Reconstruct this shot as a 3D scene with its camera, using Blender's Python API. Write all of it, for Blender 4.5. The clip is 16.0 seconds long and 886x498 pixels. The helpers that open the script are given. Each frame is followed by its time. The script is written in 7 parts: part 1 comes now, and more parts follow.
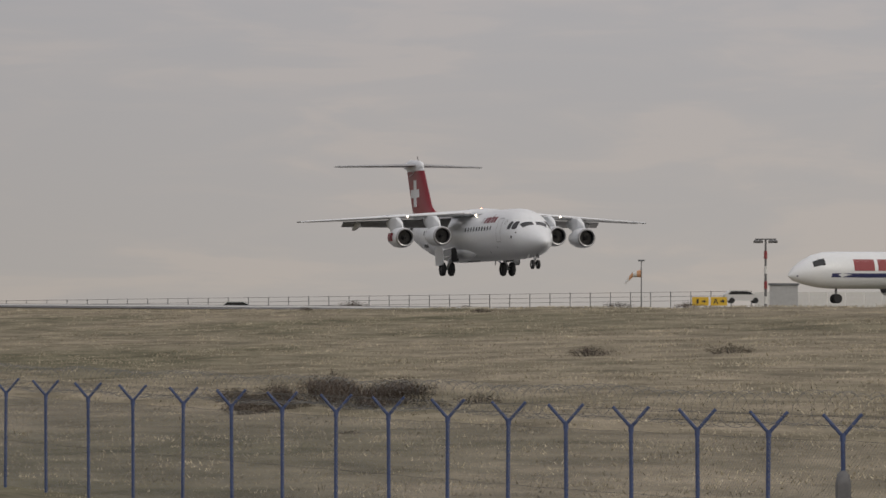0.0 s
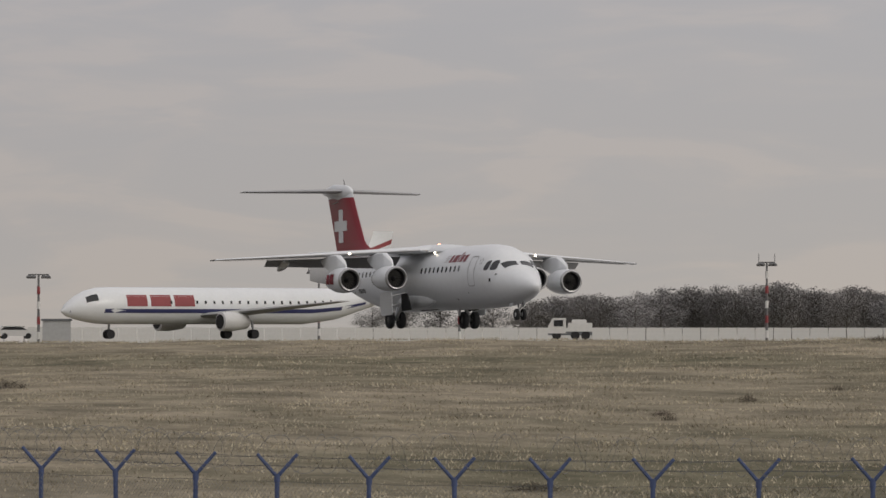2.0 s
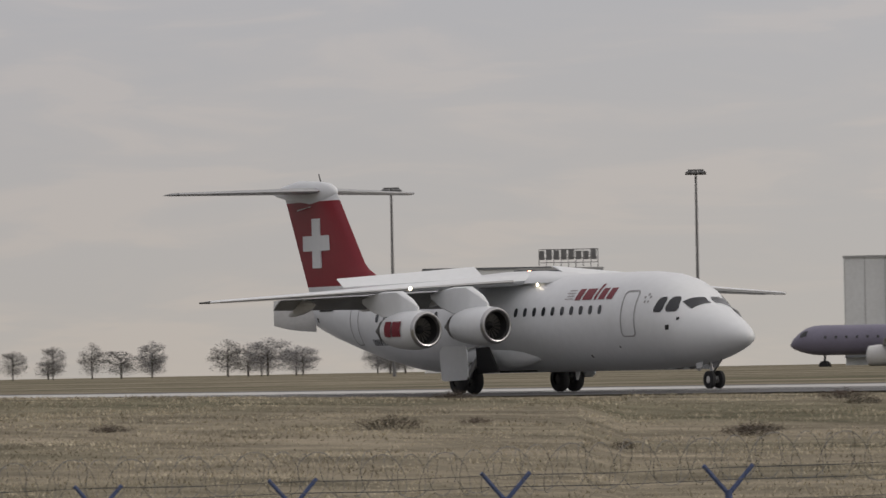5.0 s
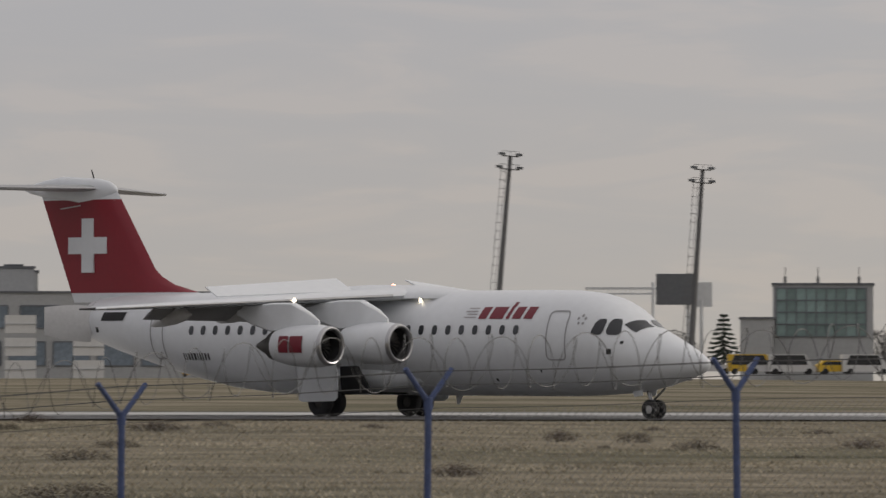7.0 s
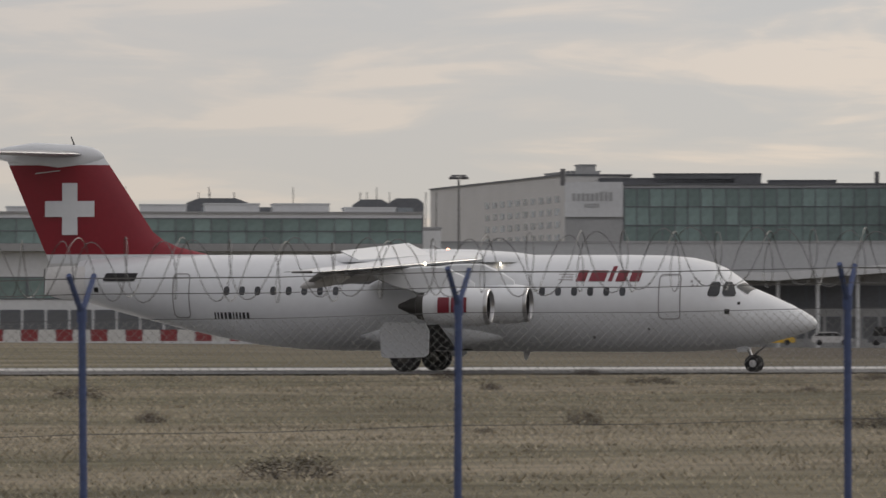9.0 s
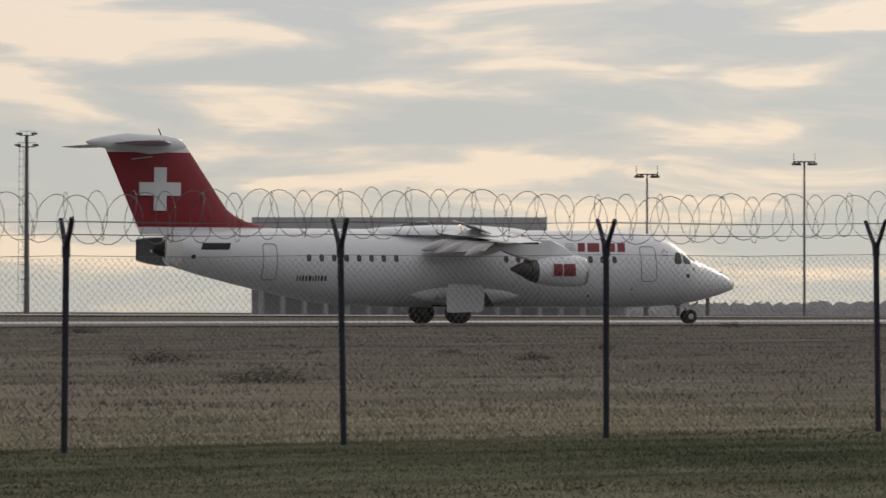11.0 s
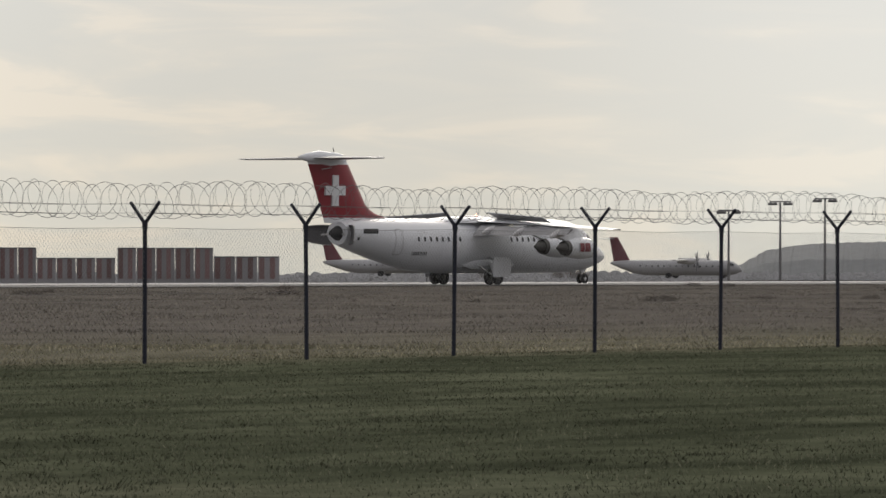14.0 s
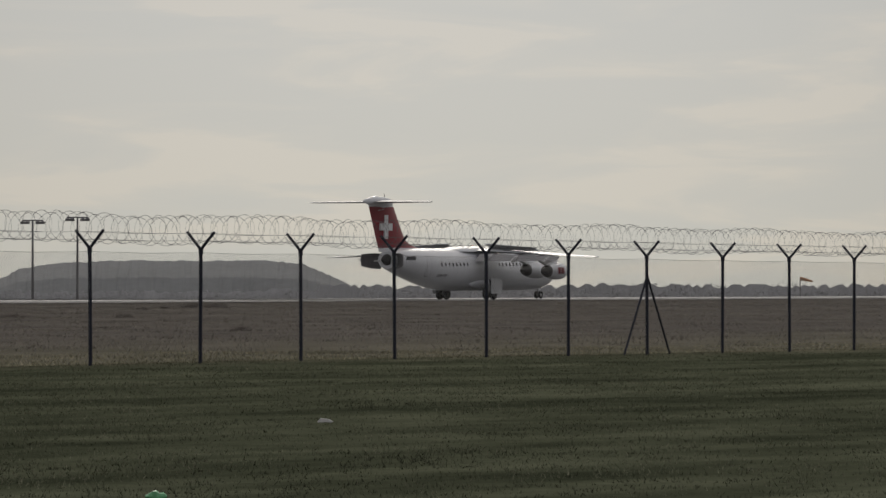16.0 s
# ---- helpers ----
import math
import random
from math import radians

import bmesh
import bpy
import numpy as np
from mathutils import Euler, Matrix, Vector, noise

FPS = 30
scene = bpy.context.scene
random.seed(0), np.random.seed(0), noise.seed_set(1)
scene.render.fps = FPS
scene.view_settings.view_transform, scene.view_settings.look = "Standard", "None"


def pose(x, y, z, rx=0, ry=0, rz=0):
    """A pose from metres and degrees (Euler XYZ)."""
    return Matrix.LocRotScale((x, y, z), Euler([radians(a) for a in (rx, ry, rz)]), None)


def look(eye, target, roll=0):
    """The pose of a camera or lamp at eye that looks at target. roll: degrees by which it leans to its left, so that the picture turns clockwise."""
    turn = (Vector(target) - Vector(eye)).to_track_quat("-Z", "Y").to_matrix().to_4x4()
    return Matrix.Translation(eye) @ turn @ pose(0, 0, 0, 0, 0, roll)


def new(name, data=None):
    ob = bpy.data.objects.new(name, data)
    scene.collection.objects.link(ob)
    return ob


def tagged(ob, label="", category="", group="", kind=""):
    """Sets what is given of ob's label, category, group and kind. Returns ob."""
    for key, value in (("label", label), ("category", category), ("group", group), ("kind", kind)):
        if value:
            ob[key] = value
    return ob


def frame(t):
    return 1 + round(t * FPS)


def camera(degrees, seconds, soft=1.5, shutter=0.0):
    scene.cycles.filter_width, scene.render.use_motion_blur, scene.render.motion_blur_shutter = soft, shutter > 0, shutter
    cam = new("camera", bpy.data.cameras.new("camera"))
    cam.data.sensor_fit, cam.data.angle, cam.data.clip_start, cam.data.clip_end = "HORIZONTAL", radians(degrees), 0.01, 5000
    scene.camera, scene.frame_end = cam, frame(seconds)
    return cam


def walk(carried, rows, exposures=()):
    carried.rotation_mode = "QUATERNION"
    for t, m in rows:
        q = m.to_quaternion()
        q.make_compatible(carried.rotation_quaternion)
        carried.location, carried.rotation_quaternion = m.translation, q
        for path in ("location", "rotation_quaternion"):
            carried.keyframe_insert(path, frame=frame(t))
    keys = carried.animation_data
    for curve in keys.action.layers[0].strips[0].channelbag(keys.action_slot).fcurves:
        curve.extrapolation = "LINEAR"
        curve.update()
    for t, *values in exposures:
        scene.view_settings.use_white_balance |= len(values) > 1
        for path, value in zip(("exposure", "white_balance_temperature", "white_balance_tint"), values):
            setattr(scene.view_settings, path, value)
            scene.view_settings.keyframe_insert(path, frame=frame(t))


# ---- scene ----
import functools

# ---------------------------------------------------------------- camera
EYE = (0.0, 0.0, 0.0)


def aim(az, el):
    """A point far off at the azimuth az (clockwise from north) and elevation el, in degrees."""
    a, e = radians(az), radians(el)
    return (1000 * math.sin(a) * math.cos(e), 1000 * math.cos(a) * math.cos(e), 1000 * math.sin(e))


cam = camera(8.966, 16.0, soft=1.5, shutter=0.05)
PATH = [
    (0, look(EYE, aim(-71.413, 0.4297), -0.00)),
    (0.5, look(EYE, aim(-70.158, 0.4985), -0.01)),
    (1, look(EYE, aim(-68.594, 0.5787), -0.01)),
    (1.5, look(EYE, aim(-65.781, 0.8135), 0.01)),
    (2, look(EYE, aim(-64.051, 0.7906), 0.02)),
    (2.5, look(EYE, aim(-62.968, 0.8937), 0.05)),
    (3, look(EYE, aim(-60.590, 0.9911), 0.05)),
    (3.5, look(EYE, aim(-57.596, 1.0239), -0.13)),
    (4, look(EYE, aim(-54.248, 1.0567), -0.51)),
    (4.5, look(EYE, aim(-50.370, 1.0895), -0.88)),
    (5, look(EYE, aim(-45.820, 1.1223), -1.07)),
    (5.5, look(EYE, aim(-40.565, 1.1551), -0.87)),
    (6, look(EYE, aim(-34.148, 1.1777), -0.30)),
    (6.5, look(EYE, aim(-27.800, 1.2225), 0.01)),
    (7, look(EYE, aim(-21.188, 1.3172), 0.10)),
    (7.5, look(EYE, aim(-13.063, 1.3828), 0.23)),
    (8, look(EYE, aim(-7.076, 1.1348), 0.05)),
    (8.5, look(EYE, aim(-0.899, 1.2352), -0.29)),
    (9, look(EYE, aim(7.122, 0.8845), -0.02)),
    (9.5, look(EYE, aim(14.258, 0.7806), 0.12)),
    (10, look(EYE, aim(20.730, 0.6766), 0.14)),
    (10.5, look(EYE, aim(26.543, 0.5727), 0.09)),
    (11, look(EYE, aim(31.825, 0.4687), 0.02)),
    (11.5, look(EYE, aim(36.761, 0.3648), -0.02)),
    (12, look(EYE, aim(41.849, 0.2696), -0.02)),
    (12.5, look(EYE, aim(45.310, -0.0777), 0.16)),
    (13, look(EYE, aim(48.828, -0.1820), 0.10)),
    (13.5, look(EYE, aim(51.480, -0.0306), 0.12)),
    (14, look(EYE, aim(54.431, 0.1604), 0.09)),
    (14.5, look(EYE, aim(56.792, 0.2101), 0.18)),
    (15, look(EYE, aim(59.118, 0.2051), 0.08)),
    (15.5, look(EYE, aim(60.654, 0.2573), -0.05)),
    (16, look(EYE, aim(62.000, 0.3572), 0.01)),
]
walk(cam, PATH, exposures=[(0, 0.1), (3, 0.1), (6, 0.07), (7, -0.03), (7.5, -0.10), (8, 0.12), (9, 0.12), (11.5, -0.12), (12, -0.25), (12.5, -0.17), (13, 0.09), (13.5, 0.15), (14, 0.18), (14.5, 0.01), (15, -0.12), (15.5, -0.25), (16, -0.34)])

# ---------------------------------------------------------------- sky and sun
SUN_AZ, SUN_EL = 62.0, 24.0
world = bpy.data.worlds.new("overcast_sky")
scene.world = world
world.use_nodes = True
wn, wl = world.node_tree.nodes, world.node_tree.links
wn.clear()


def wnode(kind, **kw):
    n = wn.new(kind)
    for k, v in kw.items():
        n.inputs[k].default_value = v
    return n


coord = wn.new("ShaderNodeTexCoord")
sky = wn.new("ShaderNodeTexSky")
sky.sky_type, sky.sun_disc = "NISHITA", False
sky.sun_elevation, sky.sun_rotation = radians(SUN_EL), radians(SUN_AZ)
sky.air_density, sky.dust_density = 1.0, 3.0
skydim = wn.new("ShaderNodeMix")
skydim.data_type, skydim.blend_type = "RGBA", "MULTIPLY"
skydim.inputs[0].default_value = 1.0
skydim.inputs[7].default_value = (0.07, 0.07, 0.07, 1)
wl.new(sky.outputs[0], skydim.inputs[6])
# direction parts: height above the horizon, and how near to the sun's side
sep = wn.new("ShaderNodeSeparateXYZ")
wl.new(coord.outputs["Generated"], sep.inputs[0])
dot = wn.new("ShaderNodeVectorMath")
dot.operation = "DOT_PRODUCT"
dot.inputs[1].default_value = (math.sin(radians(SUN_AZ)), math.cos(radians(SUN_AZ)), 0)
wl.new(coord.outputs["Generated"], dot.inputs[0])
side = wn.new("ShaderNodeValToRGB")
side.color_ramp.elements[0].position, side.color_ramp.elements[0].color = 0.0, (0.28, 0.27, 0.265, 1)
side.color_ramp.elements[1].position, side.color_ramp.elements[1].color = 1.0, (0.660, 0.680, 0.664, 1)
for p, c in ((0.15, (0.385, 0.370, 0.370, 1)), (0.40, (0.455, 0.440, 0.432, 1)), (0.55, (0.452, 0.435, 0.425, 1)), (0.72, (0.495, 0.474, 0.45, 1)), (0.80, (0.555, 0.528, 0.495, 1)), (0.95, (0.665, 0.645, 0.600, 1)), (0.985, (0.645, 0.645, 0.607, 1)), (0.995, (0.515, 0.522, 0.500, 1))):
    e = side.color_ramp.elements.new(p)
    e.color = c
half = wn.new("ShaderNodeMath")
half.operation = "MULTIPLY_ADD"
half.inputs[1].default_value, half.inputs[2].default_value = 0.5, 0.5
wl.new(dot.outputs["Value"], half.inputs[0])
wl.new(half.outputs[0], side.inputs[0])
# streaked cloud: noise on the direction, drawn out along the horizon
mapn = wn.new("ShaderNodeMapping")
mapn.inputs["Scale"].default_value = (11.0, 11.0, 62.0)
wl.new(coord.outputs["Generated"], mapn.inputs[0])
cloud = wnode("ShaderNodeTexNoise", Scale=1.9, Detail=6.0, Roughness=0.52, Distortion=0.5)
wl.new(mapn.outputs[0], cloud.inputs["Vector"])
cramp = wn.new("ShaderNodeValToRGB")
cramp.color_ramp.elements[0].position, cramp.color_ramp.elements[0].color = 0.42, (0.84, 0.89, 0.93, 1)
cramp.color_ramp.elements[1].position, cramp.color_ramp.elements[1].color = 0.59, (1.38, 1.22, 1.06, 1)
e = cramp.color_ramp.elements.new(0.51)
e.color = (0.99, 0.98, 0.96, 1)
wl.new(cloud.outputs["Fac"], cramp.inputs[0])
mul = wn.new("ShaderNodeMix")
mul.data_type, mul.blend_type = "RGBA", "MULTIPLY"
# broken cloud with gaps north-east, an even deck elsewhere
broken = wn.new("ShaderNodeValToRGB")
broken.color_ramp.elements[0].position, broken.color_ramp.elements[0].color = 0.0, (0.18, 0.18, 0.18, 1)
broken.color_ramp.elements[1].position, broken.color_ramp.elements[1].color = 1.0, (0.2, 0.2, 0.2, 1)
for p, v in ((0.55, 0.15), (0.72, 0.17), (0.80, 0.42), (0.89, 1.0), (0.975, 1.0), (0.988, 0.35)):
    e = broken.color_ramp.elements.new(p)
    e.color = (v, v, v, 1)
wl.new(half.outputs[0], broken.inputs[0])
wl.new(broken.outputs[0], mul.inputs[0])
wl.new(side.outputs[0], mul.inputs[6])
wl.new(cramp.outputs[0], mul.inputs[7])
# the cloud deck is brighter overhead than near the horizon
zen = wn.new("ShaderNodeValToRGB")
zen.color_ramp.elements[0].position, zen.color_ramp.elements[0].color = 0.0, (1.04, 1.0, 0.935, 1)
zen.color_ramp.elements[1].position, zen.color_ramp.elements[1].color = 1.0, (1.6, 1.6, 1.65, 1)
e = zen.color_ramp.elements.new(0.065)
e.color = (0.985, 1.0, 1.045, 1)
e = zen.color_ramp.elements.new(0.35)
e.color = (1.3, 1.3, 1.35, 1)
wl.new(sep.outputs[2], zen.inputs[0])
mul2 = wn.new("ShaderNodeMix")
mul2.data_type, mul2.blend_type = "RGBA", "MULTIPLY"
mul2.inputs[0].default_value = 1.0
wl.new(mul.outputs[2], mul2.inputs[6])
wl.new(zen.outputs[0], mul2.inputs[7])
mixsky = wn.new("ShaderNodeMix")
mixsky.data_type = "RGBA"
mixsky.inputs[0].default_value = 0.955
wl.new(skydim.outputs[2], mixsky.inputs[6])
wl.new(mul2.outputs[2], mixsky.inputs[7])
bgn = wnode("ShaderNodeBackground", Strength=1.0)
wl.new(mixsky.outputs[2], bgn.inputs[0])
wout = wn.new("ShaderNodeOutputWorld")
wl.new(bgn.outputs[0], wout.inputs[0])

sun = new("sun", bpy.data.lights.new("sun", "SUN"))
sun.data.energy, sun.data.angle, sun.data.color = 0.6, radians(20), (1.0, 0.93, 0.84)
sun.matrix_world = look((0, 0, 50), Vector((0, 0, 50)) - Vector(aim(SUN_AZ, SUN_EL)))


# ---------------------------------------------------------------- materials
def material(name, base, rough=0.6, metal=0.0, vary=0.12, size=1.0, fine=12.0, bump=0.0, tint=None, spec=0.5, rand=0.0, glow=0.0, coat=0.0):
    """A surface with variation at two scales (size and size / fine, in metres) round its base colour."""
    m = bpy.data.materials.new(name)
    m.use_nodes = True
    nt = m.node_tree
    b = nt.nodes["Principled BSDF"]
    b.inputs["Roughness"].default_value = rough
    b.inputs["Metallic"].default_value = metal
    b.inputs["Specular IOR Level"].default_value = spec
    b.inputs["Coat Weight"].default_value = coat
    if glow:
        b.inputs["Emission Color"].default_value = (*base, 1)
        b.inputs["Emission Strength"].default_value = glow
    tc = nt.nodes.new("ShaderNodeTexCoord")
    n1 = nt.nodes.new("ShaderNodeTexNoise")
    n1.inputs["Scale"].default_value, n1.inputs["Detail"].default_value = 1.0 / size, 4.0
    n2 = nt.nodes.new("ShaderNodeTexNoise")
    n2.inputs["Scale"].default_value, n2.inputs["Detail"].default_value = fine / size, 6.0
    nt.links.new(tc.outputs["Object"], n1.inputs["Vector"])
    nt.links.new(tc.outputs["Object"], n2.inputs["Vector"])
    avg = nt.nodes.new("ShaderNodeMath")
    avg.operation = "ADD"
    nt.links.new(n1.outputs["Fac"], avg.inputs[0])
    nt.links.new(n2.outputs["Fac"], avg.inputs[1])
    ramp = nt.nodes.new("ShaderNodeMapRange")
    ramp.inputs["From Min"].default_value, ramp.inputs["From Max"].default_value = 0.6, 1.4
    nt.links.new(avg.outputs[0], ramp.inputs["Value"])
    mix = nt.nodes.new("ShaderNodeMix")
    mix.data_type = "RGBA"
    lo = [c * (1 - vary) for c in base]
    hi = tint or [min(1, c * (1 + vary)) for c in base]
    mix.inputs[6].default_value, mix.inputs[7].default_value = (*lo, 1), (*hi, 1)
    nt.links.new(ramp.outputs[0], mix.inputs[0])
    out = mix.outputs[2]
    if rand:
        info = nt.nodes.new("ShaderNodeObjectInfo")
        hsv = nt.nodes.new("ShaderNodeHueSaturation")
        rr = nt.nodes.new("ShaderNodeMapRange")
        rr.inputs["To Min"].default_value, rr.inputs["To Max"].default_value = 1 - rand, 1 + rand
        nt.links.new(info.outputs["Random"], rr.inputs["Value"])
        nt.links.new(rr.outputs[0], hsv.inputs["Value"])
        nt.links.new(out, hsv.inputs["Color"])
        out = hsv.outputs[0]
    nt.links.new(out, b.inputs["Base Color"])
    if bump:
        bp = nt.nodes.new("ShaderNodeBump")
        bp.inputs["Strength"].default_value, bp.inputs["Distance"].default_value = bump, size / fine
        nt.links.new(n2.outputs["Fac"], bp.inputs["Height"])
        nt.links.new(bp.outputs[0], b.inputs["Normal"])
    return m


WHITE = material("white_aircraft_paint", (0.67, 0.69, 0.715), 0.32, vary=0.05, size=2.5, fine=9, coat=0.15)
OFFWHITE = material("weathered_white_paint", (0.56, 0.56, 0.56), 0.45, vary=0.10, size=1.5)
RED = material("red_fin_paint", (0.235, 0.012, 0.024), 0.35, vary=0.08, size=2.0)
REDTXT = material("red_lettering", (0.165, 0.009, 0.022), 0.45, vary=0.06)
GREYTXT = material("grey_lettering", (0.30, 0.27, 0.28), 0.5, vary=0.06)
BLACKTXT = material("black_lettering", (0.03, 0.03, 0.035), 0.5, vary=0.1)
METAL = material("bare_metal", (0.42, 0.42, 0.43), 0.28, metal=0.9, vary=0.1, size=0.6)
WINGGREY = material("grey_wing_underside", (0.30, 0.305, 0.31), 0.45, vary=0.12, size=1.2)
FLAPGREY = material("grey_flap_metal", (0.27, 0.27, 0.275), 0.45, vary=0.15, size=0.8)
GREYLINE = material("panel_seam_grey", (0.30, 0.30, 0.31), 0.5, vary=0.05)
# near-black for small fittings and for the shade inside openings
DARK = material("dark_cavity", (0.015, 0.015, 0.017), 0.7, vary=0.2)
SOOT = material("burnt_exhaust_metal", (0.085, 0.082, 0.078), 0.45, metal=0.6, vary=0.25, size=0.4)
PETALSHADE = material("shaded_brake_inside", (0.085, 0.085, 0.09), 0.6, vary=0.25, size=0.5)
TYRE = material("tyre_rubber", (0.018, 0.018, 0.02), 0.8, vary=0.2, size=0.3)
GLASS = material("dark_cabin_glass", (0.012, 0.014, 0.018), 0.12, vary=0.2, spec=0.6)
# paler than the cockpit glass: reflected sky put into the pane colour
CABINGLASS = material("cabin_window_pane", (0.045, 0.048, 0.055), 0.15, vary=0.2, rand=0.35)
LAMPGLOW = material("lit_landing_lamp", (1.0, 0.86, 0.66), 0.3, glow=4.5)
BEACON = material("lit_red_beacon", (1.0, 0.35, 0.2), 0.3, glow=6.0)
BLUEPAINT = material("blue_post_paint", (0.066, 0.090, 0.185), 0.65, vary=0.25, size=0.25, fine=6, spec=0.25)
# eastern posts: same paint, darkened in colour for standing against the light
BACKLITPOST = material("backlit_post_paint", (0.026, 0.029, 0.042), 0.7, vary=0.3, size=0.25, fine=6, spec=0.2)
WIRE = material("galvanised_wire", (0.13, 0.13, 0.13), 0.5, metal=0.5, vary=0.2, size=0.5)
CHAINLINK = material("chain_link_wire", (0.24, 0.24, 0.235), 0.5, metal=0.5, vary=0.2, size=0.6)
ASPHALT = material("runway_asphalt", (0.085, 0.083, 0.082), 0.75, vary=0.25, size=14, fine=20, bump=0.1)
CONCRETE = material("pale_concrete", (0.34, 0.335, 0.32), 0.8, vary=0.14, size=9, fine=15)
LANE = material("pale_worn_runway_concrete", (0.46, 0.455, 0.44), 0.75, vary=0.18, size=12, fine=18)
LINEPAINT = material("white_line_paint", (0.62, 0.62, 0.60), 0.7, vary=0.14, size=5)


# ---------------------------------------------------------------- mesh helpers
class Geo:
    """Vertices and faces gathered for one mesh."""

    def __init__(self):
        self.v, self.f = [], []

    def quad(self, a, b, c, d):
        n = len(self.v)
        self.v += [tuple(a), tuple(b), tuple(c), tuple(d)]
        self.f.append((n, n + 1, n + 2, n + 3))
        return self

    def box(self, x0, x1, y0, y1, z0, z1, m=None):
        n = len(self.v)
        p = [(x, y, z) for z in (z0, z1) for x, y in ((x0, y0), (x1, y0), (x1, y1), (x0, y1))]
        self.v += [tuple(m @ Vector(q)) for q in p] if m else p
        self.f += [tuple(n + i for i in q) for q in ((3, 2, 1, 0), (4, 5, 6, 7), (0, 1, 5, 4), (1, 2, 6, 5), (2, 3, 7, 6), (3, 0, 4, 7))]
        return self

    def loft(self, rings, cap=True, closed=True):
        n, k = len(self.v), len(rings[0])
        for r in rings:
            self.v += [tuple(p) for p in r]
        for i in range(len(rings) - 1):
            for j in range(k if closed else k - 1):
                a, b = n + i * k + j, n + i * k + (j + 1) % k
                self.f.append((a, b, b + k, a + k))
        if cap:
            self.f.append(tuple(range(n + k - 1, n - 1, -1)))
            self.f.append(tuple(range(n + (len(rings) - 1) * k, n + len(rings) * k)))
        return self

    def tube(self, p0, p1, r0, r1=None, sides=8, cap=True):
        p0, p1 = Vector(p0), Vector(p1)
        r1 = r0 if r1 is None else r1
        d = (p1 - p0).normalized()
        u = d.orthogonal().normalized()
        w = d.cross(u)
        ring = lambda p, r: [p + (u * math.cos(2 * math.pi * i / sides) + w * math.sin(2 * math.pi * i / sides)) * r for i in range(sides)]
        return self.loft([ring(p0, r0), ring(p1, r1)], cap)

    def revolve(self, prof, origin=(0, 0, 0), axis="x", sides=24, cap=False):
        """prof: pairs of place along the axis and radius."""
        o = Vector(origin)
        rings = []
        for a, r in prof:
            ring = []
            for i in range(sides):
                c, s = r * math.cos(2 * math.pi * i / sides), r * math.sin(2 * math.pi * i / sides)
                ring.append(o + Vector({"x": (a, c, s), "y": (c, a, s), "z": (c, s, a)}[axis]))
            rings.append(ring)
        return self.loft(rings, cap)

    def prism(self, outline, depth0, depth1, plane="xz"):
        """outline: points in the plane; drawn out along the third axis from depth0 to depth1."""
        put = {"xz": lambda p, d: (p[0], d, p[1]), "xy": lambda p, d: (p[0], p[1], d), "yz": lambda p, d: (d, p[0], p[1])}[plane]
        return self.loft([[put(p, depth0) for p in outline], [put(p, depth1) for p in outline]])

    def mesh(self, name, mat, smooth=40):
        me = bpy.data.meshes.new(name)
        me.from_pydata(self.v, [], self.f)
        me.validate()
        bm = bmesh.new()
        bm.from_mesh(me)
        bmesh.ops.recalc_face_normals(bm, faces=bm.faces)
        bm.to_mesh(me)
        bm.free()
        me.materials.append(mat)
        if smooth:
            me.shade_smooth()
            me.set_sharp_from_angle(angle=radians(smooth))
        return me


def raw_mesh(name, g, mat):
    """Large meshes: no clean-up."""
    me = bpy.data.meshes.new(name)
    me.from_pydata(g.v, [], g.f)
    me.materials.append(mat)
    return me


def part(name, g, mat, parent, label="", smooth=40):
    ob = new(name, g.mesh(name, mat, smooth) if isinstance(g, Geo) else g)
    ob.parent = parent
    if label:
        ob["label"] = label
    return ob


def thing(name, label, category, group="", kind="", at=None):
    ob = new(name)
    if at is not None:
        ob.matrix_world = at
    return tagged(ob, label, category, group, kind)


def polar(az, r, z=0.0):
    return Vector((r * math.sin(radians(az)), r * math.cos(radians(az)), z))


def spot(az, r, z, turn=0.0):
    """A pose at azimuth az and distance r, its x axis across the line of sight and y away from the eye, turned further by turn degrees."""
    p = polar(az, r, z)
    return pose(p.x, p.y, p.z, 0, 0, -az + turn)


# ---------------------------------------------------------------- ground
FENCE_Y = ([-100, -76, -67, -60, -50, -36, -21, -10, 0, 10, 33, 45, 60, 80], [30, 32, 32.5, 41, 46, 50, 53, 51.5, 50, 51, 54.5, 55, 55, 55])
FENCE_Z = ([-100, -76, -67, -62, -58, -40, -35, -30, -24, -18, -11, 0, 7, 33, 60, 68, 100], [-4.6, -4.55, -4.35, -4.5, -4.3, -3.7, -3.4, -3.0, -2.5, -2.3, -2.12, -2.05, -1.9, -1.65, -1.5, -1.62, -1.6])
RUNWAY_R = ([-84, -80, -75, -71, -65.5, -59.4, -50, -40, -28.5, -21.9, -15.4, -7.9, -0.8, 6.9, 20, 29, 36.8, 45.3, 49, 56.9, 62.2, 66, 70, 75, 80], [900, 650, 480, 402, 333, 284, 229, 200.6, 193.6, 195.6, 198, 199, 204, 210.4, 233, 253, 274, 309, 331, 401, 478, 545, 650, 850, 1200])
CREST_Z = ([-80, -75, -70, -66, -62, -59, -52, -45, -40, 90], [-1.7, -1.30, -0.80, -0.60, -0.50, -0.42, -0.85, -1.22, -1.34, -1.34])
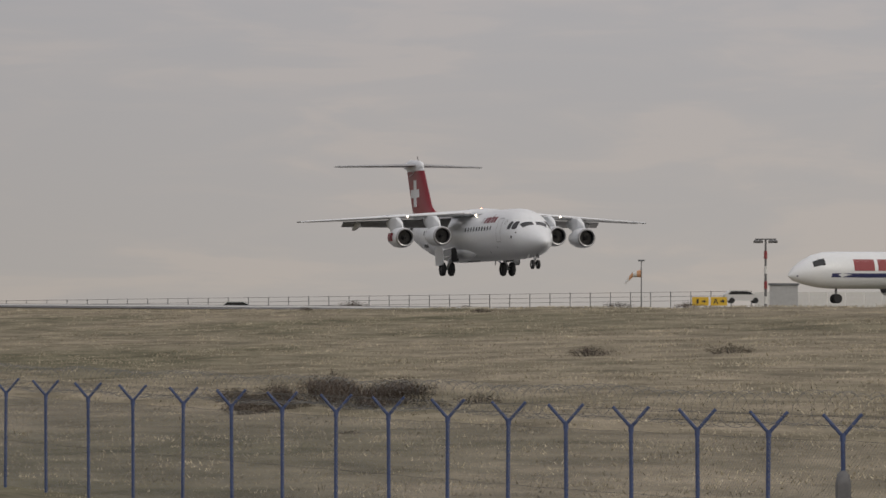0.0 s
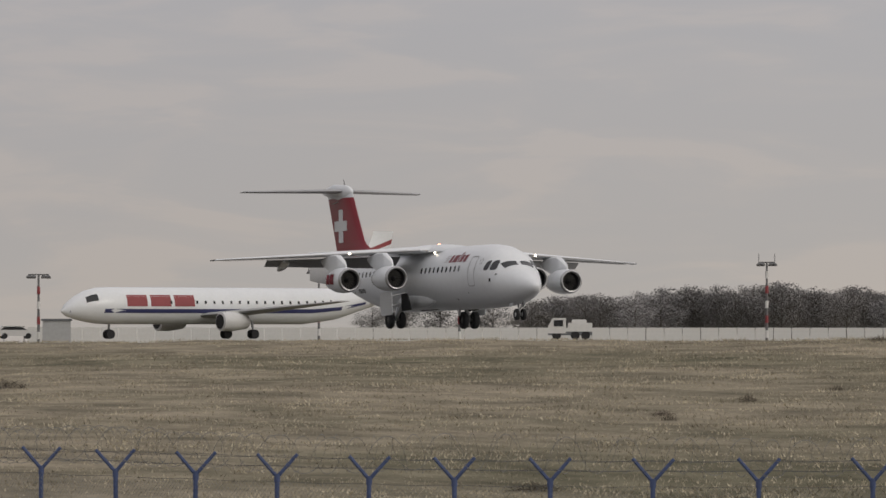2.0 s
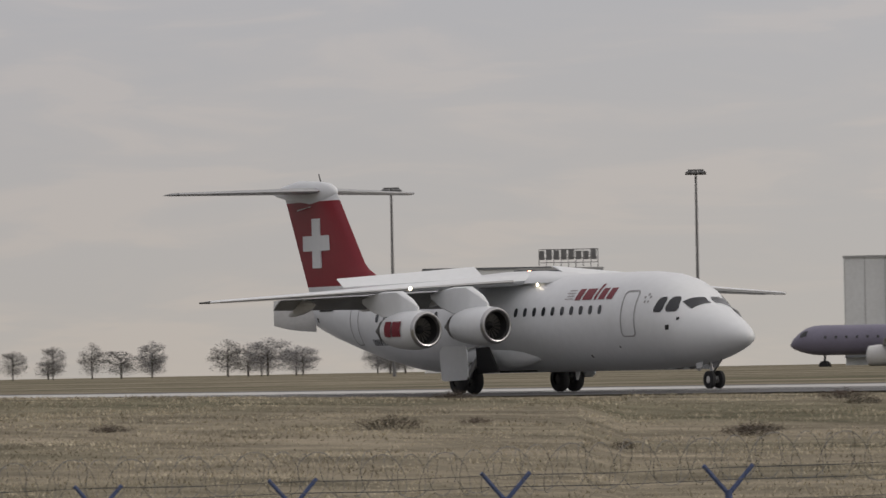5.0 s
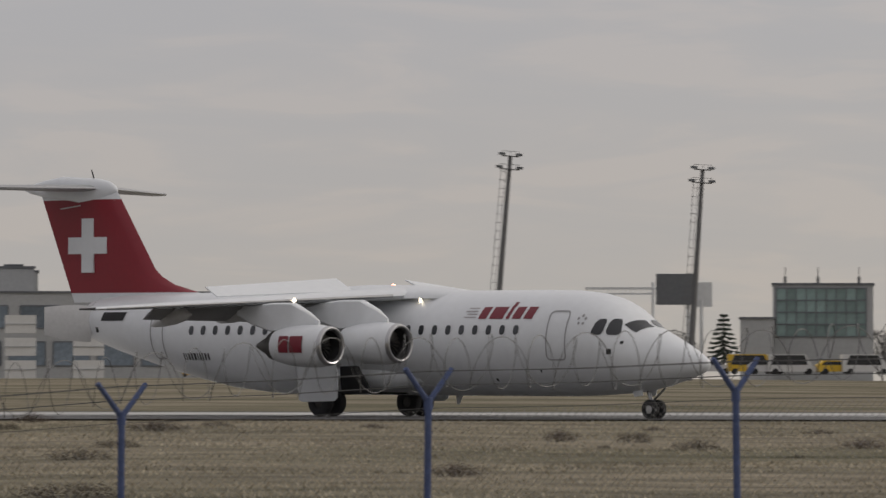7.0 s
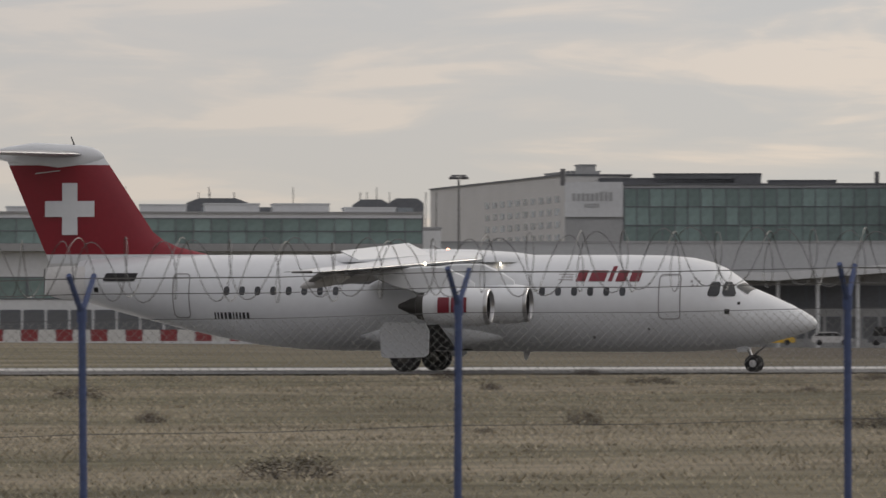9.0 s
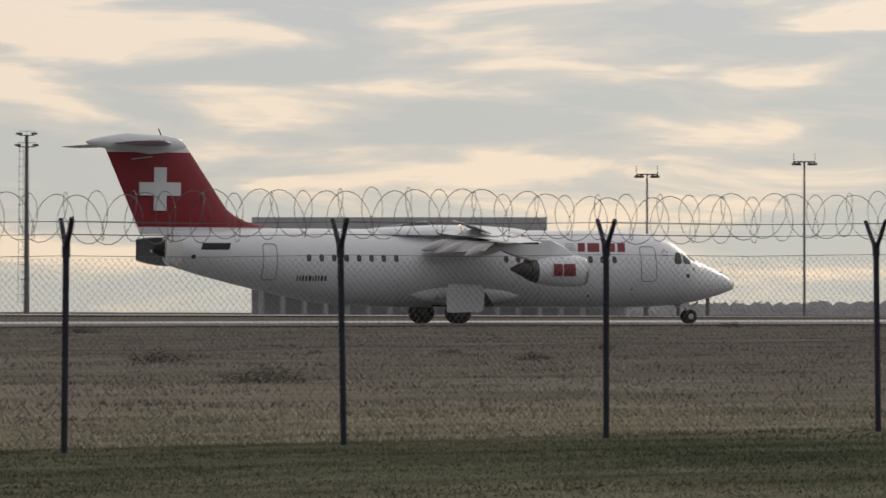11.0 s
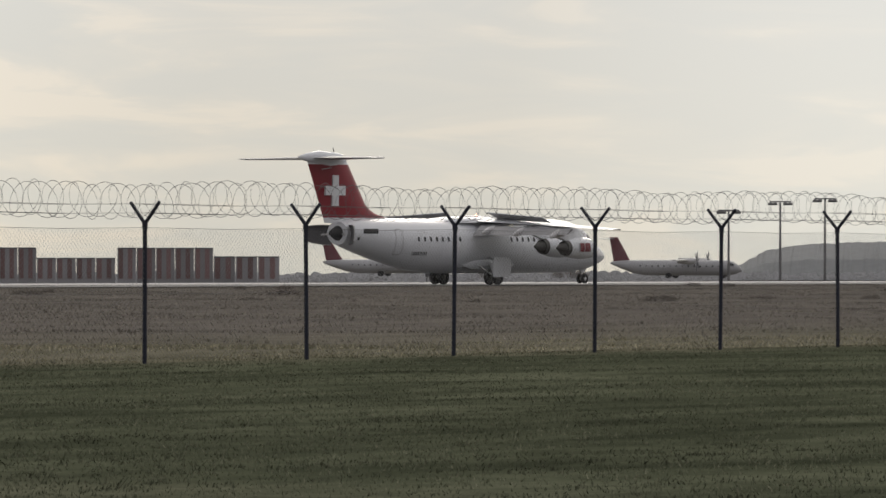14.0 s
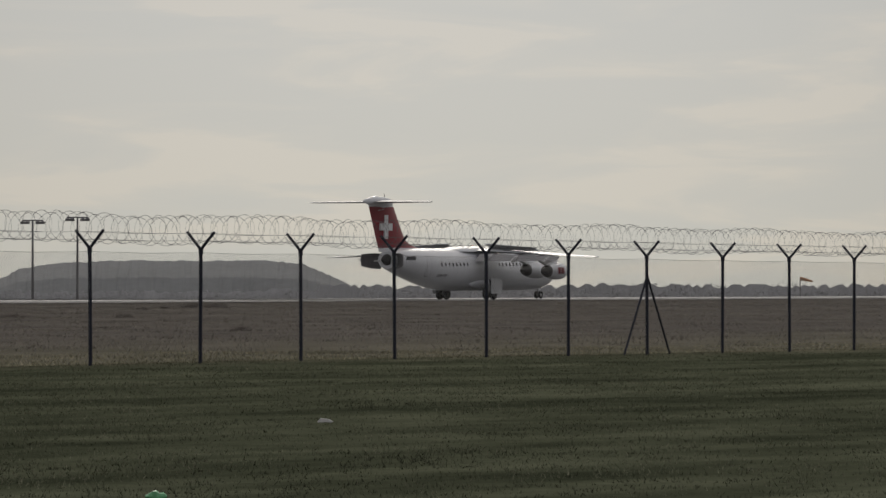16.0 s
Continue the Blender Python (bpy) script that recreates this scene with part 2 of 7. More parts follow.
FAR_Z = ([-90, -75, -70, -66, -60, -40, -33, -27, -21, -13, -7, 0, 7, 20, 37, 60, 90], [-2.9, -2.9, -2.2, -1.75, -1.5, -1.4, -0.8, -0.1, 0.2, -0.4, -0.6, -0.4, -1.0, -1.8, -2.4, -3.0, -3.0])


def curve(az, knots):
    return float(np.interp(az, *knots))


def smooth_curve(az, knots, width=4.0):
    return sum(curve(az + o * width, knots) * w for o, w in ((-1, 0.2), (-0.5, 0.2), (0, 0.2), (0.5, 0.2), (1, 0.2)))


@functools.lru_cache(None)
def _lines(key):
    """The fence's distance and height, the runway's distance and the ground's profile, at an azimuth in twentieths of a degree."""
    az = key / 20
    fr, fz = smooth_curve(az, FENCE_Y, 3) / max(0.2, math.cos(radians(az))), smooth_curve(az, FENCE_Z, 3)
    rr = smooth_curve(az, RUNWAY_R, 2.0)
    k = 1 / max(0.22, math.cos(radians(az)))
    near, far = rr - 15 * k, rr + 30 * k
    crest = 0.75 * rr if az < -44 else near - 8 * k
    rs = [0, 12, fr - 6, fr + 5, crest, near - 3, far + 3, max(far + 120, 600), 5000]
    zs = [-1.72, -1.74, fz, fz, curve(az, CREST_Z), RUN_Z - 0.06, RUN_Z - 0.06, curve(az, FAR_Z), min(curve(az, FAR_Z), -0.8) * 7.2]
    if not -88 < az < 88:
        rs, zs = [0, 5000], [-1.72, -1.72]
    return fr, fz, rr, near, np.array(rs), np.array(zs)


RUN_Z = -1.3


def fence_at(az):
    """Distance and ground height of the fence line."""
    return _lines(round(az * 20))[:2]


def runway_at(az):
    return _lines(round(az * 20))[2]


def ground_z(az, r):
    fr, fz, rr, near, rs, zs = _lines(round(az * 20))
    z = float(np.interp(r, rs, zs))
    if fr + 8 < r < near - 5:
        z += 0.10 * noise.noise(Vector((math.sin(radians(az)) * r / 9, math.cos(radians(az)) * r / 9, 0.3))) * min(1, (near - 5 - r) / 20)
    return z


def build_ground():
    azs = [-180 + 6 * i for i in range(16)] + [-84 + 0.5 * i for i in range(337)] + [90 + 6 * i for i in range(16)]
    rings = [0.5, 6, 12, 20, 26, 32, 38, 44, 50, 56, 62, 68, 74, 80, 86, 92, 98, 106, 114, 122, 130, 138, 146, 154, 162, 170, 178, 184, 190, 196, 202, 208, 216, 224, 232, 240, 250, 260, 270, 280, 290, 300, 315, 330, 345, 360, 380, 400, 420, 440, 460, 480, 500, 520, 545, 570, 600, 650, 700, 800, 1000, 1400, 2000, 3000, 4800]
    g = Geo()
    k = len(azs)
    for r in rings:
        for a in azs:
            p = polar(a, r)
            g.v.append((p.x, p.y, ground_z(a, r)))
    for i in range(len(rings) - 1):
        for j in range(k):
            a, b = i * k + j, i * k + (j + 1) % k
            g.f.append((a, a + k, b + k, b))
    g.f.append(tuple(range(k)))
    m = bpy.data.materials.new("field_grass")
    m.use_nodes = True
    nt = m.node_tree
    b = nt.nodes["Principled BSDF"]
    b.inputs["Roughness"].default_value, b.inputs["Specular IOR Level"].default_value = 1.0, 0.0
    tc = nt.nodes.new("ShaderNodeTexCoord")

    def noise_tex(scale, detail=5.0, rough=0.55, stretch=None):
        n = nt.nodes.new("ShaderNodeTexNoise")
        n.inputs["Scale"].default_value, n.inputs["Detail"].default_value, n.inputs["Roughness"].default_value = scale, detail, rough
        if stretch:
            mp = nt.nodes.new("ShaderNodeMapping")
            mp.inputs["Scale"].default_value = stretch
            nt.links.new(tc.outputs["Object"], mp.inputs[0])
            nt.links.new(mp.outputs[0], n.inputs["Vector"])
        else:
            nt.links.new(tc.outputs["Object"], n.inputs["Vector"])
        return n

    def ramp(src, stops):
        r = nt.nodes.new("ShaderNodeValToRGB")
        for i, (p, c) in enumerate(stops):
            el = r.color_ramp.elements[i] if i < 2 else r.color_ramp.elements.new(p)
            el.position, el.color = p, (*c, 1)
        nt.links.new(src, r.inputs[0])
        return r.outputs[0]

    def mixed(fac, a, c):
        mx = nt.nodes.new("ShaderNodeMix")
        mx.data_type = "RGBA"
        nt.links.new(fac, mx.inputs[0])
        nt.links.new(a, mx.inputs[6])
        nt.links.new(c, mx.inputs[7])
        return mx.outputs[2]

    n_big = noise_tex(0.035, 4, 0.5, (0.5, 1.6, 1))
    n_mid = noise_tex(0.35, 6, 0.6, (0.5, 1.5, 1))
    n_fine = noise_tex(5.0, 8, 0.7)
    straw = ramp(n_mid.outputs["Fac"], [(0.34, (0.168, 0.150, 0.117)), (0.66, (0.350, 0.306, 0.235)), (0.50, (0.258, 0.228, 0.174))])
    olive = ramp(n_mid.outputs["Fac"], [(0.34, (0.105, 0.100, 0.072)), (0.66, (0.222, 0.205, 0.148))])
    field = mixed(ramp(n_big.outputs["Fac"], [(0.42, (0, 0, 0)), (0.60, (1, 1, 1))]), straw, olive)
    green = ramp(n_mid.outputs["Fac"], [(0.34, (0.040, 0.046, 0.029)), (0.66, (0.118, 0.127, 0.084)), (0.5, (0.076, 0.084, 0.054))])
    brown = ramp(n_mid.outputs["Fac"], [(0.34, (0.092, 0.085, 0.075)), (0.66, (0.176, 0.160, 0.138))])
    # mown green verge on this side of the fence, rough straw beyond; browner towards the east
    sp = nt.nodes.new("ShaderNodeSeparateXYZ")
    nt.links.new(tc.outputs["Object"], sp.inputs[0])

    def edge(sock, lo, hi, wob):
        ad = nt.nodes.new("ShaderNodeMath")
        ad.operation = "MULTIPLY_ADD"
        ad.inputs[1].default_value = wob
        nt.links.new(n_mid.outputs["Fac"], ad.inputs[0])
        nt.links.new(sock, ad.inputs[2])
        r = nt.nodes.new("ShaderNodeMapRange")
        r.inputs["From Min"].default_value, r.inputs["From Max"].default_value = lo, hi
        nt.links.new(ad.outputs[0], r.inputs["Value"])
        return r.outputs[0]

    east = edge(sp.outputs[0], 20, 90, 20)
    band = ramp(n_mid.outputs["Fac"], [(0.30, (0.107, 0.104, 0.073)), (0.72, (0.208, 0.194, 0.140))])
    wild = mixed(east, field, mixed(edge(sp.outputs[1], 70, 92, 22), band, brown))
    beyond = edge(sp.outputs[1], 56, 60, 6)
    here = edge(sp.outputs[0], 32, 6, -6)
    most = nt.nodes.new("ShaderNodeMath")
    most.operation = "MAXIMUM"
    nt.links.new(beyond, most.inputs[0])
    nt.links.new(here, most.inputs[1])
    col = mixed(most.outputs[0], green, wild)
    shade = ramp(n_fine.outputs["Fac"], [(0.30, (0.72, 0.72, 0.72)), (0.68, (1.15, 1.15, 1.15))])
    mm = nt.nodes.new("ShaderNodeMix")
    mm.data_type, mm.blend_type = "RGBA", "MULTIPLY"
    mm.inputs[0].default_value = 1.0
    nt.links.new(col, mm.inputs[6])
    nt.links.new(shade, mm.inputs[7])
    nt.links.new(mm.outputs[2], b.inputs["Base Color"])
    bp = nt.nodes.new("ShaderNodeBump")
    bp.inputs["Strength"].default_value, bp.inputs["Distance"].default_value = 0.4, 0.06
    nt.links.new(n_fine.outputs["Fac"], bp.inputs["Height"])
    nt.links.new(bp.outputs[0], b.inputs["Normal"])
    me = raw_mesh("ground", g, m)
    me.shade_smooth()
    tagged(new("ground", me), "rough straw-coloured airfield grass with a mown green verge", "grass field", kind="structure")


def strip(name, mat, off0, off1, z, label, category, az0=-80, az1=76):
    """A paved strip along the runway's line, between two offsets across it."""
    g = Geo()
    line = [polar(az0 + 0.5 * i, runway_at(az0 + 0.5 * i)) for i in range(int((az1 - az0) * 2) + 1)]
    pts = []
    for i, p in enumerate(line):
        d = (line[min(i + 1, len(line) - 1)] - line[max(i - 1, 0)]).normalized()
        nrm = Vector((-d.y, d.x, 0))
        pts.append((p + nrm * off0, p + nrm * off1))
    for a, b in pts:
        g.v += [(a.x, a.y, z), (b.x, b.y, z)]
    g.f = [(2 * i, 2 * i + 2, 2 * i + 3, 2 * i + 1) for i in range(len(pts) - 1)]
    return tagged(new(name, raw_mesh(name, g, mat)), label, category, kind="structure")


build_ground()
strip("runway", ASPHALT, -13, 28, RUN_Z - 0.004, "dark grey asphalt runway across the airfield", "runway")
strip("runway_lane", LANE, 7.0, 21.0, RUN_Z + 0.003, "pale worn concrete lane along the runway", "runway")
strip("runway_edge_line", LINEPAINT, 1.6, 2.3, RUN_Z + 0.006, "worn white painted line on the runway", "road marking")

# ---------------------------------------------------------------- the landing airliner
AIR = thing("airliner", "white four-engined regional jet with red fin and white cross", "airplane")
# stations along the fuselage: x, top, bottom, half width
STATIONS = [(14.95, 1.90, 1.80, 0.06), (14.85, 2.04, 1.62, 0.22), (14.5, 2.26, 1.48, 0.43), (14.0, 2.52, 1.32, 0.69), (13.2, 2.88, 1.11, 1.04), (12.5, 3.17, 0.97, 1.32),
            (12.1, 3.48, 0.90, 1.46), (11.6, 3.84, 0.86, 1.56), (11.1, 4.06, 0.83, 1.64), (10.4, 4.22, 0.79, 1.72), (9.4, 4.31, 0.76, 1.77), (8.0, 4.33, 0.75, 1.78), (4.0, 4.33, 0.75, 1.78), (0.0, 4.33, 0.75, 1.78), (-3.0, 4.33, 0.75, 1.78),
            (-4.6, 4.33, 0.80, 1.77), (-6.2, 4.33, 0.95, 1.74), (-8.0, 4.32, 1.27, 1.64), (-10.0, 4.30, 1.72, 1.46), (-11.8, 4.26, 2.17, 1.20), (-13.0, 4.15, 2.52, 0.92), (-13.3, 4.10, 2.62, 0.84)]


def section(x):
    xs = [-s[0] for s in STATIONS]
    return [float(np.interp(-x, xs, [s[i] for s in STATIONS])) for i in (1, 2, 3)]


def skin(x, ang, off=0.0, side=-1):
    """A point on the fuselage's skin; ang in degrees from the top down."""
    t, bt, w = section(x)
    a = radians(ang)
    return Vector((x, side * (w + off) * math.sin(a), (t + bt) / 2 + ((t - bt) / 2 + off) * math.cos(a)))


def angle_of(x, z):
    t, bt, _ = section(x)
    return math.degrees(math.acos(max(-1, min(1, (z - (t + bt) / 2) / ((t - bt) / 2)))))


def patch(x0, x1, z0, z1, off=0.012, side=-1, slant=0.0, nx=3, nz=4, thick=0.02, slant1=None):
    """A thin piece of skin between two stations and two heights."""
    g = Geo()
    rows = []
    for i in range(nx + 1):
        row = []
        for j in range(nz + 1):
            z = z0 + (z1 - z0) * j / nz
            lean = slant if slant1 is None else slant + (slant1 - slant) * i / nx
            x = x0 + (x1 - x0) * i / nx + lean * (z - z0)
            row.append(skin(x, angle_of(x, z), off, side))
        rows.append(row)
    g.loft(rows, cap=False, closed=False)
    return g


def rim(x0, x1, z0, z1, w, side=-1):
    """The outline of a door or hatch in the skin, with rounded corners."""
    g = Geo()
    pts, rad = [], min(0.18, (x1 - x0) / 4)
    for cx, cz, a0 in ((x1 - rad, z1 - rad, 0), (x0 + rad, z1 - rad, 90), (x0 + rad, z0 + rad, 180), (x1 - rad, z0 + rad, 270)):
        pts += [(cx, cz, radians(a0 + k * 30)) for k in range(4)]
    inner, outer = [], []
    for n, (cx, cz, a) in enumerate(pts):
        dx, dz, _ = pts[(n + 1) % len(pts)]
        steps = 1 if (dx, dz) == (cx, cz) else 6
        for k in range(steps):
            for lst, r in ((inner, rad - w), (outer, rad)):
                x, z = cx + (dx - cx) * k / steps + r * math.cos(a), cz + (dz - cz) * k / steps + r * math.sin(a)
                lst.append(skin(x, angle_of(x, z), 0.014, side))
    inner.append(inner[0])
    outer.append(outer[0])
    return g.loft([inner, outer], cap=False, closed=False)


def pane(x, z, rx, rz, side):
    """A cabin window with rounded ends, lying on the skin."""
    pts = []
    for i in range(12):
        a = 2 * math.pi * i / 12
        c, d = math.cos(a), math.sin(a)
        px, pz = x + rx * math.copysign(abs(c) ** 0.7, c), z + rz * math.copysign(abs(d) ** 0.7, d)
        pts.append(skin(px, angle_of(px, pz), 0.012, side))
    g = Geo()
    g.v = [tuple(p) for p in pts] + [tuple(skin(x, angle_of(x, z), 0.016, side))]
    g.f = [(i, (i + 1) % 12, 12) for i in range(12)]
    return g


def window_skin(x0, x1, z0, z1, lean0, lean1, side):
    """A cockpit window on the skin, its four corners rounded."""
    g = Geo()
    rows = []
    for i in range(9):
        f = i / 8
        cut = (abs(2 * f - 1) ** 6) * 0.22
        row = []
        for j in range(6):
            z = z0 + (z1 - z0) * (cut + (1 - 2 * cut) * j / 5)
            x = x0 + (x1 - x0) * f + (lean0 + (lean1 - lean0) * f) * (z - z0)
            row.append(skin(x, angle_of(x, z), 0.016, side))
        rows.append(row)
    return g.loft(rows, cap=False, closed=False)


def foil(xle, y, z, chord, thick, twist=0.0, n=9):
    up = [(0.5 - 0.5 * math.cos(math.pi * i / n)) for i in range(n + 1)]
    th = lambda s: 5 * thick * (0.2969 * math.sqrt(s) - 0.126 * s - 0.3516 * s * s + 0.2843 * s ** 3 - 0.1015 * s ** 4)
    pts = [(s, th(s) * 1.15) for s in up] + [(s, -th(s) * 0.85) for s in up[-2:0:-1]]
    c, s_ = math.cos(radians(twist)), math.sin(radians(twist))
    return [Vector((xle - (u * c + v * s_) * chord, y, z + (-u * s_ + v * c) * chord)) for u, v in pts]


def build_airliner():
    g = Geo()
    rings = [[skin(x, 360 * i / 36, side=-1) for i in range(36)] for x, *_ in STATIONS]
    fus = part("fuselage", g.loft(rings), WHITE, AIR, "glossy white fuselage")
    # belly fairing and gear sponsons
    for s in (-1, 1):
        g = Geo()
        rr = []
        for x, w, h in ((3.4, 0.10, 0.16), (2.7, 0.26, 0.34), (2.0, 0.36, 0.44), (0.8, 0.42, 0.48), (-0.6, 0.42, 0.48), (-1.3, 0.30, 0.36), (-2.0, 0.10, 0.14)):
            rr.append([Vector((x, s * 1.20 + w * math.cos(2 * math.pi * i / 14), 1.36 + h * math.sin(2 * math.pi * i / 14))) for i in range(14)])
        part("gear_fairing", g.loft(rr), WHITE, AIR)
    # wing-body fairing on top
    g = Geo()
    rr = []
    for x, h, w in ((4.6, 0.02, 0.3), (3.6, 0.16, 1.2), (2.0, 0.26, 1.5), (0.0, 0.28, 1.5), (-2.0, 0.2, 1.35), (-4.2, 0.02, 0.4)):
        rr.append([Vector((x, w * math.cos(math.pi * i / 10), 4.05 + (h + 0.22) * math.sin(math.pi * i / 10))) for i in range(11)])
    part("wing_fairing", g.loft(rr, cap=True), WHITE, AIR)
    # wings, flaps, tracks, spoilers
    spoilers = []
    span = 12.96
    zw = lambda y: 4.22 - 0.049 * abs(y)
    le = lambda y: 3.05 - 0.262 * abs(y)
    ch = lambda y: 4.55 - 0.245 * abs(y)
    for s in (-1, 1):
        g = Geo()
        g.loft([foil(le(y), s * y, zw(y), ch(y) * 0.80, 0.135 - 0.003 * y) for y in (0.6, 2, 4, 6, 8, 10, 12, 12.8)] + [foil(le(12.96) - 0.15, s * 12.99, zw(13), 0.7, 0.06)])
        wing = part("wing", g, WHITE, AIR, "white swept wing")
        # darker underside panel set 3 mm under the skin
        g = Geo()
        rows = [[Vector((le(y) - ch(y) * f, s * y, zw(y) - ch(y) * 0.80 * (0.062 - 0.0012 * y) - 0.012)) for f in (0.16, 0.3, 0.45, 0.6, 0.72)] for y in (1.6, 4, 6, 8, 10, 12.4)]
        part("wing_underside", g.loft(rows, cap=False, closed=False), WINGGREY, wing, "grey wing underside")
        g = Geo()
        rows = [foil(le(y) + 0.035, s * y, zw(y) - 0.005, ch(y) * 0.07, 0.40) for y in (1.8, 5, 9, 12.7)]
        part("leading_edge", g.loft(rows), METAL, wing, "bare metal leading edge")
        for y0, y1 in ((1.75, 5.4), (5.45, 9.6)):
            g = Geo()
            rows = [foil(le(y) - ch(y) * 0.76, s * y, zw(y) - 0.06 * ch(y), ch(y) * 0.30, 0.13, 33) for y in (y0, (y0 + y1) / 2, y1)]
            part("flap", g.loft(rows), FLAPGREY, wing, "grey extended flap")
        g = Geo()
        rows = [foil(le(y) - ch(y) * 0.78, s * y, zw(y) - 0.01, ch(y) * 0.22, 0.10, 3) for y in (9.75, 11, 12.6)]
        part("aileron", g.loft(rows), WINGGREY, wing)
        for y in (2.9, 5.5, 8.6):
            g = Geo()
            L = 2.9 - 0.12 * y
            rr = []
            for f, w, h in ((0, 0.03, 0.03), (0.15, 0.14, 0.2), (0.4, 0.19, 0.28), (0.7, 0.16, 0.24), (0.9, 0.09, 0.14), (1, 0.02, 0.03)):
                x = le(y) - ch(y) * 0.48 - f * L
                rr.append([Vector((x, s * y + w * math.cos(2 * math.pi * i / 10), zw(y) - 0.36 - 0.36 * f * f + h * math.sin(2 * math.pi * i / 10))) for i in range(10)])
            part("flap_track_fairing", g.loft(rr), OFFWHITE, wing, "pale flap track fairing")
        for y0, y1 in ((1.9, 7.4),):
            ym = (y0 + y1) / 2
            hw = (y1 - y0) / 2
            plate_xy = lambda m: [(-m, -hw * s + m * s), (-1.08 + m, -hw * s + m * s), (-0.80 + m, hw * s - m * s), (-m, hw * s - m * s)]
            sp = part("spoiler", Geo().prism(plate_xy(0.0), 0.0, 0.035, "xy"), WHITE, AIR, "white raised wing spoiler")
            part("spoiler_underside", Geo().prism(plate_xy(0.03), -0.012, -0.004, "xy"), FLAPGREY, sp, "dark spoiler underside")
            spoilers.append((sp, le(ym) - ch(ym) * 0.47, s * ym, zw(ym) + 0.17, -2.8 * s, 13.0 * s))
        g = Geo().tube((le(12.96) - 0.2, s * 12.97, zw(13)), (le(12.96) - 0.95, s * 12.97, zw(13) - 0.01), 0.05, 0.03)
        part("wing_tip_fairing", g, SOOT, wing, "dark wing tip")
        # engines
        for y, xf, zc in ((4.28, 5.15, 2.50), (6.75, 4.30, 2.40)):
            eng = part("engine", Geo().revolve([(xf - 0.06, 0.54), (xf - 0.05, 0.65), (xf - 0.45, 0.71), (xf - 1.0, 0.72), (xf - 1.7, 0.67), (xf - 2.35, 0.54), (xf - 2.4, 0.47)], (0, s * y, zc)), WHITE, AIR, "white engine nacelle")
            part("intake_lip", Geo().revolve([(xf - 0.22, 0.50), (xf - 0.05, 0.51), (xf + 0.03, 0.545), (xf + 0.045, 0.59), (xf + 0.02, 0.635), (xf - 0.09, 0.672)], (0, s * y, zc)), METAL, eng, "polished metal intake lip")
            part("intake_duct", Geo().revolve([(xf - 0.10, 0.505), (xf - 0.5, 0.485), (xf - 0.52, 0.16), (xf - 0.30, 0.05), (xf - 0.24, 0.001)], (0, s * y, zc)), DARK, eng, "dark intake with fan")
            blades = Geo()
            for i in range(18):
                a = 2 * math.pi * i / 18
                blades.quad((xf - 0.47, s * y + 0.17 * math.cos(a), zc + 0.17 * math.sin(a)), (xf - 0.44, s * y + 0.475 * math.cos(a), zc + 0.475 * math.sin(a)),
                            (xf - 0.49, s * y + 0.475 * math.cos(a + 0.24), zc + 0.475 * math.sin(a + 0.24)), (xf - 0.50, s * y + 0.17 * math.cos(a + 0.24), zc + 0.17 * math.sin(a + 0.24)))
            part("fan", blades, SOOT, eng, "dark fan blades", smooth=0)
            part("exhaust", Geo().revolve([(xf - 2.36, 0.53), (xf - 2.64, 0.46), (xf - 2.66, 0.41), (xf - 2.60, 0.38), (xf - 2.95, 0.27), (xf - 3.38, 0.07), (xf - 3.40, 0.001)], (0, s * y, zc)), SOOT, eng, "burnt dark exhaust cone")
            g = Geo()
            top = zw(y) - 0.05
            rr = []
            for x, w, z0, z1 in ((xf - 0.55, 0.05, zc + 0.62, zc + 0.84), (xf - 1.0, 0.15, zc + 0.55, top - 0.32), (xf - 1.7, 0.18, zc + 0.5, top), (xf - 2.6, 0.17, zc + 0.45, top), (xf - 3.6, 0.13, zc + 0.72, top - 0.1), (xf - 4.3, 0.04, top - 0.42, top - 0.25)):
                rr.append([Vector((x, s * y + sx * w, z)) for sx, z in ((-1, z0 + 0.05), (-0.5, z0), (0.5, z0), (1, z0 + 0.05), (1, z1 - 0.05), (0.6, z1), (-0.6, z1), (-1, z1 - 0.05))])
            part("pylon", g.loft(rr), WHITE, eng)
        # red plates with a white cross on the outboard nacelles
        for x0, x1 in ((2.55, 2.98), (3.05, 3.62)):
            g = Geo()
            rr = []
            for k in range(5):
                a = radians(64 + k * 11) if s > 0 else radians(-64 - k * 11)
                rr.append([Vector((x, s * 6.75 + math.sin(a) * rad, 2.40 + math.cos(a) * rad)) for x, rad in ((x0, 0.742), ((x0 + x1) / 2, 0.748), (x1, 0.748))])
            part("nacelle_sign", g.loft(rr, cap=False, closed=False), REDTXT, AIR, "red sign plate on nacelle")
    # fin with cap
    for nm, z0, z1, mt, lb in (("fin_base", 4.0, 4.34, WHITE, ""), ("fin", 4.34, 7.72, RED, "red painted fin"), ("fin_top", 7.72, 8.12, WHITE, "white fin top")):
        lead = lambda z: float(np.interp(z, [4.0, 4.34, 4.5, 4.75, 5.1, 7.9, 8.2], [-7.8, -8.30, -9.15, -9.88, -10.42, -12.34, -12.6]))
        trail = lambda z: -14.62 - (z - 4.1) * 0.440
        g = Geo()
        rr = []
        n = 12 if nm == "fin" else 3
        for k in range(n + 1):
            z = z0 + (z1 - z0) * k / n
            a, b = lead(z), trail(z)
            c = a - b
            prof = [(0, 0), (0.04, 0.09), (0.12, 0.16), (0.3, 0.20), (0.6, 0.15), (0.95, 0.03), (1, 0.015)]
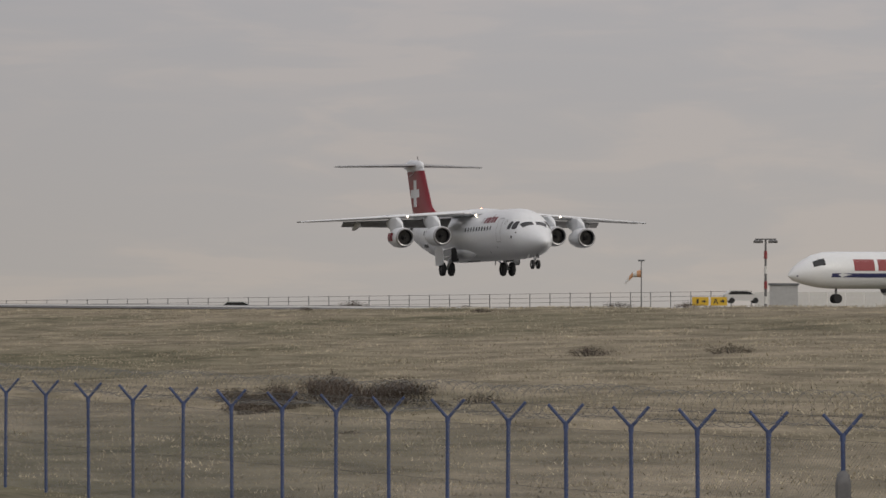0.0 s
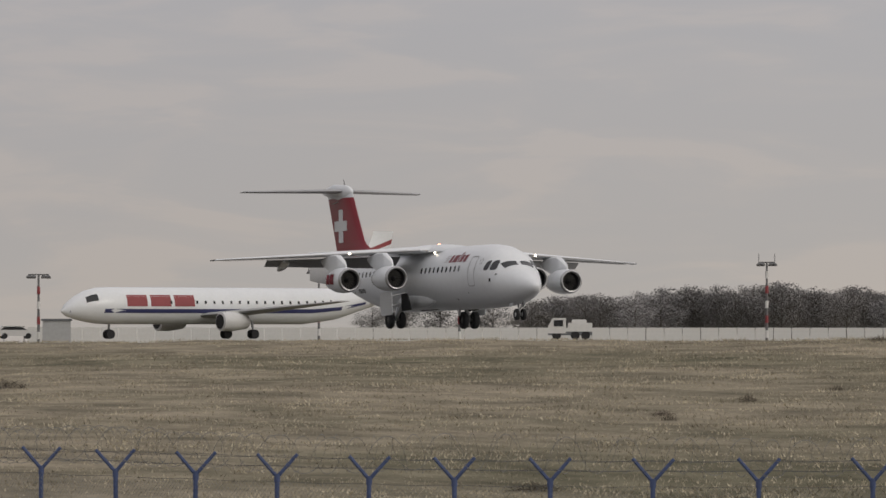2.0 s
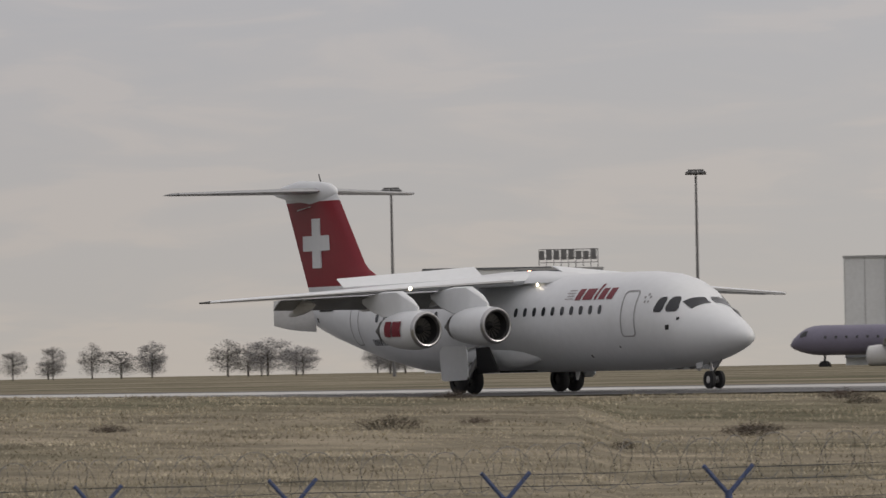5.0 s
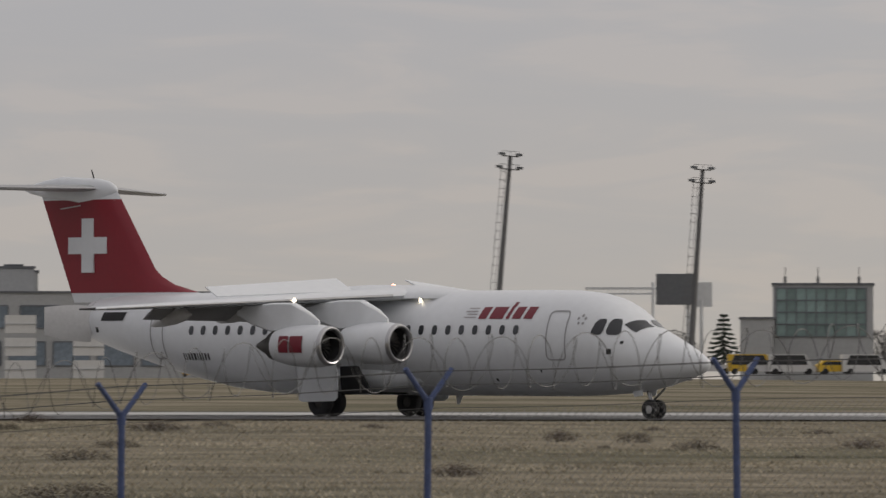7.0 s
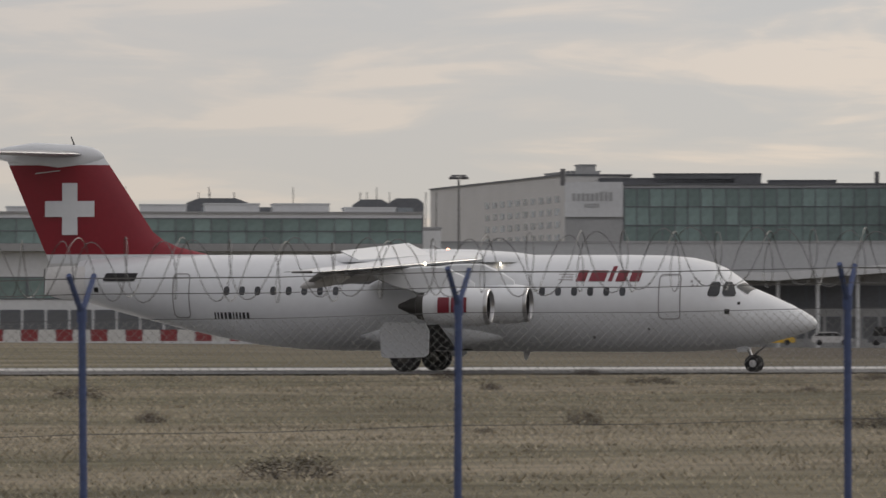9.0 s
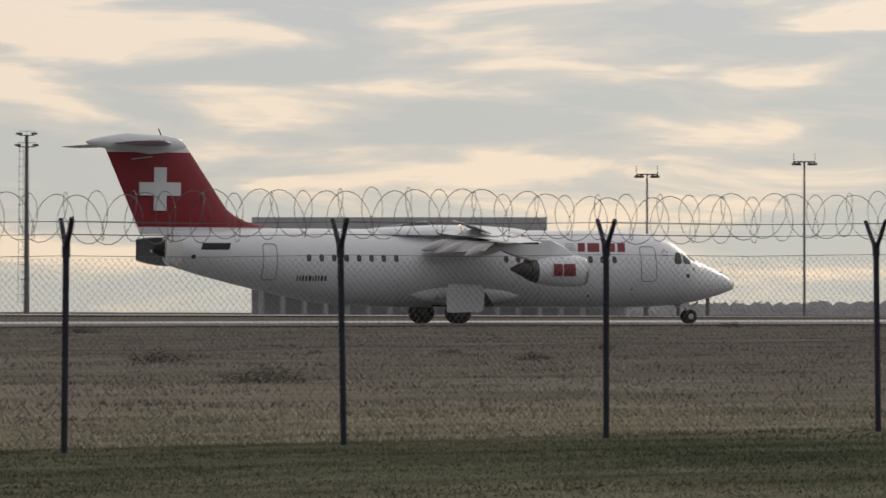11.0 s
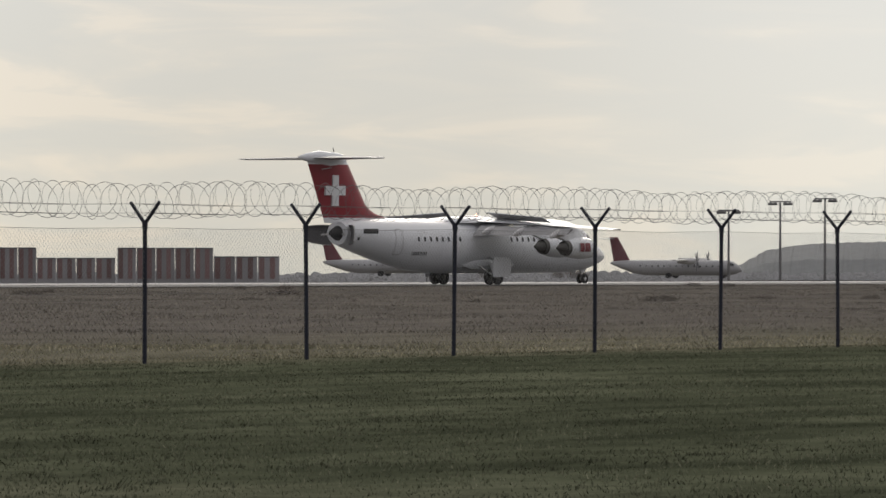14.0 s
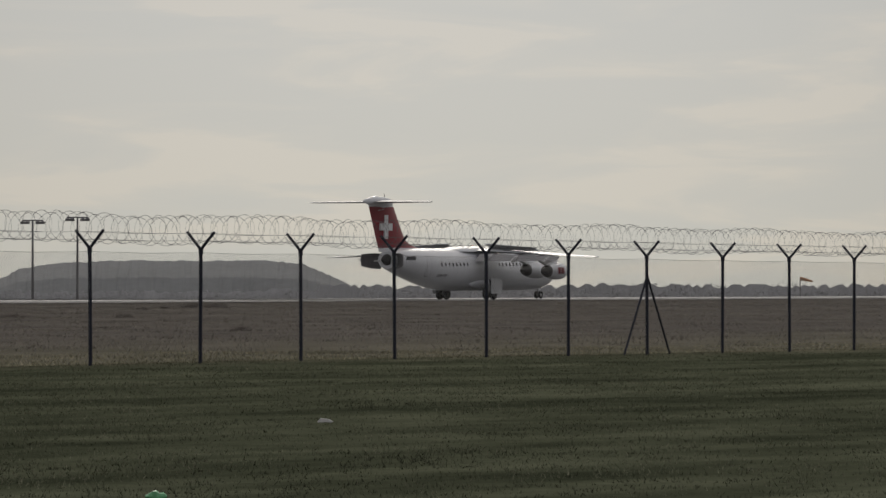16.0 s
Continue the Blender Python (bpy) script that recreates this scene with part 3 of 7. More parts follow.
            rr.append([Vector((a - f * c, t * 1.1, z)) for f, t in prof] + [Vector((a - f * c, -t * 1.1, z)) for f, t in prof[-1:0:-1]])
        part(nm, g.loft(rr), mt, AIR, lb)
    for s in (-1, 1):
        cx, cz, a, b = -13.72, 6.06, 0.98, 0.30
        g = Geo()
        y = s * 0.226
        plus = [(-b, -a), (b, -a), (b, -b), (a, -b), (a, b), (b, b), (b, a), (-b, a), (-b, b), (-a, b), (-a, -b), (-b, -b)]
        g.prism([(cx + u, cz + v) for u, v in plus], y, y - s * 0.16)
        part("cross", g, WHITE, AIR, "white cross on the fin")
        g = Geo().prism([(-15.1, 7.38), (-14.1, 7.5), (-14.1, 7.53), (-15.1, 7.42)], s * 0.222, s * 0.20)
        part("fin_line", g, OFFWHITE, AIR)
    # bullet and tailplane
    g = Geo()
    rr = []
    for x, w, h in ((-12.42, 0.03, 0.04), (-12.58, 0.16, 0.22), (-12.9, 0.24, 0.37), (-13.4, 0.30, 0.46), (-14.2, 0.33, 0.50), (-15.2, 0.29, 0.44), (-16.2, 0.20, 0.30), (-16.9, 0.10, 0.15), (-17.2, 0.03, 0.04)):
        rr.append([Vector((x, w * math.cos(2 * math.pi * i / 16), 8.03 + (0.12 if x < -15 else 0) + h * math.sin(2 * math.pi * i / 16))) for i in range(16)])
    part("tail_bullet", g.loft(rr), WHITE, AIR)
    part("antenna", Geo().tube((-13.6, 0, 8.45), (-13.75, 0, 8.80), 0.03, 0.02), DARK, AIR)
    for s in (-1, 1):
        g = Geo()
        rows = [foil(-13.15 - 0.40 * y, s * y, 8.12 - 0.008 * y, 2.75 - 0.27 * y, 0.10) for y in (0.1, 2, 4, 5.5)] + [foil(-15.5, s * 5.64, 8.07, 0.9, 0.06)]
        tp = part("tailplane", g.loft(rows), WINGGREY, AIR, "grey tailplane")
        g = Geo()
        rows = [foil(-13.11 - 0.40 * y, s * y, 8.12 - 0.008 * y, 0.28, 0.36) for y in (0.3, 3, 5.5)]
        part("leading_edge", g.loft(rows), METAL, tp, "bare metal leading edge")
        # petal air brakes, opened at the tail
        def plate(y0, y1, shrink):
            g = Geo()
            rr = []
            for k in range(7):
                a = radians(20 + k * 23.5)
                ring = []
                for x, w, h, dz in ((0.0, 0.28, 0.70, 0.0), (-0.6, 0.24, 0.69, 0.03), (-1.15, 0.17, 0.63, 0.06), (-1.68, 0.06, 0.52, 0.10)):
                    ring.append(Vector((x, s * (w * math.sin(a) + y1), (h - shrink) * math.cos(a) + dz)))
                for x, w, h, dz in ((-1.68, 0.06, 0.52, 0.10), (-1.15, 0.17, 0.63, 0.06), (-0.6, 0.24, 0.69, 0.03), (0.0, 0.28, 0.70, 0.0)):
                    ring.append(Vector((x, s * (w * math.sin(a) + y0), (h - shrink) * math.cos(a) + dz)))
                rr.append(ring)
            return g.loft(rr)
        pet = part("air_brake", plate(0.0, 0.08, 0.0), OFFWHITE, AIR, "open white petal air brake")
        # added inner face, its dark colour stands for shade inside the petal
        part("shaded_inner_face", plate(-0.05, -0.01, 0.05), PETALSHADE, pet, "inner side of the air brake, coloured dark for shade")
        pet.matrix_basis = pose(-13.1, s * 0.66, 3.22, 0, 0, -s * 52)
        part("actuator", Geo().tube((-13.2, s * 0.25, 3.3), (-13.75, s * 1.0, 3.25), 0.06, sides=6), OFFWHITE, AIR, "pale air brake actuator")
    part("tail_cone", Geo().revolve([(-13.25, 0.50), (-13.7, 0.30), (-14.0, 0.15), (-14.02, 0.001)], (0, 0, 3.35)), DARK, AIR, "dark structure behind the air brakes")
    # windows, doors, livery on both sides
    for s in (-1, 1):
        xs = [8.05 - 0.605 * i for i in range(7)] + [8.05 - 0.605 * i for i in range(7, 26)]
        for x in xs:
            if x > 2.6 or -7.3 < x < -2.4:
                part("cabin_window", pane(x, 2.97, 0.115, 0.165, s), CABINGLASS, fus, smooth=60)
        for x0, x1 in ((9.38, 10.22), (-9.25, -8.55)):
            part("door_outline", rim(x0, x1, 1.95, 3.62, 0.05, s), GREYLINE, fus, "grey door outline")
        for x0, x1, sl, s1 in ((11.14, 11.60, 0.32, 0.06), (11.70, 12.22, 0.04, -0.40)):
            part("cockpit_window", window_skin(x0, x1, 2.80, 3.33, sl, s1, s), GLASS, fus, "dark cockpit window", smooth=60)
        g = Geo()
        rr = [[skin(x, a, 0.016, s) for x in (12.76 - 0.0050 * a, 12.58 - 0.0055 * a, 12.38 - 0.006 * a)] for a in (5, 14, 23, 32, 41)]
        part("windscreen", g.loft(rr, cap=False, closed=False), GLASS, fus, "dark windscreen", smooth=60)
        # title blocks: plain slanted shapes in the livery's colours
        x = 6.25 if s < 0 else 8.55
        d = 1 if s < 0 else -1
        for w, h in ((0.36, 0.40), (0.60, 0.40), (0.15, 0.56), (0.38, 0.40), (0.38, 0.40)):
            a, b = sorted((x, x + d * w))
            part("title_block", patch(a, b, 3.34, 3.34 + h, 0.012, s, slant=0.25 * d, nx=1, nz=3), REDTXT, fus, "dark red title block")
            x += d * (w + 0.13)
        for k in range(4):
            a, b = sorted((6.15 if s < 0 else 8.65, (5.6 + 0.1 * (k % 2)) if s < 0 else 9.2))
            part("title_stripe", patch(a, b, 3.38 + 0.1 * k, 3.41 + 0.1 * k, 0.012, s, slant=0.25 * d, nx=1, nz=1), GREYTXT, fus, "grey title stripe")
        # registration: plain bars
        x = -7.6 if s < 0 else -6.2
        for w in (0.06, 0.06, 0.09, 0.09, 0.12, 0.05, 0.07, 0.07, 0.10, 0.10):
            a, b = sorted((x, x + d * w))
            part("registration_bar", patch(a, b, 1.93, 2.17, 0.012, s, nx=1, nz=1), BLACKTXT, fus)
            x += d * (w + 0.065)
        for k in range(5):
            a = 2 * math.pi * k / 5 + 0.3
            part("roundel_dot", pane(10.72 + 0.14 * math.cos(a), 3.30 + 0.14 * math.sin(a), 0.045, 0.045, s), GREYLINE, fus)
        # flat patch on the skin, near-black for the shade of a recess
        part("vent_recess", patch(-12.1, -10.8, 3.32, 3.62, 0.022, s, nx=4, nz=4, slant=0.4), DARK, fus, "dark patch shaded like a recess by the fin root")
        for x, z, r in ((11.9, 2.25, 0.09), (-12.4, 3.0, 0.09), (12.3, 2.55, 0.05), (6.9, 1.3, 0.05), (9.0, 1.6, 0.04)):
            part("port", patch(x - r, x + r, z - r, z + r, 0.01, s, nx=1, nz=1), DARK, fus)
    part("tail_stripe_joint", Geo().revolve([(-0.01, 1.0), (0.01, 1.0)], (0, 0, 0)), GREYLINE, fus).matrix_basis = Matrix.LocRotScale((-12.98, 0, 3.34), None, (1, 0.925, 0.82))
    part("belly_antenna", Geo().prism([(4.2, 0.78), (3.9, 0.78), (3.95, 0.45), (4.05, 0.45)], -0.02, 0.02), OFFWHITE, fus)
    # lights
    for s in (-1, 1):
        part("landing_lamp", Geo().revolve([(0.0, 0.07), (0.03, 0.055), (0.045, 0.001)], tuple(skin(le(1.9) + 0.75, 40, 0.10, s)), "x", 10), LAMPGLOW, AIR, "lit landing lamp")
        part("landing_lamp", Geo().revolve([(0.0, 0.075), (0.04, 0.055), (0.05, 0.001)], (le(5.7) + 0.06, s * 5.7, zw(5.7)), "x", 10), LAMPGLOW, AIR, "lit landing lamp")
    part("beacon", Geo().revolve([(4.42, 0.09), (4.55, 0.07), (4.58, 0.001)], (1.0, 0, 0), "z", 10), BEACON, AIR, "lit beacon on the roof")
    # landing gear
    gear = []
    for s in (-1, 1):
        leg = part("main_gear", Geo().tube((0.25, s * 1.9, 1.35), (0, s * 2.27, 0.5), 0.13, 0.11, 10).tube((0, s * 1.85, 0.5), (0, s * 2.7, 0.5), 0.07, sides=8).tube((-0.9, s * 1.8, 1.2), (0, s * 2.27, 0.55), 0.06, sides=6), METAL, AIR, "main gear leg")
        for o in (-0.33, 0.33):
            w = part("wheel", Geo().revolve([(-0.15, 0.20), (-0.17, 0.38), (-0.13, 0.47), (-0.06, 0.50), (0.06, 0.50), (0.13, 0.47), (0.17, 0.38), (0.15, 0.20)], (0, s * 2.27 + o, 0.5), "y", 22), TYRE, leg, "black twin tyre")
            part("rim", Geo().revolve([(-0.12, 0.001), (-0.13, 0.12), (-0.09, 0.21), (0.09, 0.21), (0.13, 0.12), (0.12, 0.001)], (0, s * 2.27 + o, 0.5), "y", 14), SOOT, leg)
        gear.append(leg)
        g = Geo()
        door = [(-0.78, 0.56), (-0.6, 0.50), (0.85, 0.54), (1.02, 0.66), (1.06, 1.5), (0.9, 1.78), (-0.65, 1.82), (-0.82, 1.6)]
        g.loft([[Vector((x, s * (o + y), z)) for x, z in door for y in (0.10 * math.sin((z - 0.5) * 2.2),)] for o in (2.80, 2.85)])
        for zz in (1.0, 1.55):
            part("door_strut", Geo().tube((0.1, s * 2.82, zz), (0.15, s * 1.75, zz + 0.25), 0.045, sides=6), METAL, AIR)
        dr = part("gear_door", g, WHITE, AIR, "white gear door hanging open")
        # flat near-black patches paint the shade inside the open gear bay
        part("gear_bay", patch(-0.6, 2.1, 0.80, 1.5, 0.02, s, nx=4, nz=2), DARK, fus, "dark patch shaded like an open gear bay")
        part("gear_bay_opening", Geo().prism([(0.5, 0.75), (1.9, 0.8), (1.2, 1.75), (0.4, 1.72)], s * 2.09, s * 2.0), DARK, AIR, "dark patch shaded like an open gear bay")
    leg = part("nose_gear", Geo().tube((12.35, 0, 1.05), (12.62, 0, 0.33), 0.07, 0.06, 8).tube((12.62, -0.26, 0.33), (12.62, 0.26, 0.33), 0.04, sides=8).tube((13.1, 0, 1.05), (12.55, 0, 0.6), 0.035, sides=6), METAL, AIR, "nose gear leg")
    for o in (-0.2, 0.2):
        part("wheel", Geo().revolve([(-0.09, 0.14), (-0.1, 0.25), (-0.06, 0.32), (0.06, 0.32), (0.1, 0.25), (0.09, 0.14)], (12.62, o, 0.35), "y", 18), TYRE, leg, "black nose tyre")
        part("rim", Geo().revolve([(-0.07, 0.001), (-0.08, 0.08), (-0.05, 0.15), (0.05, 0.15), (0.08, 0.08), (0.07, 0.001)], (12.62, o, 0.35), "y", 12), OFFWHITE, leg)
    gear.append(leg)
    g = Geo().prism([(12.0, 0.96), (12.45, 1.0), (12.42, 0.80), (12.08, 0.76)], 0.34, 0.37)
    part("nose_gear_door", g, WHITE, AIR)
    g = Geo().prism([(12.0, 0.96), (12.45, 1.0), (12.42, 0.80), (12.08, 0.76)], -0.37, -0.34)
    part("nose_gear_door", g, WHITE, AIR)
    return spoilers, gear


SPOILERS, GEAR = build_airliner()


# ---------------------------------------------------------------- perimeter fence
POST_AZ = [
    -78.25, -77.84, -77.44, -77.05, -76.64, -76.25, -75.84, -75.43, -75.00, -74.55, -74.05, -73.55, -73.04, -72.50,
    -71.96, -71.37, -70.76, -70.16, -69.50, -68.83, -68.13, -67.35, -66.57, -65.74, -64.82, -63.93, -62.96, -61.94,
    -60.86, -59.70, -58.51, -57.25, -55.95, -54.51, -52.93, -51.21, -49.36, -47.37, -45.24, -42.98, -40.57, -38.15,
    -35.66, -33.02, -30.19, -27.46, -24.45, -21.35, -18.19, -14.87, -11.44, -7.79, -4.01, -0.28, 3.49, 7.27,
    11.22, 14.92, 18.45, 21.80, 24.98, 27.99, 30.82, 33.48, 36.23, 38.87, 41.29, 43.66, 45.85, 47.85,
    49.68, 51.41, 53.05, 54.54, 55.97, 57.24, 58.43, 59.54, 60.56, 61.51, 62.44, 63.27, 64.07, 64.83,
    65.51, 66.16, 66.76, 67.32, 67.84, 68.32, 68.76, 69.16, 69.52,
]
POST_H, ARM = 2.2, 0.32
# bearing of the forked heads along the line
FORK_TURN = ([-80, -20, -7, 8, 37, 50, 62, 75], [30, 30, 23, 27, 12, 4, -3, -6])


def build_fence():
    fence = thing("fence", "tall chain-link perimeter fence with blue posts and coiled razor wire", "fence")
    feet = []
    for az in POST_AZ:
        r, z = fence_at(az)
        feet.append(polar(az, r, z))
    pole = Geo().tube((0, 0, -0.3), (0, 0, POST_H + 0.02), 0.036, sides=10).tube((0, 0, POST_H - 0.10), (0, 0, POST_H + 0.03), 0.045, sides=10).mesh("post", BLUEPAINT)
    arms = Geo()
    for s in (-1, 1):
        arms.tube((0, 0, POST_H - 0.02), (0, s * 0.30, POST_H + ARM), 0.03, 0.027, sides=6)
    arms = arms.mesh("arm", BLUEPAINT)
    # eastern copies carry the backlit darkness in their colour
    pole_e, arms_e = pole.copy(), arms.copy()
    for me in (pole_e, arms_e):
        me.materials[0] = BACKLITPOST
    n = len(feet)
    for i, p in enumerate(feet):
        d = feet[min(i + 1, n - 1)] - feet[max(i - 1, 0)]
        turn = math.degrees(math.atan2(d.y, d.x))
        backlit = POST_AZ[i] > 20
        post = part("post", pole_e if backlit else pole, None, fence, "steel post, colour darkened as if backlit" if backlit else "blue painted steel post")
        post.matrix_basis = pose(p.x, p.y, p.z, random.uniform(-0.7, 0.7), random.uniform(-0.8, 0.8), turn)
        head = part("arm", arms_e if backlit else arms, None, post, "forked post arms")
        head.matrix_basis = pose(0, 0, 0, 0, 0, -curve(POST_AZ[i], FORK_TURN) - turn)
    # a braced post
    i = min(range(n), key=lambda k: abs(POST_AZ[k] - 64.068))
    p, d = feet[i], (feet[i + 1] - feet[i - 1]).normalized()
    for s in (-1, 1):
        q = p + d * s * 1.25
        part("brace", Geo().tube(tuple(p + Vector((0, 0, 1.75))), (q.x, q.y, q.z - 0.1), 0.026, sides=6), BACKLITPOST, fence)

    # straight wires: two on each arm, one along the top of the mesh
    spans = [(feet[i], feet[i + 1]) for i in range(n - 1)]
    for off, h in ((-0.25, 0.29), (-0.14, 0.15), (0.14, 0.15), (0.25, 0.29), (0.0, -0.08), (0.0, -1.1)):
        g = Geo()
        for a, b in spans:
            d = (b - a).normalized()
            nrm = Vector((-d.y, d.x, 0)) * off
            up = Vector((0, 0, POST_H + h))
            mid = (a + b) / 2 + nrm + up - Vector((0, 0, 0.02))
            g.tube(a + nrm + up, mid, 0.0045, sides=4, cap=False)
            g.tube(mid, b + nrm + up, 0.0045, sides=4, cap=False)
        part("strand", raw_mesh("strand", g, WIRE), None, fence, "thin steel strand")
    # chain link: wires leaning both ways
    g = Geo()
    cell, top = 0.085, POST_H - 0.10
    for a, b in spans:
        L = (b - a).length
        d = (b - a) / L
        k = int(L / cell)
        for i in range(-int(top / cell), k + 1):
            for s in (1, -1):
                u0, u1 = i * cell, i * cell + top
                v0, v1 = 0.05, top
                if u0 < 0:
                    v0 += -u0
                    u0 = 0
                if u1 > L:
                    v1 -= u1 - L
                    u1 = L
                if v1 <= v0:
                    continue
                za, zb = (v0, v1) if s > 0 else (top - v0 + 0.05, top - v1 + 0.05)
                p, q = a + d * u0 + Vector((0, 0, za)), a + d * u1 + Vector((0, 0, zb))
                g.tube(p, q, 0.0019, sides=3, cap=False)
    part("mesh_panel", raw_mesh("chain_link", g, CHAINLINK), None, fence, "fine chain-link mesh")["kind"] = "stuff"
    # coiled razor wire lying in the forks
    for hand in (1, -1):
        g = Geo()
        pts, ang, dist = [], 0.0, 0.0
        for a, b in spans:
            L = (b - a).length
            d = (b - a) / L
            nrm = Vector((-d.y, d.x, 0))
            steps = int(L / 0.026)
            for i in range(steps):
                u = L * i / steps
                ang = 2 * math.pi * (dist + u) / 0.46 * hand + 0.5 * math.sin((dist + u) * 0.9 + hand)
                rad = 0.27 + 0.025 * math.sin((dist + u) * 1.7 + 2 * hand)
                c = a + d * (u + 0.10 * math.sin(ang * 0.5 + hand)) + Vector((0, 0, POST_H + 0.36 + 0.03 * math.sin((dist + u) * 0.8)))
                pts.append(c + nrm * (rad * math.cos(ang) * 0.9) + Vector((0, 0, rad * math.sin(ang))))
            dist += L
        tri = [Vector((0, 0, 0.0048)), Vector((0.004, 0, -0.003)), Vector((-0.004, 0, -0.003))]
        for p in pts:
            g.v += [tuple(p + t) for t in tri]
        for i in range(len(pts) - 1):
            for j in range(3):
                a0, b0 = 3 * i + j, 3 * i + (j + 1) % 3
                g.f.append((a0, b0, b0 + 3, a0 + 3))
        part("razor_coil", raw_mesh("razor_coil", g, WIRE), None, fence, "coiled razor wire")["kind"] = "stuff"


build_fence()

# ---------------------------------------------------------------- far side of the airfield: materials
BARK = material("grey_brown_bark", (0.085, 0.075, 0.066), 0.9, vary=0.25, size=0.5)
# twigs lightened in base colour to carry distance haze
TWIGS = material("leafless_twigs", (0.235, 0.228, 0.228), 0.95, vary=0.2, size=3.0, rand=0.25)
BUSH = material("dry_brown_scrub", (0.115, 0.090, 0.072), 0.95, vary=0.3, size=0.8, rand=0.2)
FIRGREEN = material("dark_fir_needles", (0.03, 0.042, 0.032), 0.9, vary=0.3, size=0.6)
CLADDING = material("pale_grey_cladding", (0.60, 0.615, 0.63), 0.55, vary=0.10, size=6)
# wall, dark roof and green glass base colours include a little distance haze
WALLGREY = material("grey_wall_panels", (0.37, 0.378, 0.385), 0.7, vary=0.12, size=5)
DARKROOF = material("dark_roof_sheet", (0.125, 0.133, 0.145), 0.6, vary=0.2, size=5)
PALEROOF = material("pale_metal_roof", (0.31, 0.315, 0.32), 0.5, metal=0.1, vary=0.10, size=9)
WHITEWALL = material("white_plaster", (0.60, 0.60, 0.59), 0.8, vary=0.08, size=5)
BLUEGLASS = material("dark_blue_glass", (0.145, 0.178, 0.215), 0.12, vary=0.35, size=5, rand=0.4)
GREENGLASS = material("green_tinted_glass", (0.19, 0.265, 0.255), 0.18, vary=0.22, size=8, rand=0.22)
# bright base colour paints the sky's reflection
SKYREFLECT = material("painted_sky_reflection", (0.50, 0.53, 0.56), 0.12, vary=0.2, size=5, rand=0.3)
PALEGLASS = material("pale_reflecting_glass", (0.24, 0.27, 0.29), 0.15, vary=0.2, size=5, rand=0.25)
MULLION = material("grey_window_frames", (0.13, 0.142, 0.16), 0.5, vary=0.1)
STEELGREY = material("grey_steel_mast", (0.145, 0.145, 0.15), 0.5, metal=0.4, vary=0.15, size=0.5)
REDPAINT = material("faded_red_paint", (0.23, 0.034, 0.040), 0.55, vary=0.12, size=1.5)
BLUESIGN = material("blue_sign_board", (0.05, 0.10, 0.27), 0.5, vary=0.1)
PURPLE = material("dull_purple_livery_paint", (0.17, 0.16, 0.22), 0.45, vary=0.12, size=3)
NAVY = material("navy_stripe", (0.03, 0.035, 0.11), 0.45, vary=0.1)
DULLYELLOW = material("dull_yellow_green_sheet", (0.26, 0.235, 0.11), 0.7, vary=0.2, size=1.5)
YELLOW = material("yellow_sign_board", (0.62, 0.40, 0.03), 0.55, vary=0.1)
ORANGE = material("faded_orange_cloth", (0.50, 0.28, 0.16), 0.8, vary=0.2, size=0.5)
LIME = material("green_plastic_bag", (0.14, 0.42, 0.20), 0.4, vary=0.25, size=0.2)
CARWHITE = material("white_car_paint", (0.55, 0.55, 0.55), 0.3, vary=0.05)
# hill and far wood have the distance haze mixed into their base colours
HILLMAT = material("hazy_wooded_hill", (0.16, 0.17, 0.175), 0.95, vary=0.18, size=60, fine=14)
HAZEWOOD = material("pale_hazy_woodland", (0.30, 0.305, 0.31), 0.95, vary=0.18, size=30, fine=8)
# container red and grey are dulled in colour to carry distance haze
CONTRED = material("red_container_sheet", (0.18, 0.11, 0.108), 0.6, vary=0.15, size=2, rand=0.25)
CONTGREY = material("grey_container_sheet", (0.25, 0.25, 0.26), 0.6, vary=0.12, size=2, rand=0.25)
TAILRED = material("wine_red_tail_paint", (0.15, 0.035, 0.05), 0.4, vary=0.1)
# white of the eastern jets and vans, greyed in colour for haze
HAZEWHITE = material("haze_greyed_white_paint", (0.36, 0.365, 0.375), 0.45, vary=0.08, size=2)
TAILGREY = material("grey_tail_paint", (0.20, 0.20, 0.21), 0.4, vary=0.1)
GREENLOGO = material("green_livery_paint", (0.07, 0.15, 0.125), 0.4, vary=0.1)


# ---------------------------------------------------------------- masts and poles
def cross_mast(az, r, z, h, label, arm=1.7, spikes=True, banded=False, turn=0.0):
    """A floodlight mast with a crossbar of lamps."""
    m = thing("floodlight_mast", label, "lamp mast", group="apron floodlight masts", at=spot(az, r, z, turn))
    part("pole", Geo().tube((0, 0, -2), (0, 0, h), 0.17, 0.10, 10), STEELGREY, m)
    if banded:
        for k in range(int(h / 1.6)):
            part("band", Geo().tube((0, 0, k * 1.6), (0, 0, k * 1.6 + 0.8), 0.19, 0.17, 10), REDPAINT if k % 2 else WHITEWALL, m, "red and white band")
    g = Geo().box(-arm, arm, -0.07, 0.07, h - 0.12, h + 0.02)
    if spikes:
        for s in (-1, 1):
            g.tube((s * arm * 0.95, 0, h), (s * arm * 0.95, 0, h + 0.9), 0.035, sides=6)
    part("crossbar", g, STEELGREY, m)
    for s in (-0.92, -0.5, 0.5, 0.92):
        part("floodlight", Geo().loft([[Vector((s * arm + dx * k, dy * k, h - 0.12 - dz)) for dx, dy in ((-0.28, -0.3), (0.28, -0.3), (0.28, 0.3), (-0.28, 0.3))] for dz, k in ((0, 0.5), (0.12, 1.0), (0.3, 1.0), (0.34, 0.9))]), STEELGREY, m, "flat floodlight head")
    return m


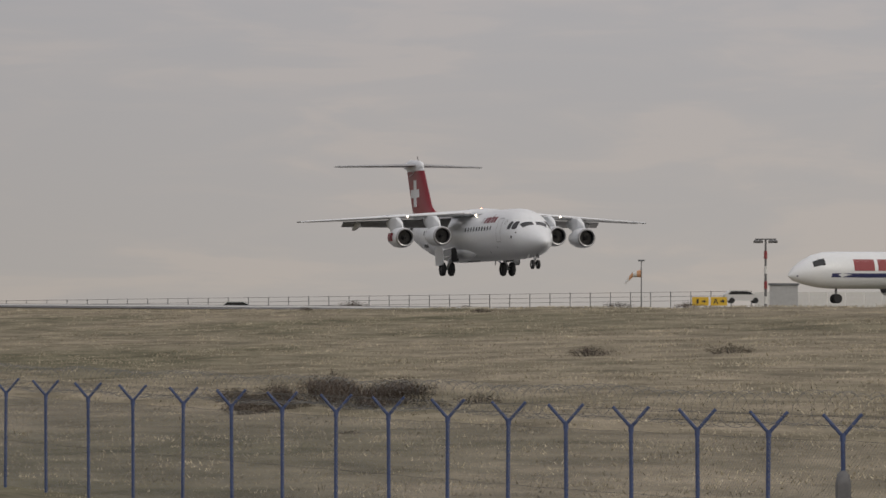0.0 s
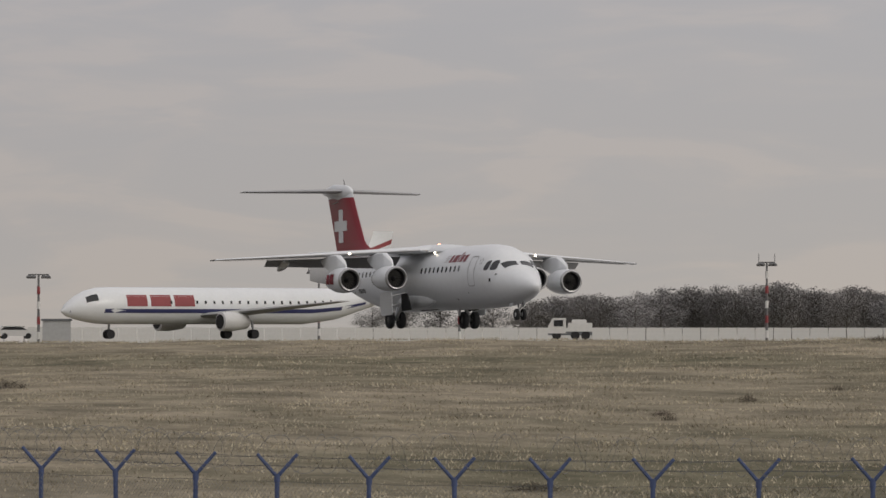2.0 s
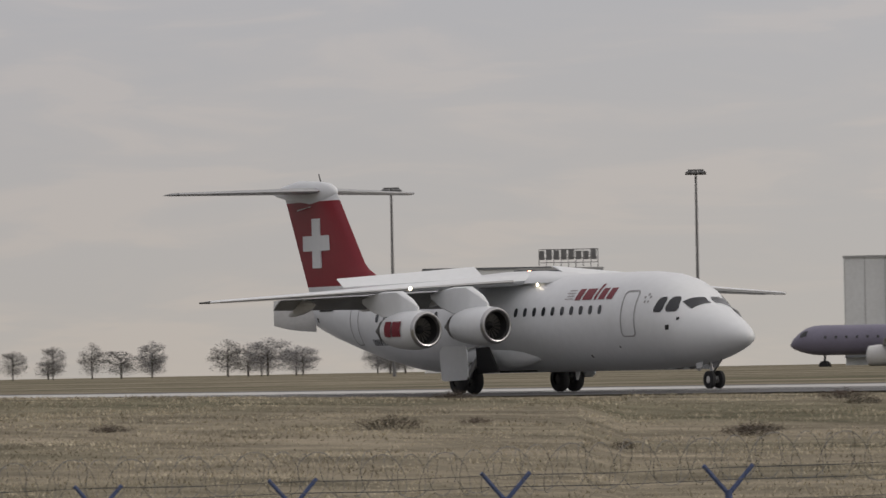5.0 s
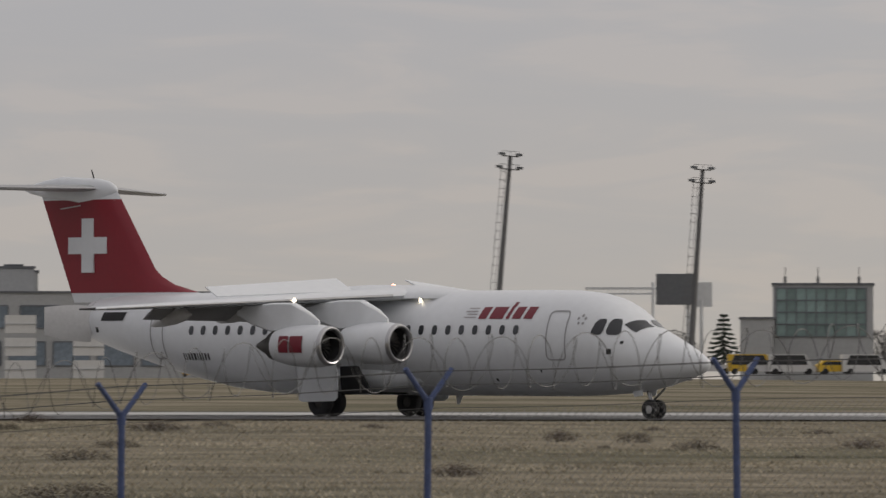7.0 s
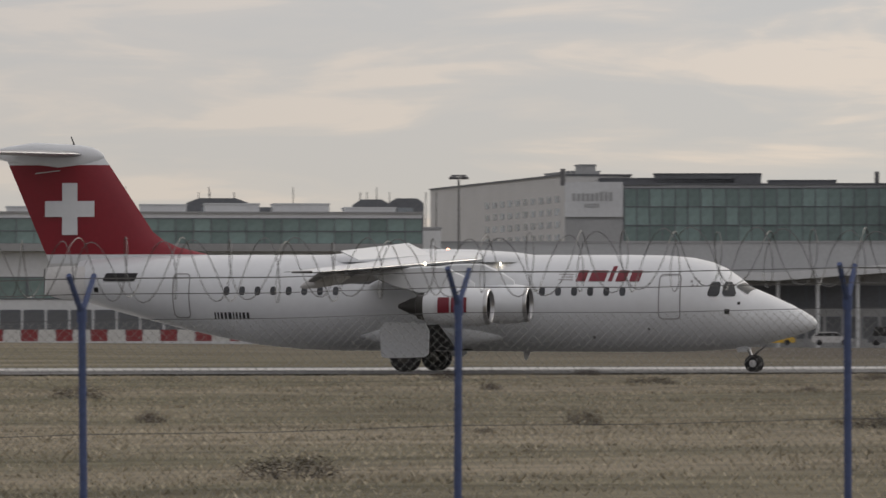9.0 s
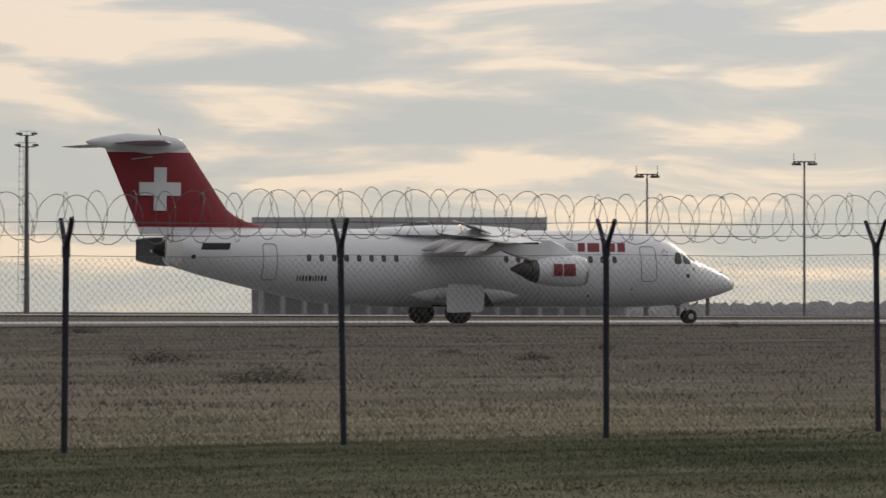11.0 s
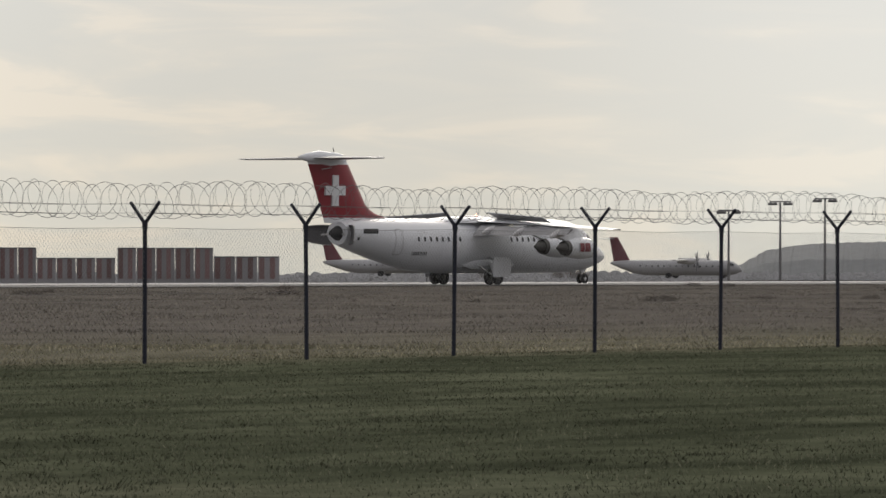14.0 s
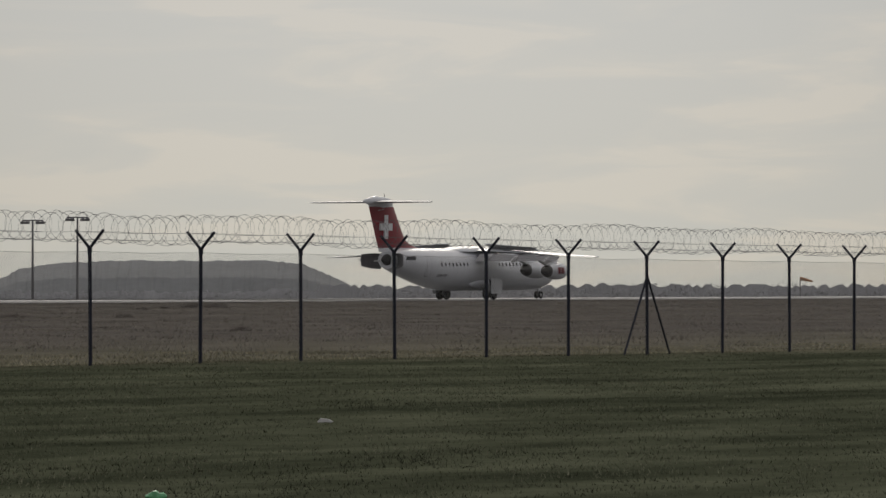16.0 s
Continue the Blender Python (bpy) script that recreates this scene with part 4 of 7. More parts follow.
def ladder_mast(az, r, z, h, lean=0.0):
    """A tall round mast with a caged ladder and a lamp platform."""
    m = thing("high_mast", "tall grey steel light mast with ladder and lamp platform", "lamp mast", group="tall apron masts", at=spot(az, r, z) @ pose(0, 0, 0, 0, lean, 0))
    part("pole", Geo().tube((0, 0, -2), (0, 0, h), 0.36, 0.20, 12), STEELGREY, m)
    g = Geo()
    for s in (0.62, 1.05):
        g.tube((-s + 0.1, -0.3, 1.0), (-s + 0.25, -0.3, h - 1.2), 0.035, sides=4)
    for k in range(int(h / 0.9)):
        g.tube((-0.3, -0.3, 1 + k * 0.85), (-0.95, -0.3, 1 + k * 0.85), 0.03, sides=4)
    part("ladder", g, STEELGREY, m, "caged ladder")
    for zz, w in ((h - 1.3, 1.0), (h, 0.85)):
        g = Geo().box(-w, w, -0.5, 0.5, zz - 0.06, zz + 0.02)
        for a in (-w, 0, w):
            g.tube((a, -0.5, zz), (a, -0.5, zz + 0.45), 0.03, sides=4)
        g.tube((-w, -0.5, zz + 0.45), (w, -0.5, zz + 0.45), 0.03, sides=4)
        part("platform", g, STEELGREY, m, "railed lamp platform")
        for s in (-1, 1):
            part("floodlight", Geo().box(s * w - 0.34, s * w + 0.34, -0.8, 0.1, zz + 0.05, zz + 0.28), DARKROOF, m, "dark floodlight head")
    return m


def street_pole(az, r, z, h):
    m = thing("street_lamp", "slim grey street lamp with a bent arm", "street lamp", group="slim street lamps", at=spot(az, r, z))
    part("pole", Geo().tube((0, 0, -2), (0, 0, h), 0.09, 0.06, 8), STEELGREY, m)
    part("arm", Geo().tube((0, 0, h), (1.0, 0, h + 0.15), 0.05, 0.04, 6), STEELGREY, m)
    part("lamp_head", Geo().box(0.8, 1.5, -0.12, 0.12, h + 0.08, h + 0.22), DARKROOF, m)
    return m


# ---------------------------------------------------------------- plants
def twig_cloud(g, rng, centre, rad, count, size):
    for _ in range(count):
        u = Vector((rng.gauss(0, 1), rng.gauss(0, 1), rng.gauss(0, 1))).normalized() * (rng.random() ** 0.5)
        p = Vector(centre) + Vector((u.x * rad[0], u.y * rad[1], u.z * rad[2]))
        a = Vector((rng.uniform(-1, 1), rng.uniform(-1, 1), rng.uniform(-1, 1))).normalized()
        b = a.orthogonal().normalized()
        s = size * rng.uniform(0.5, 1.3)
        n = len(g.v)
        g.v += [tuple(p - a * s), tuple(p + b * s * 0.45), tuple(p + a * s), tuple(p - b * s * 0.45)]
        g.f.append((n, n + 1, n + 2, n + 3))


TREES = {}


def tree(az, r, z, h, w, label="leafless dark grey tree beyond the runway", kind=0):
    rng = random.Random(kind * 7 + 3)
    if kind not in TREES:
        trunk, crown = Geo(), Geo()
        trunk.tube((0, 0, -0.08), (0.01, 0, 0.32), 0.022, 0.015, 7).tube((0.01, 0, 0.32), (0, 0.01, 0.85), 0.015, 0.004, 6)
        for i in range(13):
            a, zz = rng.uniform(0, 6.28), rng.uniform(0.18, 0.7)
            L = rng.uniform(0.22, 0.42) * (1.1 - zz * 0.6)
            e = Vector((math.cos(a) * L, math.sin(a) * L, zz + rng.uniform(0.08, 0.25)))
            trunk.tube((0, 0, zz), e, 0.009, 0.003, 5)
            twig_cloud(crown, rng, e, (0.15, 0.15, 0.11), 110, 0.018)
        twig_cloud(crown, rng, (0, 0, 0.86), (0.16, 0.16, 0.13), 110, 0.022)
        twig_cloud(crown, rng, (0, 0, 0.50), (0.42, 0.42, 0.40), 1700, 0.019)
        twig_cloud(crown, rng, (0, 0, 0.22), (0.40, 0.40, 0.20), 520, 0.019)
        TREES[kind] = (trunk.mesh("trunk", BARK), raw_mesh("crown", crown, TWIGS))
    t = thing("tree", label, "tree", group="trees beyond the runway", at=spot(az, r, z, rng.uniform(0, 360)) @ Matrix.Diagonal((w / 0.85, w / 0.85, h, 1)))
    part("trunk", TREES[kind][0], None, t)
    part("crown", TREES[kind][1], None, t, "bare twiggy crown")


SHRUBS = {}


def shrub(az, r, z, h, w, kind=0, label="low brown leafless scrub"):
    rng = random.Random(kind * 11 + 5)
    if kind not in SHRUBS:
        stem, crown = Geo(), Geo()
        for i in range(34):
            a, q = rng.uniform(0, 6.28), rng.random() ** 0.6 * 0.52
            e = Vector((math.cos(a) * q, math.sin(a) * q, rng.uniform(0.35, 1.0) * (1.05 - q)))
            stem.tube((e.x * 0.55, e.y * 0.55, -0.05), e, 0.008, 0.002, 3)
            twig_cloud(crown, rng, e * 0.75, (0.15, 0.15, 0.22), 46, 0.022)
        SHRUBS[kind] = (stem.mesh("stalk_clump", BARK), raw_mesh("twig_mass", crown, BUSH))
    t = thing("shrub", label, "shrub", group="scrub on the airfield", at=spot(az, r, z, rng.uniform(0, 360)) @ Matrix.Diagonal((w, w, h, 1)))
    part("stalk_clump", SHRUBS[kind][0], None, t)
    part("twig_mass", SHRUBS[kind][1], None, t)


def fir(az, r, z, h, w):
    t = thing("fir_tree", "dark green young fir tree", "tree", at=spot(az, r, z))
    part("trunk", Geo().tube((0, 0, -1), (0, 0, h * 0.95), 0.15, 0.03, 7), BARK, t)
    g, rng = Geo(), random.Random(4)
    for k in range(11):
        zz, rad = h * (0.08 + 0.085 * k), w / 2 * (1 - k / 11.5)
        for i in range(9):
            a = 2 * math.pi * (i + rng.random()) / 9
            e = Vector((math.cos(a) * rad, math.sin(a) * rad, zz - rad * 0.25))
            g.tube((0, 0, zz), e, 0.10 * (1 - k / 14) + 0.05, 0.02, 4)
            twig_cloud(g, rng, e * 0.8 + Vector((0, 0, zz * 0.2)), (0.3, 0.3, 0.15), 14, 0.16)
    part("needle_mass", raw_mesh("needles", g, FIRGREEN), None, t)


# ---------------------------------------------------------------- buildings
def block(name, az, r, z, w, h, mat, label, depth=20.0, turn=0.0, roof=None, category="building"):
    b = thing(name, label, category, at=spot(az, r, z, turn))
    part("wall", Geo().box(-w / 2, w / 2, 0, depth, -2.5, h), mat, b)
    g = Geo().box(-w / 2 - 0.15, w / 2 + 0.15, -0.15, depth + 0.15, h - 0.02, h + 0.22)
    part("roof", g, roof or DARKROOF, b)
    return b


def window_grid(b, x0, x1, z0, z1, nx, nz, mat, gapx=0.35, gapz=0.35, proud=0.06, name="window", frame=True):
    """Panes set in a wall, each with a frame round it."""
    dx, dz = (x1 - x0) / nx, (z1 - z0) / nz
    pane = Geo().box(-dx * (1 - gapx) / 2, dx * (1 - gapx) / 2, -proud, 0.03, -dz * (1 - gapz) / 2, dz * (1 - gapz) / 2).mesh("pane", mat, 0)
    fr = Geo()
    a, c, t = dx * (1 - gapx) / 2 + 0.05, dz * (1 - gapz) / 2 + 0.05, 0.08
    for q in ((-a, a, c - t, c + t), (-a, a, -c - t, -c + t), (-a - t, -a + t, -c, c), (a - t, a + t, -c, c)):
        fr.box(q[0], q[1], -proud - 0.05, 0.02, q[2], q[3])
    fr = fr.mesh("frame", MULLION, 0)
    for i in range(nx):
        for k in range(nz):
            p = part(name, pane, None, b)
            p.matrix_basis = Matrix.Translation((x0 + dx * (i + 0.5), 0, z0 + dz * (k + 0.5)))
            if frame:
                part("frame", fr, None, p)


def curtain(b, x0, x1, z0, z1, nx, nz, mat, proud=0.1):
    """A glazed front of tight panes behind slim mullions."""
    window_grid(b, x0, x1, z0, z1, nx, nz, mat, 0.04, 0.04, proud, "glass_panel", False)
    g = Geo()
    for i in range(nx + 1):
        x = x0 + (x1 - x0) * i / nx
        g.box(x - 0.06, x + 0.06, -proud - 0.08, 0, z0, z1)
    for k in range(nz + 1):
        zz = z0 + (z1 - z0) * k / nz
        g.box(x0, x1, -proud - 0.08, 0, zz - 0.06, zz + 0.06)
    part("mullion_frame", g, MULLION, b, smooth=0)


def bars(b, x0, x1, z0, z1, n, mat, y=-0.3, seed=1):
    """Writing too far to read, as plain bars."""
    rng = random.Random(seed)
    dx = (x1 - x0) / n
    for i in range(n):
        k = rng.uniform(0.75, 1.0)
        part("sign_bar", Geo().box(x0 + dx * i, x0 + dx * (i + 0.72), y - 0.05, y, z0, z0 + (z1 - z0) * k), mat, b)


def roof_units(b, items, h, mat=None):
    for x, w, d, hh in items:
        part("roof_unit", Geo().box(x - w / 2, x + w / 2, 3, 3 + d, h, h + hh).box(x - w / 2 - 0.1, x + w / 2 + 0.1, 2.9, 3.1 + d, h + hh - 0.15, h + hh), mat or WALLGREY, b)


# ---------------------------------------------------------------- vehicles
def car(az, r, z, turn, mat, label, van=False):
    c = thing("van" if van else "car", label, "van" if van else "car", group="parked vehicles", at=spot(az, r, z, turn))
    L, H = (5.2, 2.1) if van else (4.3, 1.45)
    side = [(-L / 2, 0.3), (L / 2, 0.3), (L / 2, 0.75), (L / 2 - (0.5 if van else 0.9), 0.95), (L / 2 - (1.2 if van else 1.7), H), (-L / 2 + (0.1 if van else 0.6), H), (-L / 2, 0.95)]
    part("body", Geo().prism(side, -0.85, 0.85), mat, c)
    part("side_glass", Geo().prism([(L / 2 - 1.0, 1.0), (L / 2 - (1.35 if van else 1.75), H - 0.1), (-L / 2 + 0.75, H - 0.1), (-L / 2 + 0.35, 1.0)], -0.87, 0.87), GLASS, c)
    for x in (-L / 2 + 0.8, L / 2 - 0.85):
        for y in (-0.8, 0.8):
            part("wheel", Geo().revolve([(-0.1, 0.1), (-0.1, 0.32), (0.1, 0.32), (0.1, 0.1)], (x, y, 0.32), "y", 12, True), TYRE, c)


def truck(az, r, z, w, h, label, mat, turn=0.0):
    t = thing("truck", label, "truck", at=spot(az, r, z, turn))
    part("chassis", Geo().box(-w / 2, w / 2, -1.1, 1.1, 0.5, 0.9), DARKROOF, t)
    part("cab", Geo().prism([(-w / 2, 0.7), (-w / 2 + 1.9, 0.7), (-w / 2 + 1.9, h), (-w / 2 + 0.5, h), (-w / 2, h * 0.62)], -1.15, 1.15), mat, t)
    part("cab_window", Geo().box(-w / 2 + 0.6, -w / 2 + 1.6, -1.18, 1.18, h * 0.62, h * 0.9), GLASS, t)
    part("load", Geo().box(-w / 2 + 2.1, w / 2, -1.2, 1.2, 0.9, h * 0.78).box(-w / 2 + 2.5, w / 2 - 0.6, -0.9, 0.9, h * 0.78, h * 0.93), mat, t)
    for x in (-w / 2 + 0.9, w / 2 - 1.8, w / 2 - 0.7):
        for y in (-1.0, 1.0):
            part("wheel", Geo().revolve([(-0.14, 0.1), (-0.14, 0.48), (0.14, 0.48), (0.14, 0.1)], (x, y, 0.48), "y", 12, True), TYRE, t)


# ---------------------------------------------------------------- parked airliners
def parked(az, r, z, heading, L, label, tail=WHITE, stripe=None, wings="low", tail_kind="low", logo=None, fin_h=5.9, tail_bands=False, body=WHITE, rad=None, belly=1.55):
    """A parked airliner; origin on the ground under its middle, x forward. heading: degrees of turn from pointing across to the right."""
    rad = rad or 1.98
    p = thing("parked_airliner", label, "airplane", group="parked aircraft", at=spot(az, r, z, heading))
    zc = rad + belly
    st = [(0.5, 0.03, -0.30), (0.485, 0.35, -0.22), (0.46, 0.62, -0.12), (0.43, 0.85, -0.03), (0.40, 0.97, 0), (0.37, 1, 0), (-0.22, 1, 0), (-0.32, 0.86, 0.12), (-0.42, 0.52, 0.40), (-0.48, 0.25, 0.55), (-0.5, 0.08, 0.6)]
    rings = [[Vector((x * L, rad * k * math.sin(2 * math.pi * i / 24), zc + rad * (dz + k * math.cos(2 * math.pi * i / 24)))) for i in range(24)] for x, k, dz in st]
    fus = part("fuselage", Geo().loft(rings), body, p, "white fuselage")

    def band(x0, x1, a0, a1, mat, nm, lab=""):
        for s in (-1, 1):
            g = Geo()
            rr = []
            n = max(2, int(abs(x1 - x0) * 12))
            for j in range(n + 1):
                x = x0 + (x1 - x0) * j / n
                k = float(np.interp(-x, [-q[0] for q in st], [q[1] for q in st]))
                dz = float(np.interp(-x, [-q[0] for q in st], [q[2] for q in st]))
                rr.append([Vector((x * L, s * (rad * k + 0.02) * math.sin(radians(a)), zc + rad * dz + (rad * k + 0.02) * math.cos(radians(a)))) for a in (a0, (a0 + a1) / 2, a1)])
            part(nm, g.loft(rr, cap=False, closed=False), mat, fus, lab)

    if stripe:
        band(0.485, -0.40, 100, 113, stripe, "stripe", "navy cheat line")
    if logo:
        for x0, x1 in logo[1:]:
            band(x0, x1, 55, 92, logo[0], "logo_block", "coloured logo block")
    n = int(L * 0.62 / 1.05)
    for i in range(n):
        x = 0.33 - 0.64 * i / n
        if not (logo and any(min(q) < x < max(q) for q in logo[1:])):
            band(x, x + 0.25 / L, 74, 84, GLASS, "cabin_window")
    band(0.445, 0.415, 46, 72, GLASS, "cockpit_window", "dark cockpit window")
    wz, wroot = (zc - rad * 0.6, 0.04) if wings == "low" else (zc + rad * 0.95, 0.06)
    sp = L * 0.42 if wings == "low" else L * 0.5
    for s in (-1, 1):
        g = Geo()
        sw = 0.40 if wings == "low" else 0.04
        c0, c1 = (L * 0.15, L * 0.035) if wings == "low" else (L * 0.09, L * 0.055)
        g.loft([foil(L * (wroot + 0.09) - sw * y, s * y, wz + 0.09 * y * (wings == "low"), c0 + (c1 - c0) * y / sp, 0.11) for y in (0.3, sp * 0.4, sp * 0.75, sp)])
        wg = part("wing", g, WINGGREY, p, "grey wing")
        ey = sp * 0.34
        ex = L * (wroot + 0.14) - sw * ey
        ez = wz + 0.09 * ey - 1.05 if wings == "low" else wz - 0.15
        er = 1.05 if wings == "low" else 0.55
        if tail_kind != "rear_engines":
            eng = part("engine", Geo().revolve([(ex + 0.1, er * 0.8), (ex, er * 0.95), (ex - 1.2, er), (ex - 3.2, er * 0.75), (ex - 3.4, er * 0.6)], (0, s * ey, ez), "x", 18, True), OFFWHITE, p, "white engine nacelle")
            part("intake", Geo().revolve([(ex + 0.12, er * 0.76), (ex + 0.11, 0.001)], (0, s * ey, ez), "x", 14), DARK, eng)
            part("pylon", Geo().box(ex - 3.2, ex - 0.6, s * ey - 0.12, s * ey + 0.12, ez + er * 0.7, wz + 0.09 * ey + 0.05), OFFWHITE, eng)
            if wings == "high":
                for k in range(6):
                    a = k * math.pi / 3 + 0.3
                    part("propeller_blade", Geo().tube((ex + 0.2, s * ey, ez), (ex + 0.2, s * ey + 1.9 * math.cos(a), ez + 1.9 * math.sin(a)), 0.12, 0.08, 5), DARKROOF, eng)
        else:
            part("engine", Geo().revolve([(-L * 0.26, 0.6), (-L * 0.27, 0.75), (-L * 0.34, 0.75), (-L * 0.38, 0.5)], (0, s * (rad + 0.8), zc + 0.5), "x", 16, True), OFFWHITE, p, "rear-mounted engine")
        tz, tx = (zc + rad * 0.55, -0.40) if tail_kind == "low" else (zc + rad + fin_h - 0.3, -0.465)
        g = Geo()
        ts = sp * 0.36
        g.loft([foil(L * tx - 0.45 * y, s * y, tz + 0.08 * y * (tail_kind == "low"), L * 0.085 * (1 - 0.55 * y / ts), 0.09) for y in (0.15, ts * 0.5, ts)])
        part("tailplane", g, WINGGREY, p, "grey tailplane")
    z0, zt = zc + rad * 0.8, zc + rad + fin_h
    fin = lambda f: (-L * 0.345 - f * L * 0.098, -L * 0.475 - f * L * 0.032)
    cuts = [0, 0.18, 0.36, 0.48, 0.61, 0.70, 0.78, 0.88, 1.0] if tail_bands else [0, 1.0]
    mats = [WHITE, REDPAINT, WHITE, BLUESIGN, WHITE, REDPAINT, WHITE, WHITE] if tail_bands else [tail]
    for k in range(len(cuts) - 1):
        g = Geo()
        rr = []
        for f in (cuts[k], cuts[k + 1]):
            a, b = fin(f)
            sk = 1.2 if tail_bands and 0 < f < 1 else 0.0
            zz = z0 + (zt - z0) * f
            rr.append([Vector(q) for q in ((a, 0, zz - sk * 0.4), (a - 0.7, 0.18, zz - sk * 0.25), (b, 0.03, zz + sk * 0.5), (b, -0.03, zz + sk * 0.5), (a - 0.7, -0.18, zz - sk * 0.25))])
        part("fin", g.loft(rr), mats[k], p, "banded tail fin" if tail_bands else "tail fin")
    for x, y in ((L * 0.36, 0), (-L * 0.03, -2.6), (-L * 0.03, 2.6)):
        leg = part("landing_gear", Geo().tube((x, y * 0.9, zc - rad * 0.8), (x, y, 0.5), 0.14, 0.12, 6), STEELGREY, p)
        for o in (-0.3, 0.3):
            part("wheel", Geo().revolve([(-0.15, 0.1), (-0.15, 0.5), (0.15, 0.5), (0.15, 0.1)], (x, y + o, 0.5), "y", 12, True), TYRE, leg)
    return p


# ---------------------------------------------------------------- west: windsock, signs, the parked twin-jet, trees
def west():
    fence = thing("boundary_fence", "distant thin grey boundary fence beyond the runway", "fence")
    stake = Geo().tube((0, 0, -1), (0, 0, 1.75), 0.05, 0.05, 5).mesh("stake", STEELGREY)
    ends = []
    for i in range(40):
        az = -76.238 + i * 0.2038
        zz = -2.82 + i * 0.0297
        s = part("stake", stake, None, fence)
        p = polar(az, 640, zz)
        s.matrix_basis = pose(p.x, p.y, p.z)
        ends.append(p)
    for h in (1.7, 1.2, 0.7):
        g = Geo()
        for a, b in zip(ends, ends[1:]):
            g.tube(a + Vector((0, 0, h)), b + Vector((0, 0, h)), 0.022, sides=3, cap=False)
        part("rail", raw_mesh("rail", g, STEELGREY), None, fence)
    for i, (az, r, z, w, h) in enumerate(((-72.324, 600, -2.40, 4.44, 1.92), (-75.258, 620, -2.73, 2.48, 0.87), (-75.853, 620, -2.72, 1.55, 0.74), (-73.426, 640, -2.56, 6.08, 0.77), (-71.178, 640, -2.05, 2.56, 0.64), (-69.618, 640, -1.79, 4.16, 0.77), (-74.684, 640, -2.81, 3.52, 0.64))):
        shrub(az, r, z, h, w, i % 3, "grey-brown leafless bushes by the boundary fence")
    g = thing("grit_box", "yellow box on the grass by the boundary fence", "box", at=spot(-74.955, 600, -2.70))
    part("box", Geo().box(-1.1, 1.1, -0.6, 0.6, 0, 0.62), YELLOW, g)
    part("lid", Geo().prism([(-1.15, 0.62), (1.15, 0.62), (1.0, 0.8), (-1.0, 0.8)], -0.65, 0.65), YELLOW, g)
    car(-68.374, 630, -1.33, 8, CARWHITE, "white car parked by the boundary fence")
    car(-73.475, 640, -2.56, 0, CARWHITE, "small pale car by the boundary fence")
    # windsock
    w = thing("windsock", "faded orange and white windsock on a pole", "windsock", at=spot(-69.403, 600, -1.56))
    part("pole", Geo().tube((0, 0, -1), (0, 0, 4.8), 0.08, 0.05, 8), STEELGREY, w)
    part("lamp", Geo().box(-0.35, 0.35, -0.1, 0.1, 4.74, 4.92), DARKROOF, w)
    for k, m in enumerate((ORANGE, WHITEWALL, ORANGE, WHITEWALL)):
        a, b = -0.05 - k * 0.42, -0.05 - (k + 1) * 0.42
        za = lambda x: 3.45 - 0.1 * abs(x) - (1.0 * max(0, abs(x) - 0.9))
        part("sock_ring", Geo().loft([[Vector((x, rad * math.cos(q * math.pi / 5), za(x) + rad * math.sin(q * math.pi / 5))) for q in range(10)] for x, rad in ((a, 0.42 - 0.06 * k), (b, 0.36 - 0.06 * k))]), m, w, "cloth windsock ring")
    # taxiway signs
    for (az, r, z, wd, h), chars in (((-68.805, 560, -1.40, 1.62, 0.84), "27"), ((-68.617, 560, -1.40, 1.62, 0.84), "A")):
        s = thing("taxiway_sign", "yellow taxiway guidance sign with black characters", "sign", group="yellow taxiway signs", at=spot(az, r, z))
        part("board", Geo().box(-wd / 2, wd / 2, 0, 0.25, 0, h), YELLOW, s)
        for x in (-wd / 3, wd / 3):
            part("leg", Geo().tube((x, 0.12, -0.6), (x, 0.12, 0.05), 0.05, sides=6), STEELGREY, s)
        if chars == "A":
            t = bpy.data.curves.new("letter", "FONT")
            t.body, t.size, t.extrude, t.align_x = "A", 0.75, 0.01, "CENTER"
            t.materials.append(BLACKTXT)
            o = new("letter", t)
            o.parent, o.matrix_basis = s, pose(-wd / 5, -0.02, h * 0.2, 90, 0, 0)
        else:
            part("mark_bar", Geo().box(-wd * 0.24, -wd * 0.1, -0.02, 0, h * 0.25, h * 0.75), BLACKTXT, s)
        part("arrow_bar", Geo().prism([(wd * 0.08, h * 0.42), (wd * 0.22, h * 0.42), (wd * 0.22, h * 0.28), (wd * 0.36, h * 0.5), (wd * 0.22, h * 0.72), (wd * 0.22, h * 0.58), (wd * 0.08, h * 0.58)], -0.02, 0), BLACKTXT, s)
    cross_mast(-68.145, 600, -1.32, 6.90, "red and white banded floodlight mast", 1.1, False, True)
    cross_mast(-65.309, 680, -1.05, 7.89, "floodlight mast behind the parked jet", 1.3, True, True)
    cross_mast(-63.885, 610, -1.28, 7.56, "grey floodlight mast with banded foot", 1.2, True, True)
    cross_mast(-60.771, 610, -1.15, 8.17, "grey floodlight mast with banded foot", 0.9, True, True)
    street_pole(-55.388, 420, -1.01, 12.10)
    # long pale noise wall, in panels
    wall = thing("noise_wall", "long pale grey concrete noise wall", "wall")
    n = 64
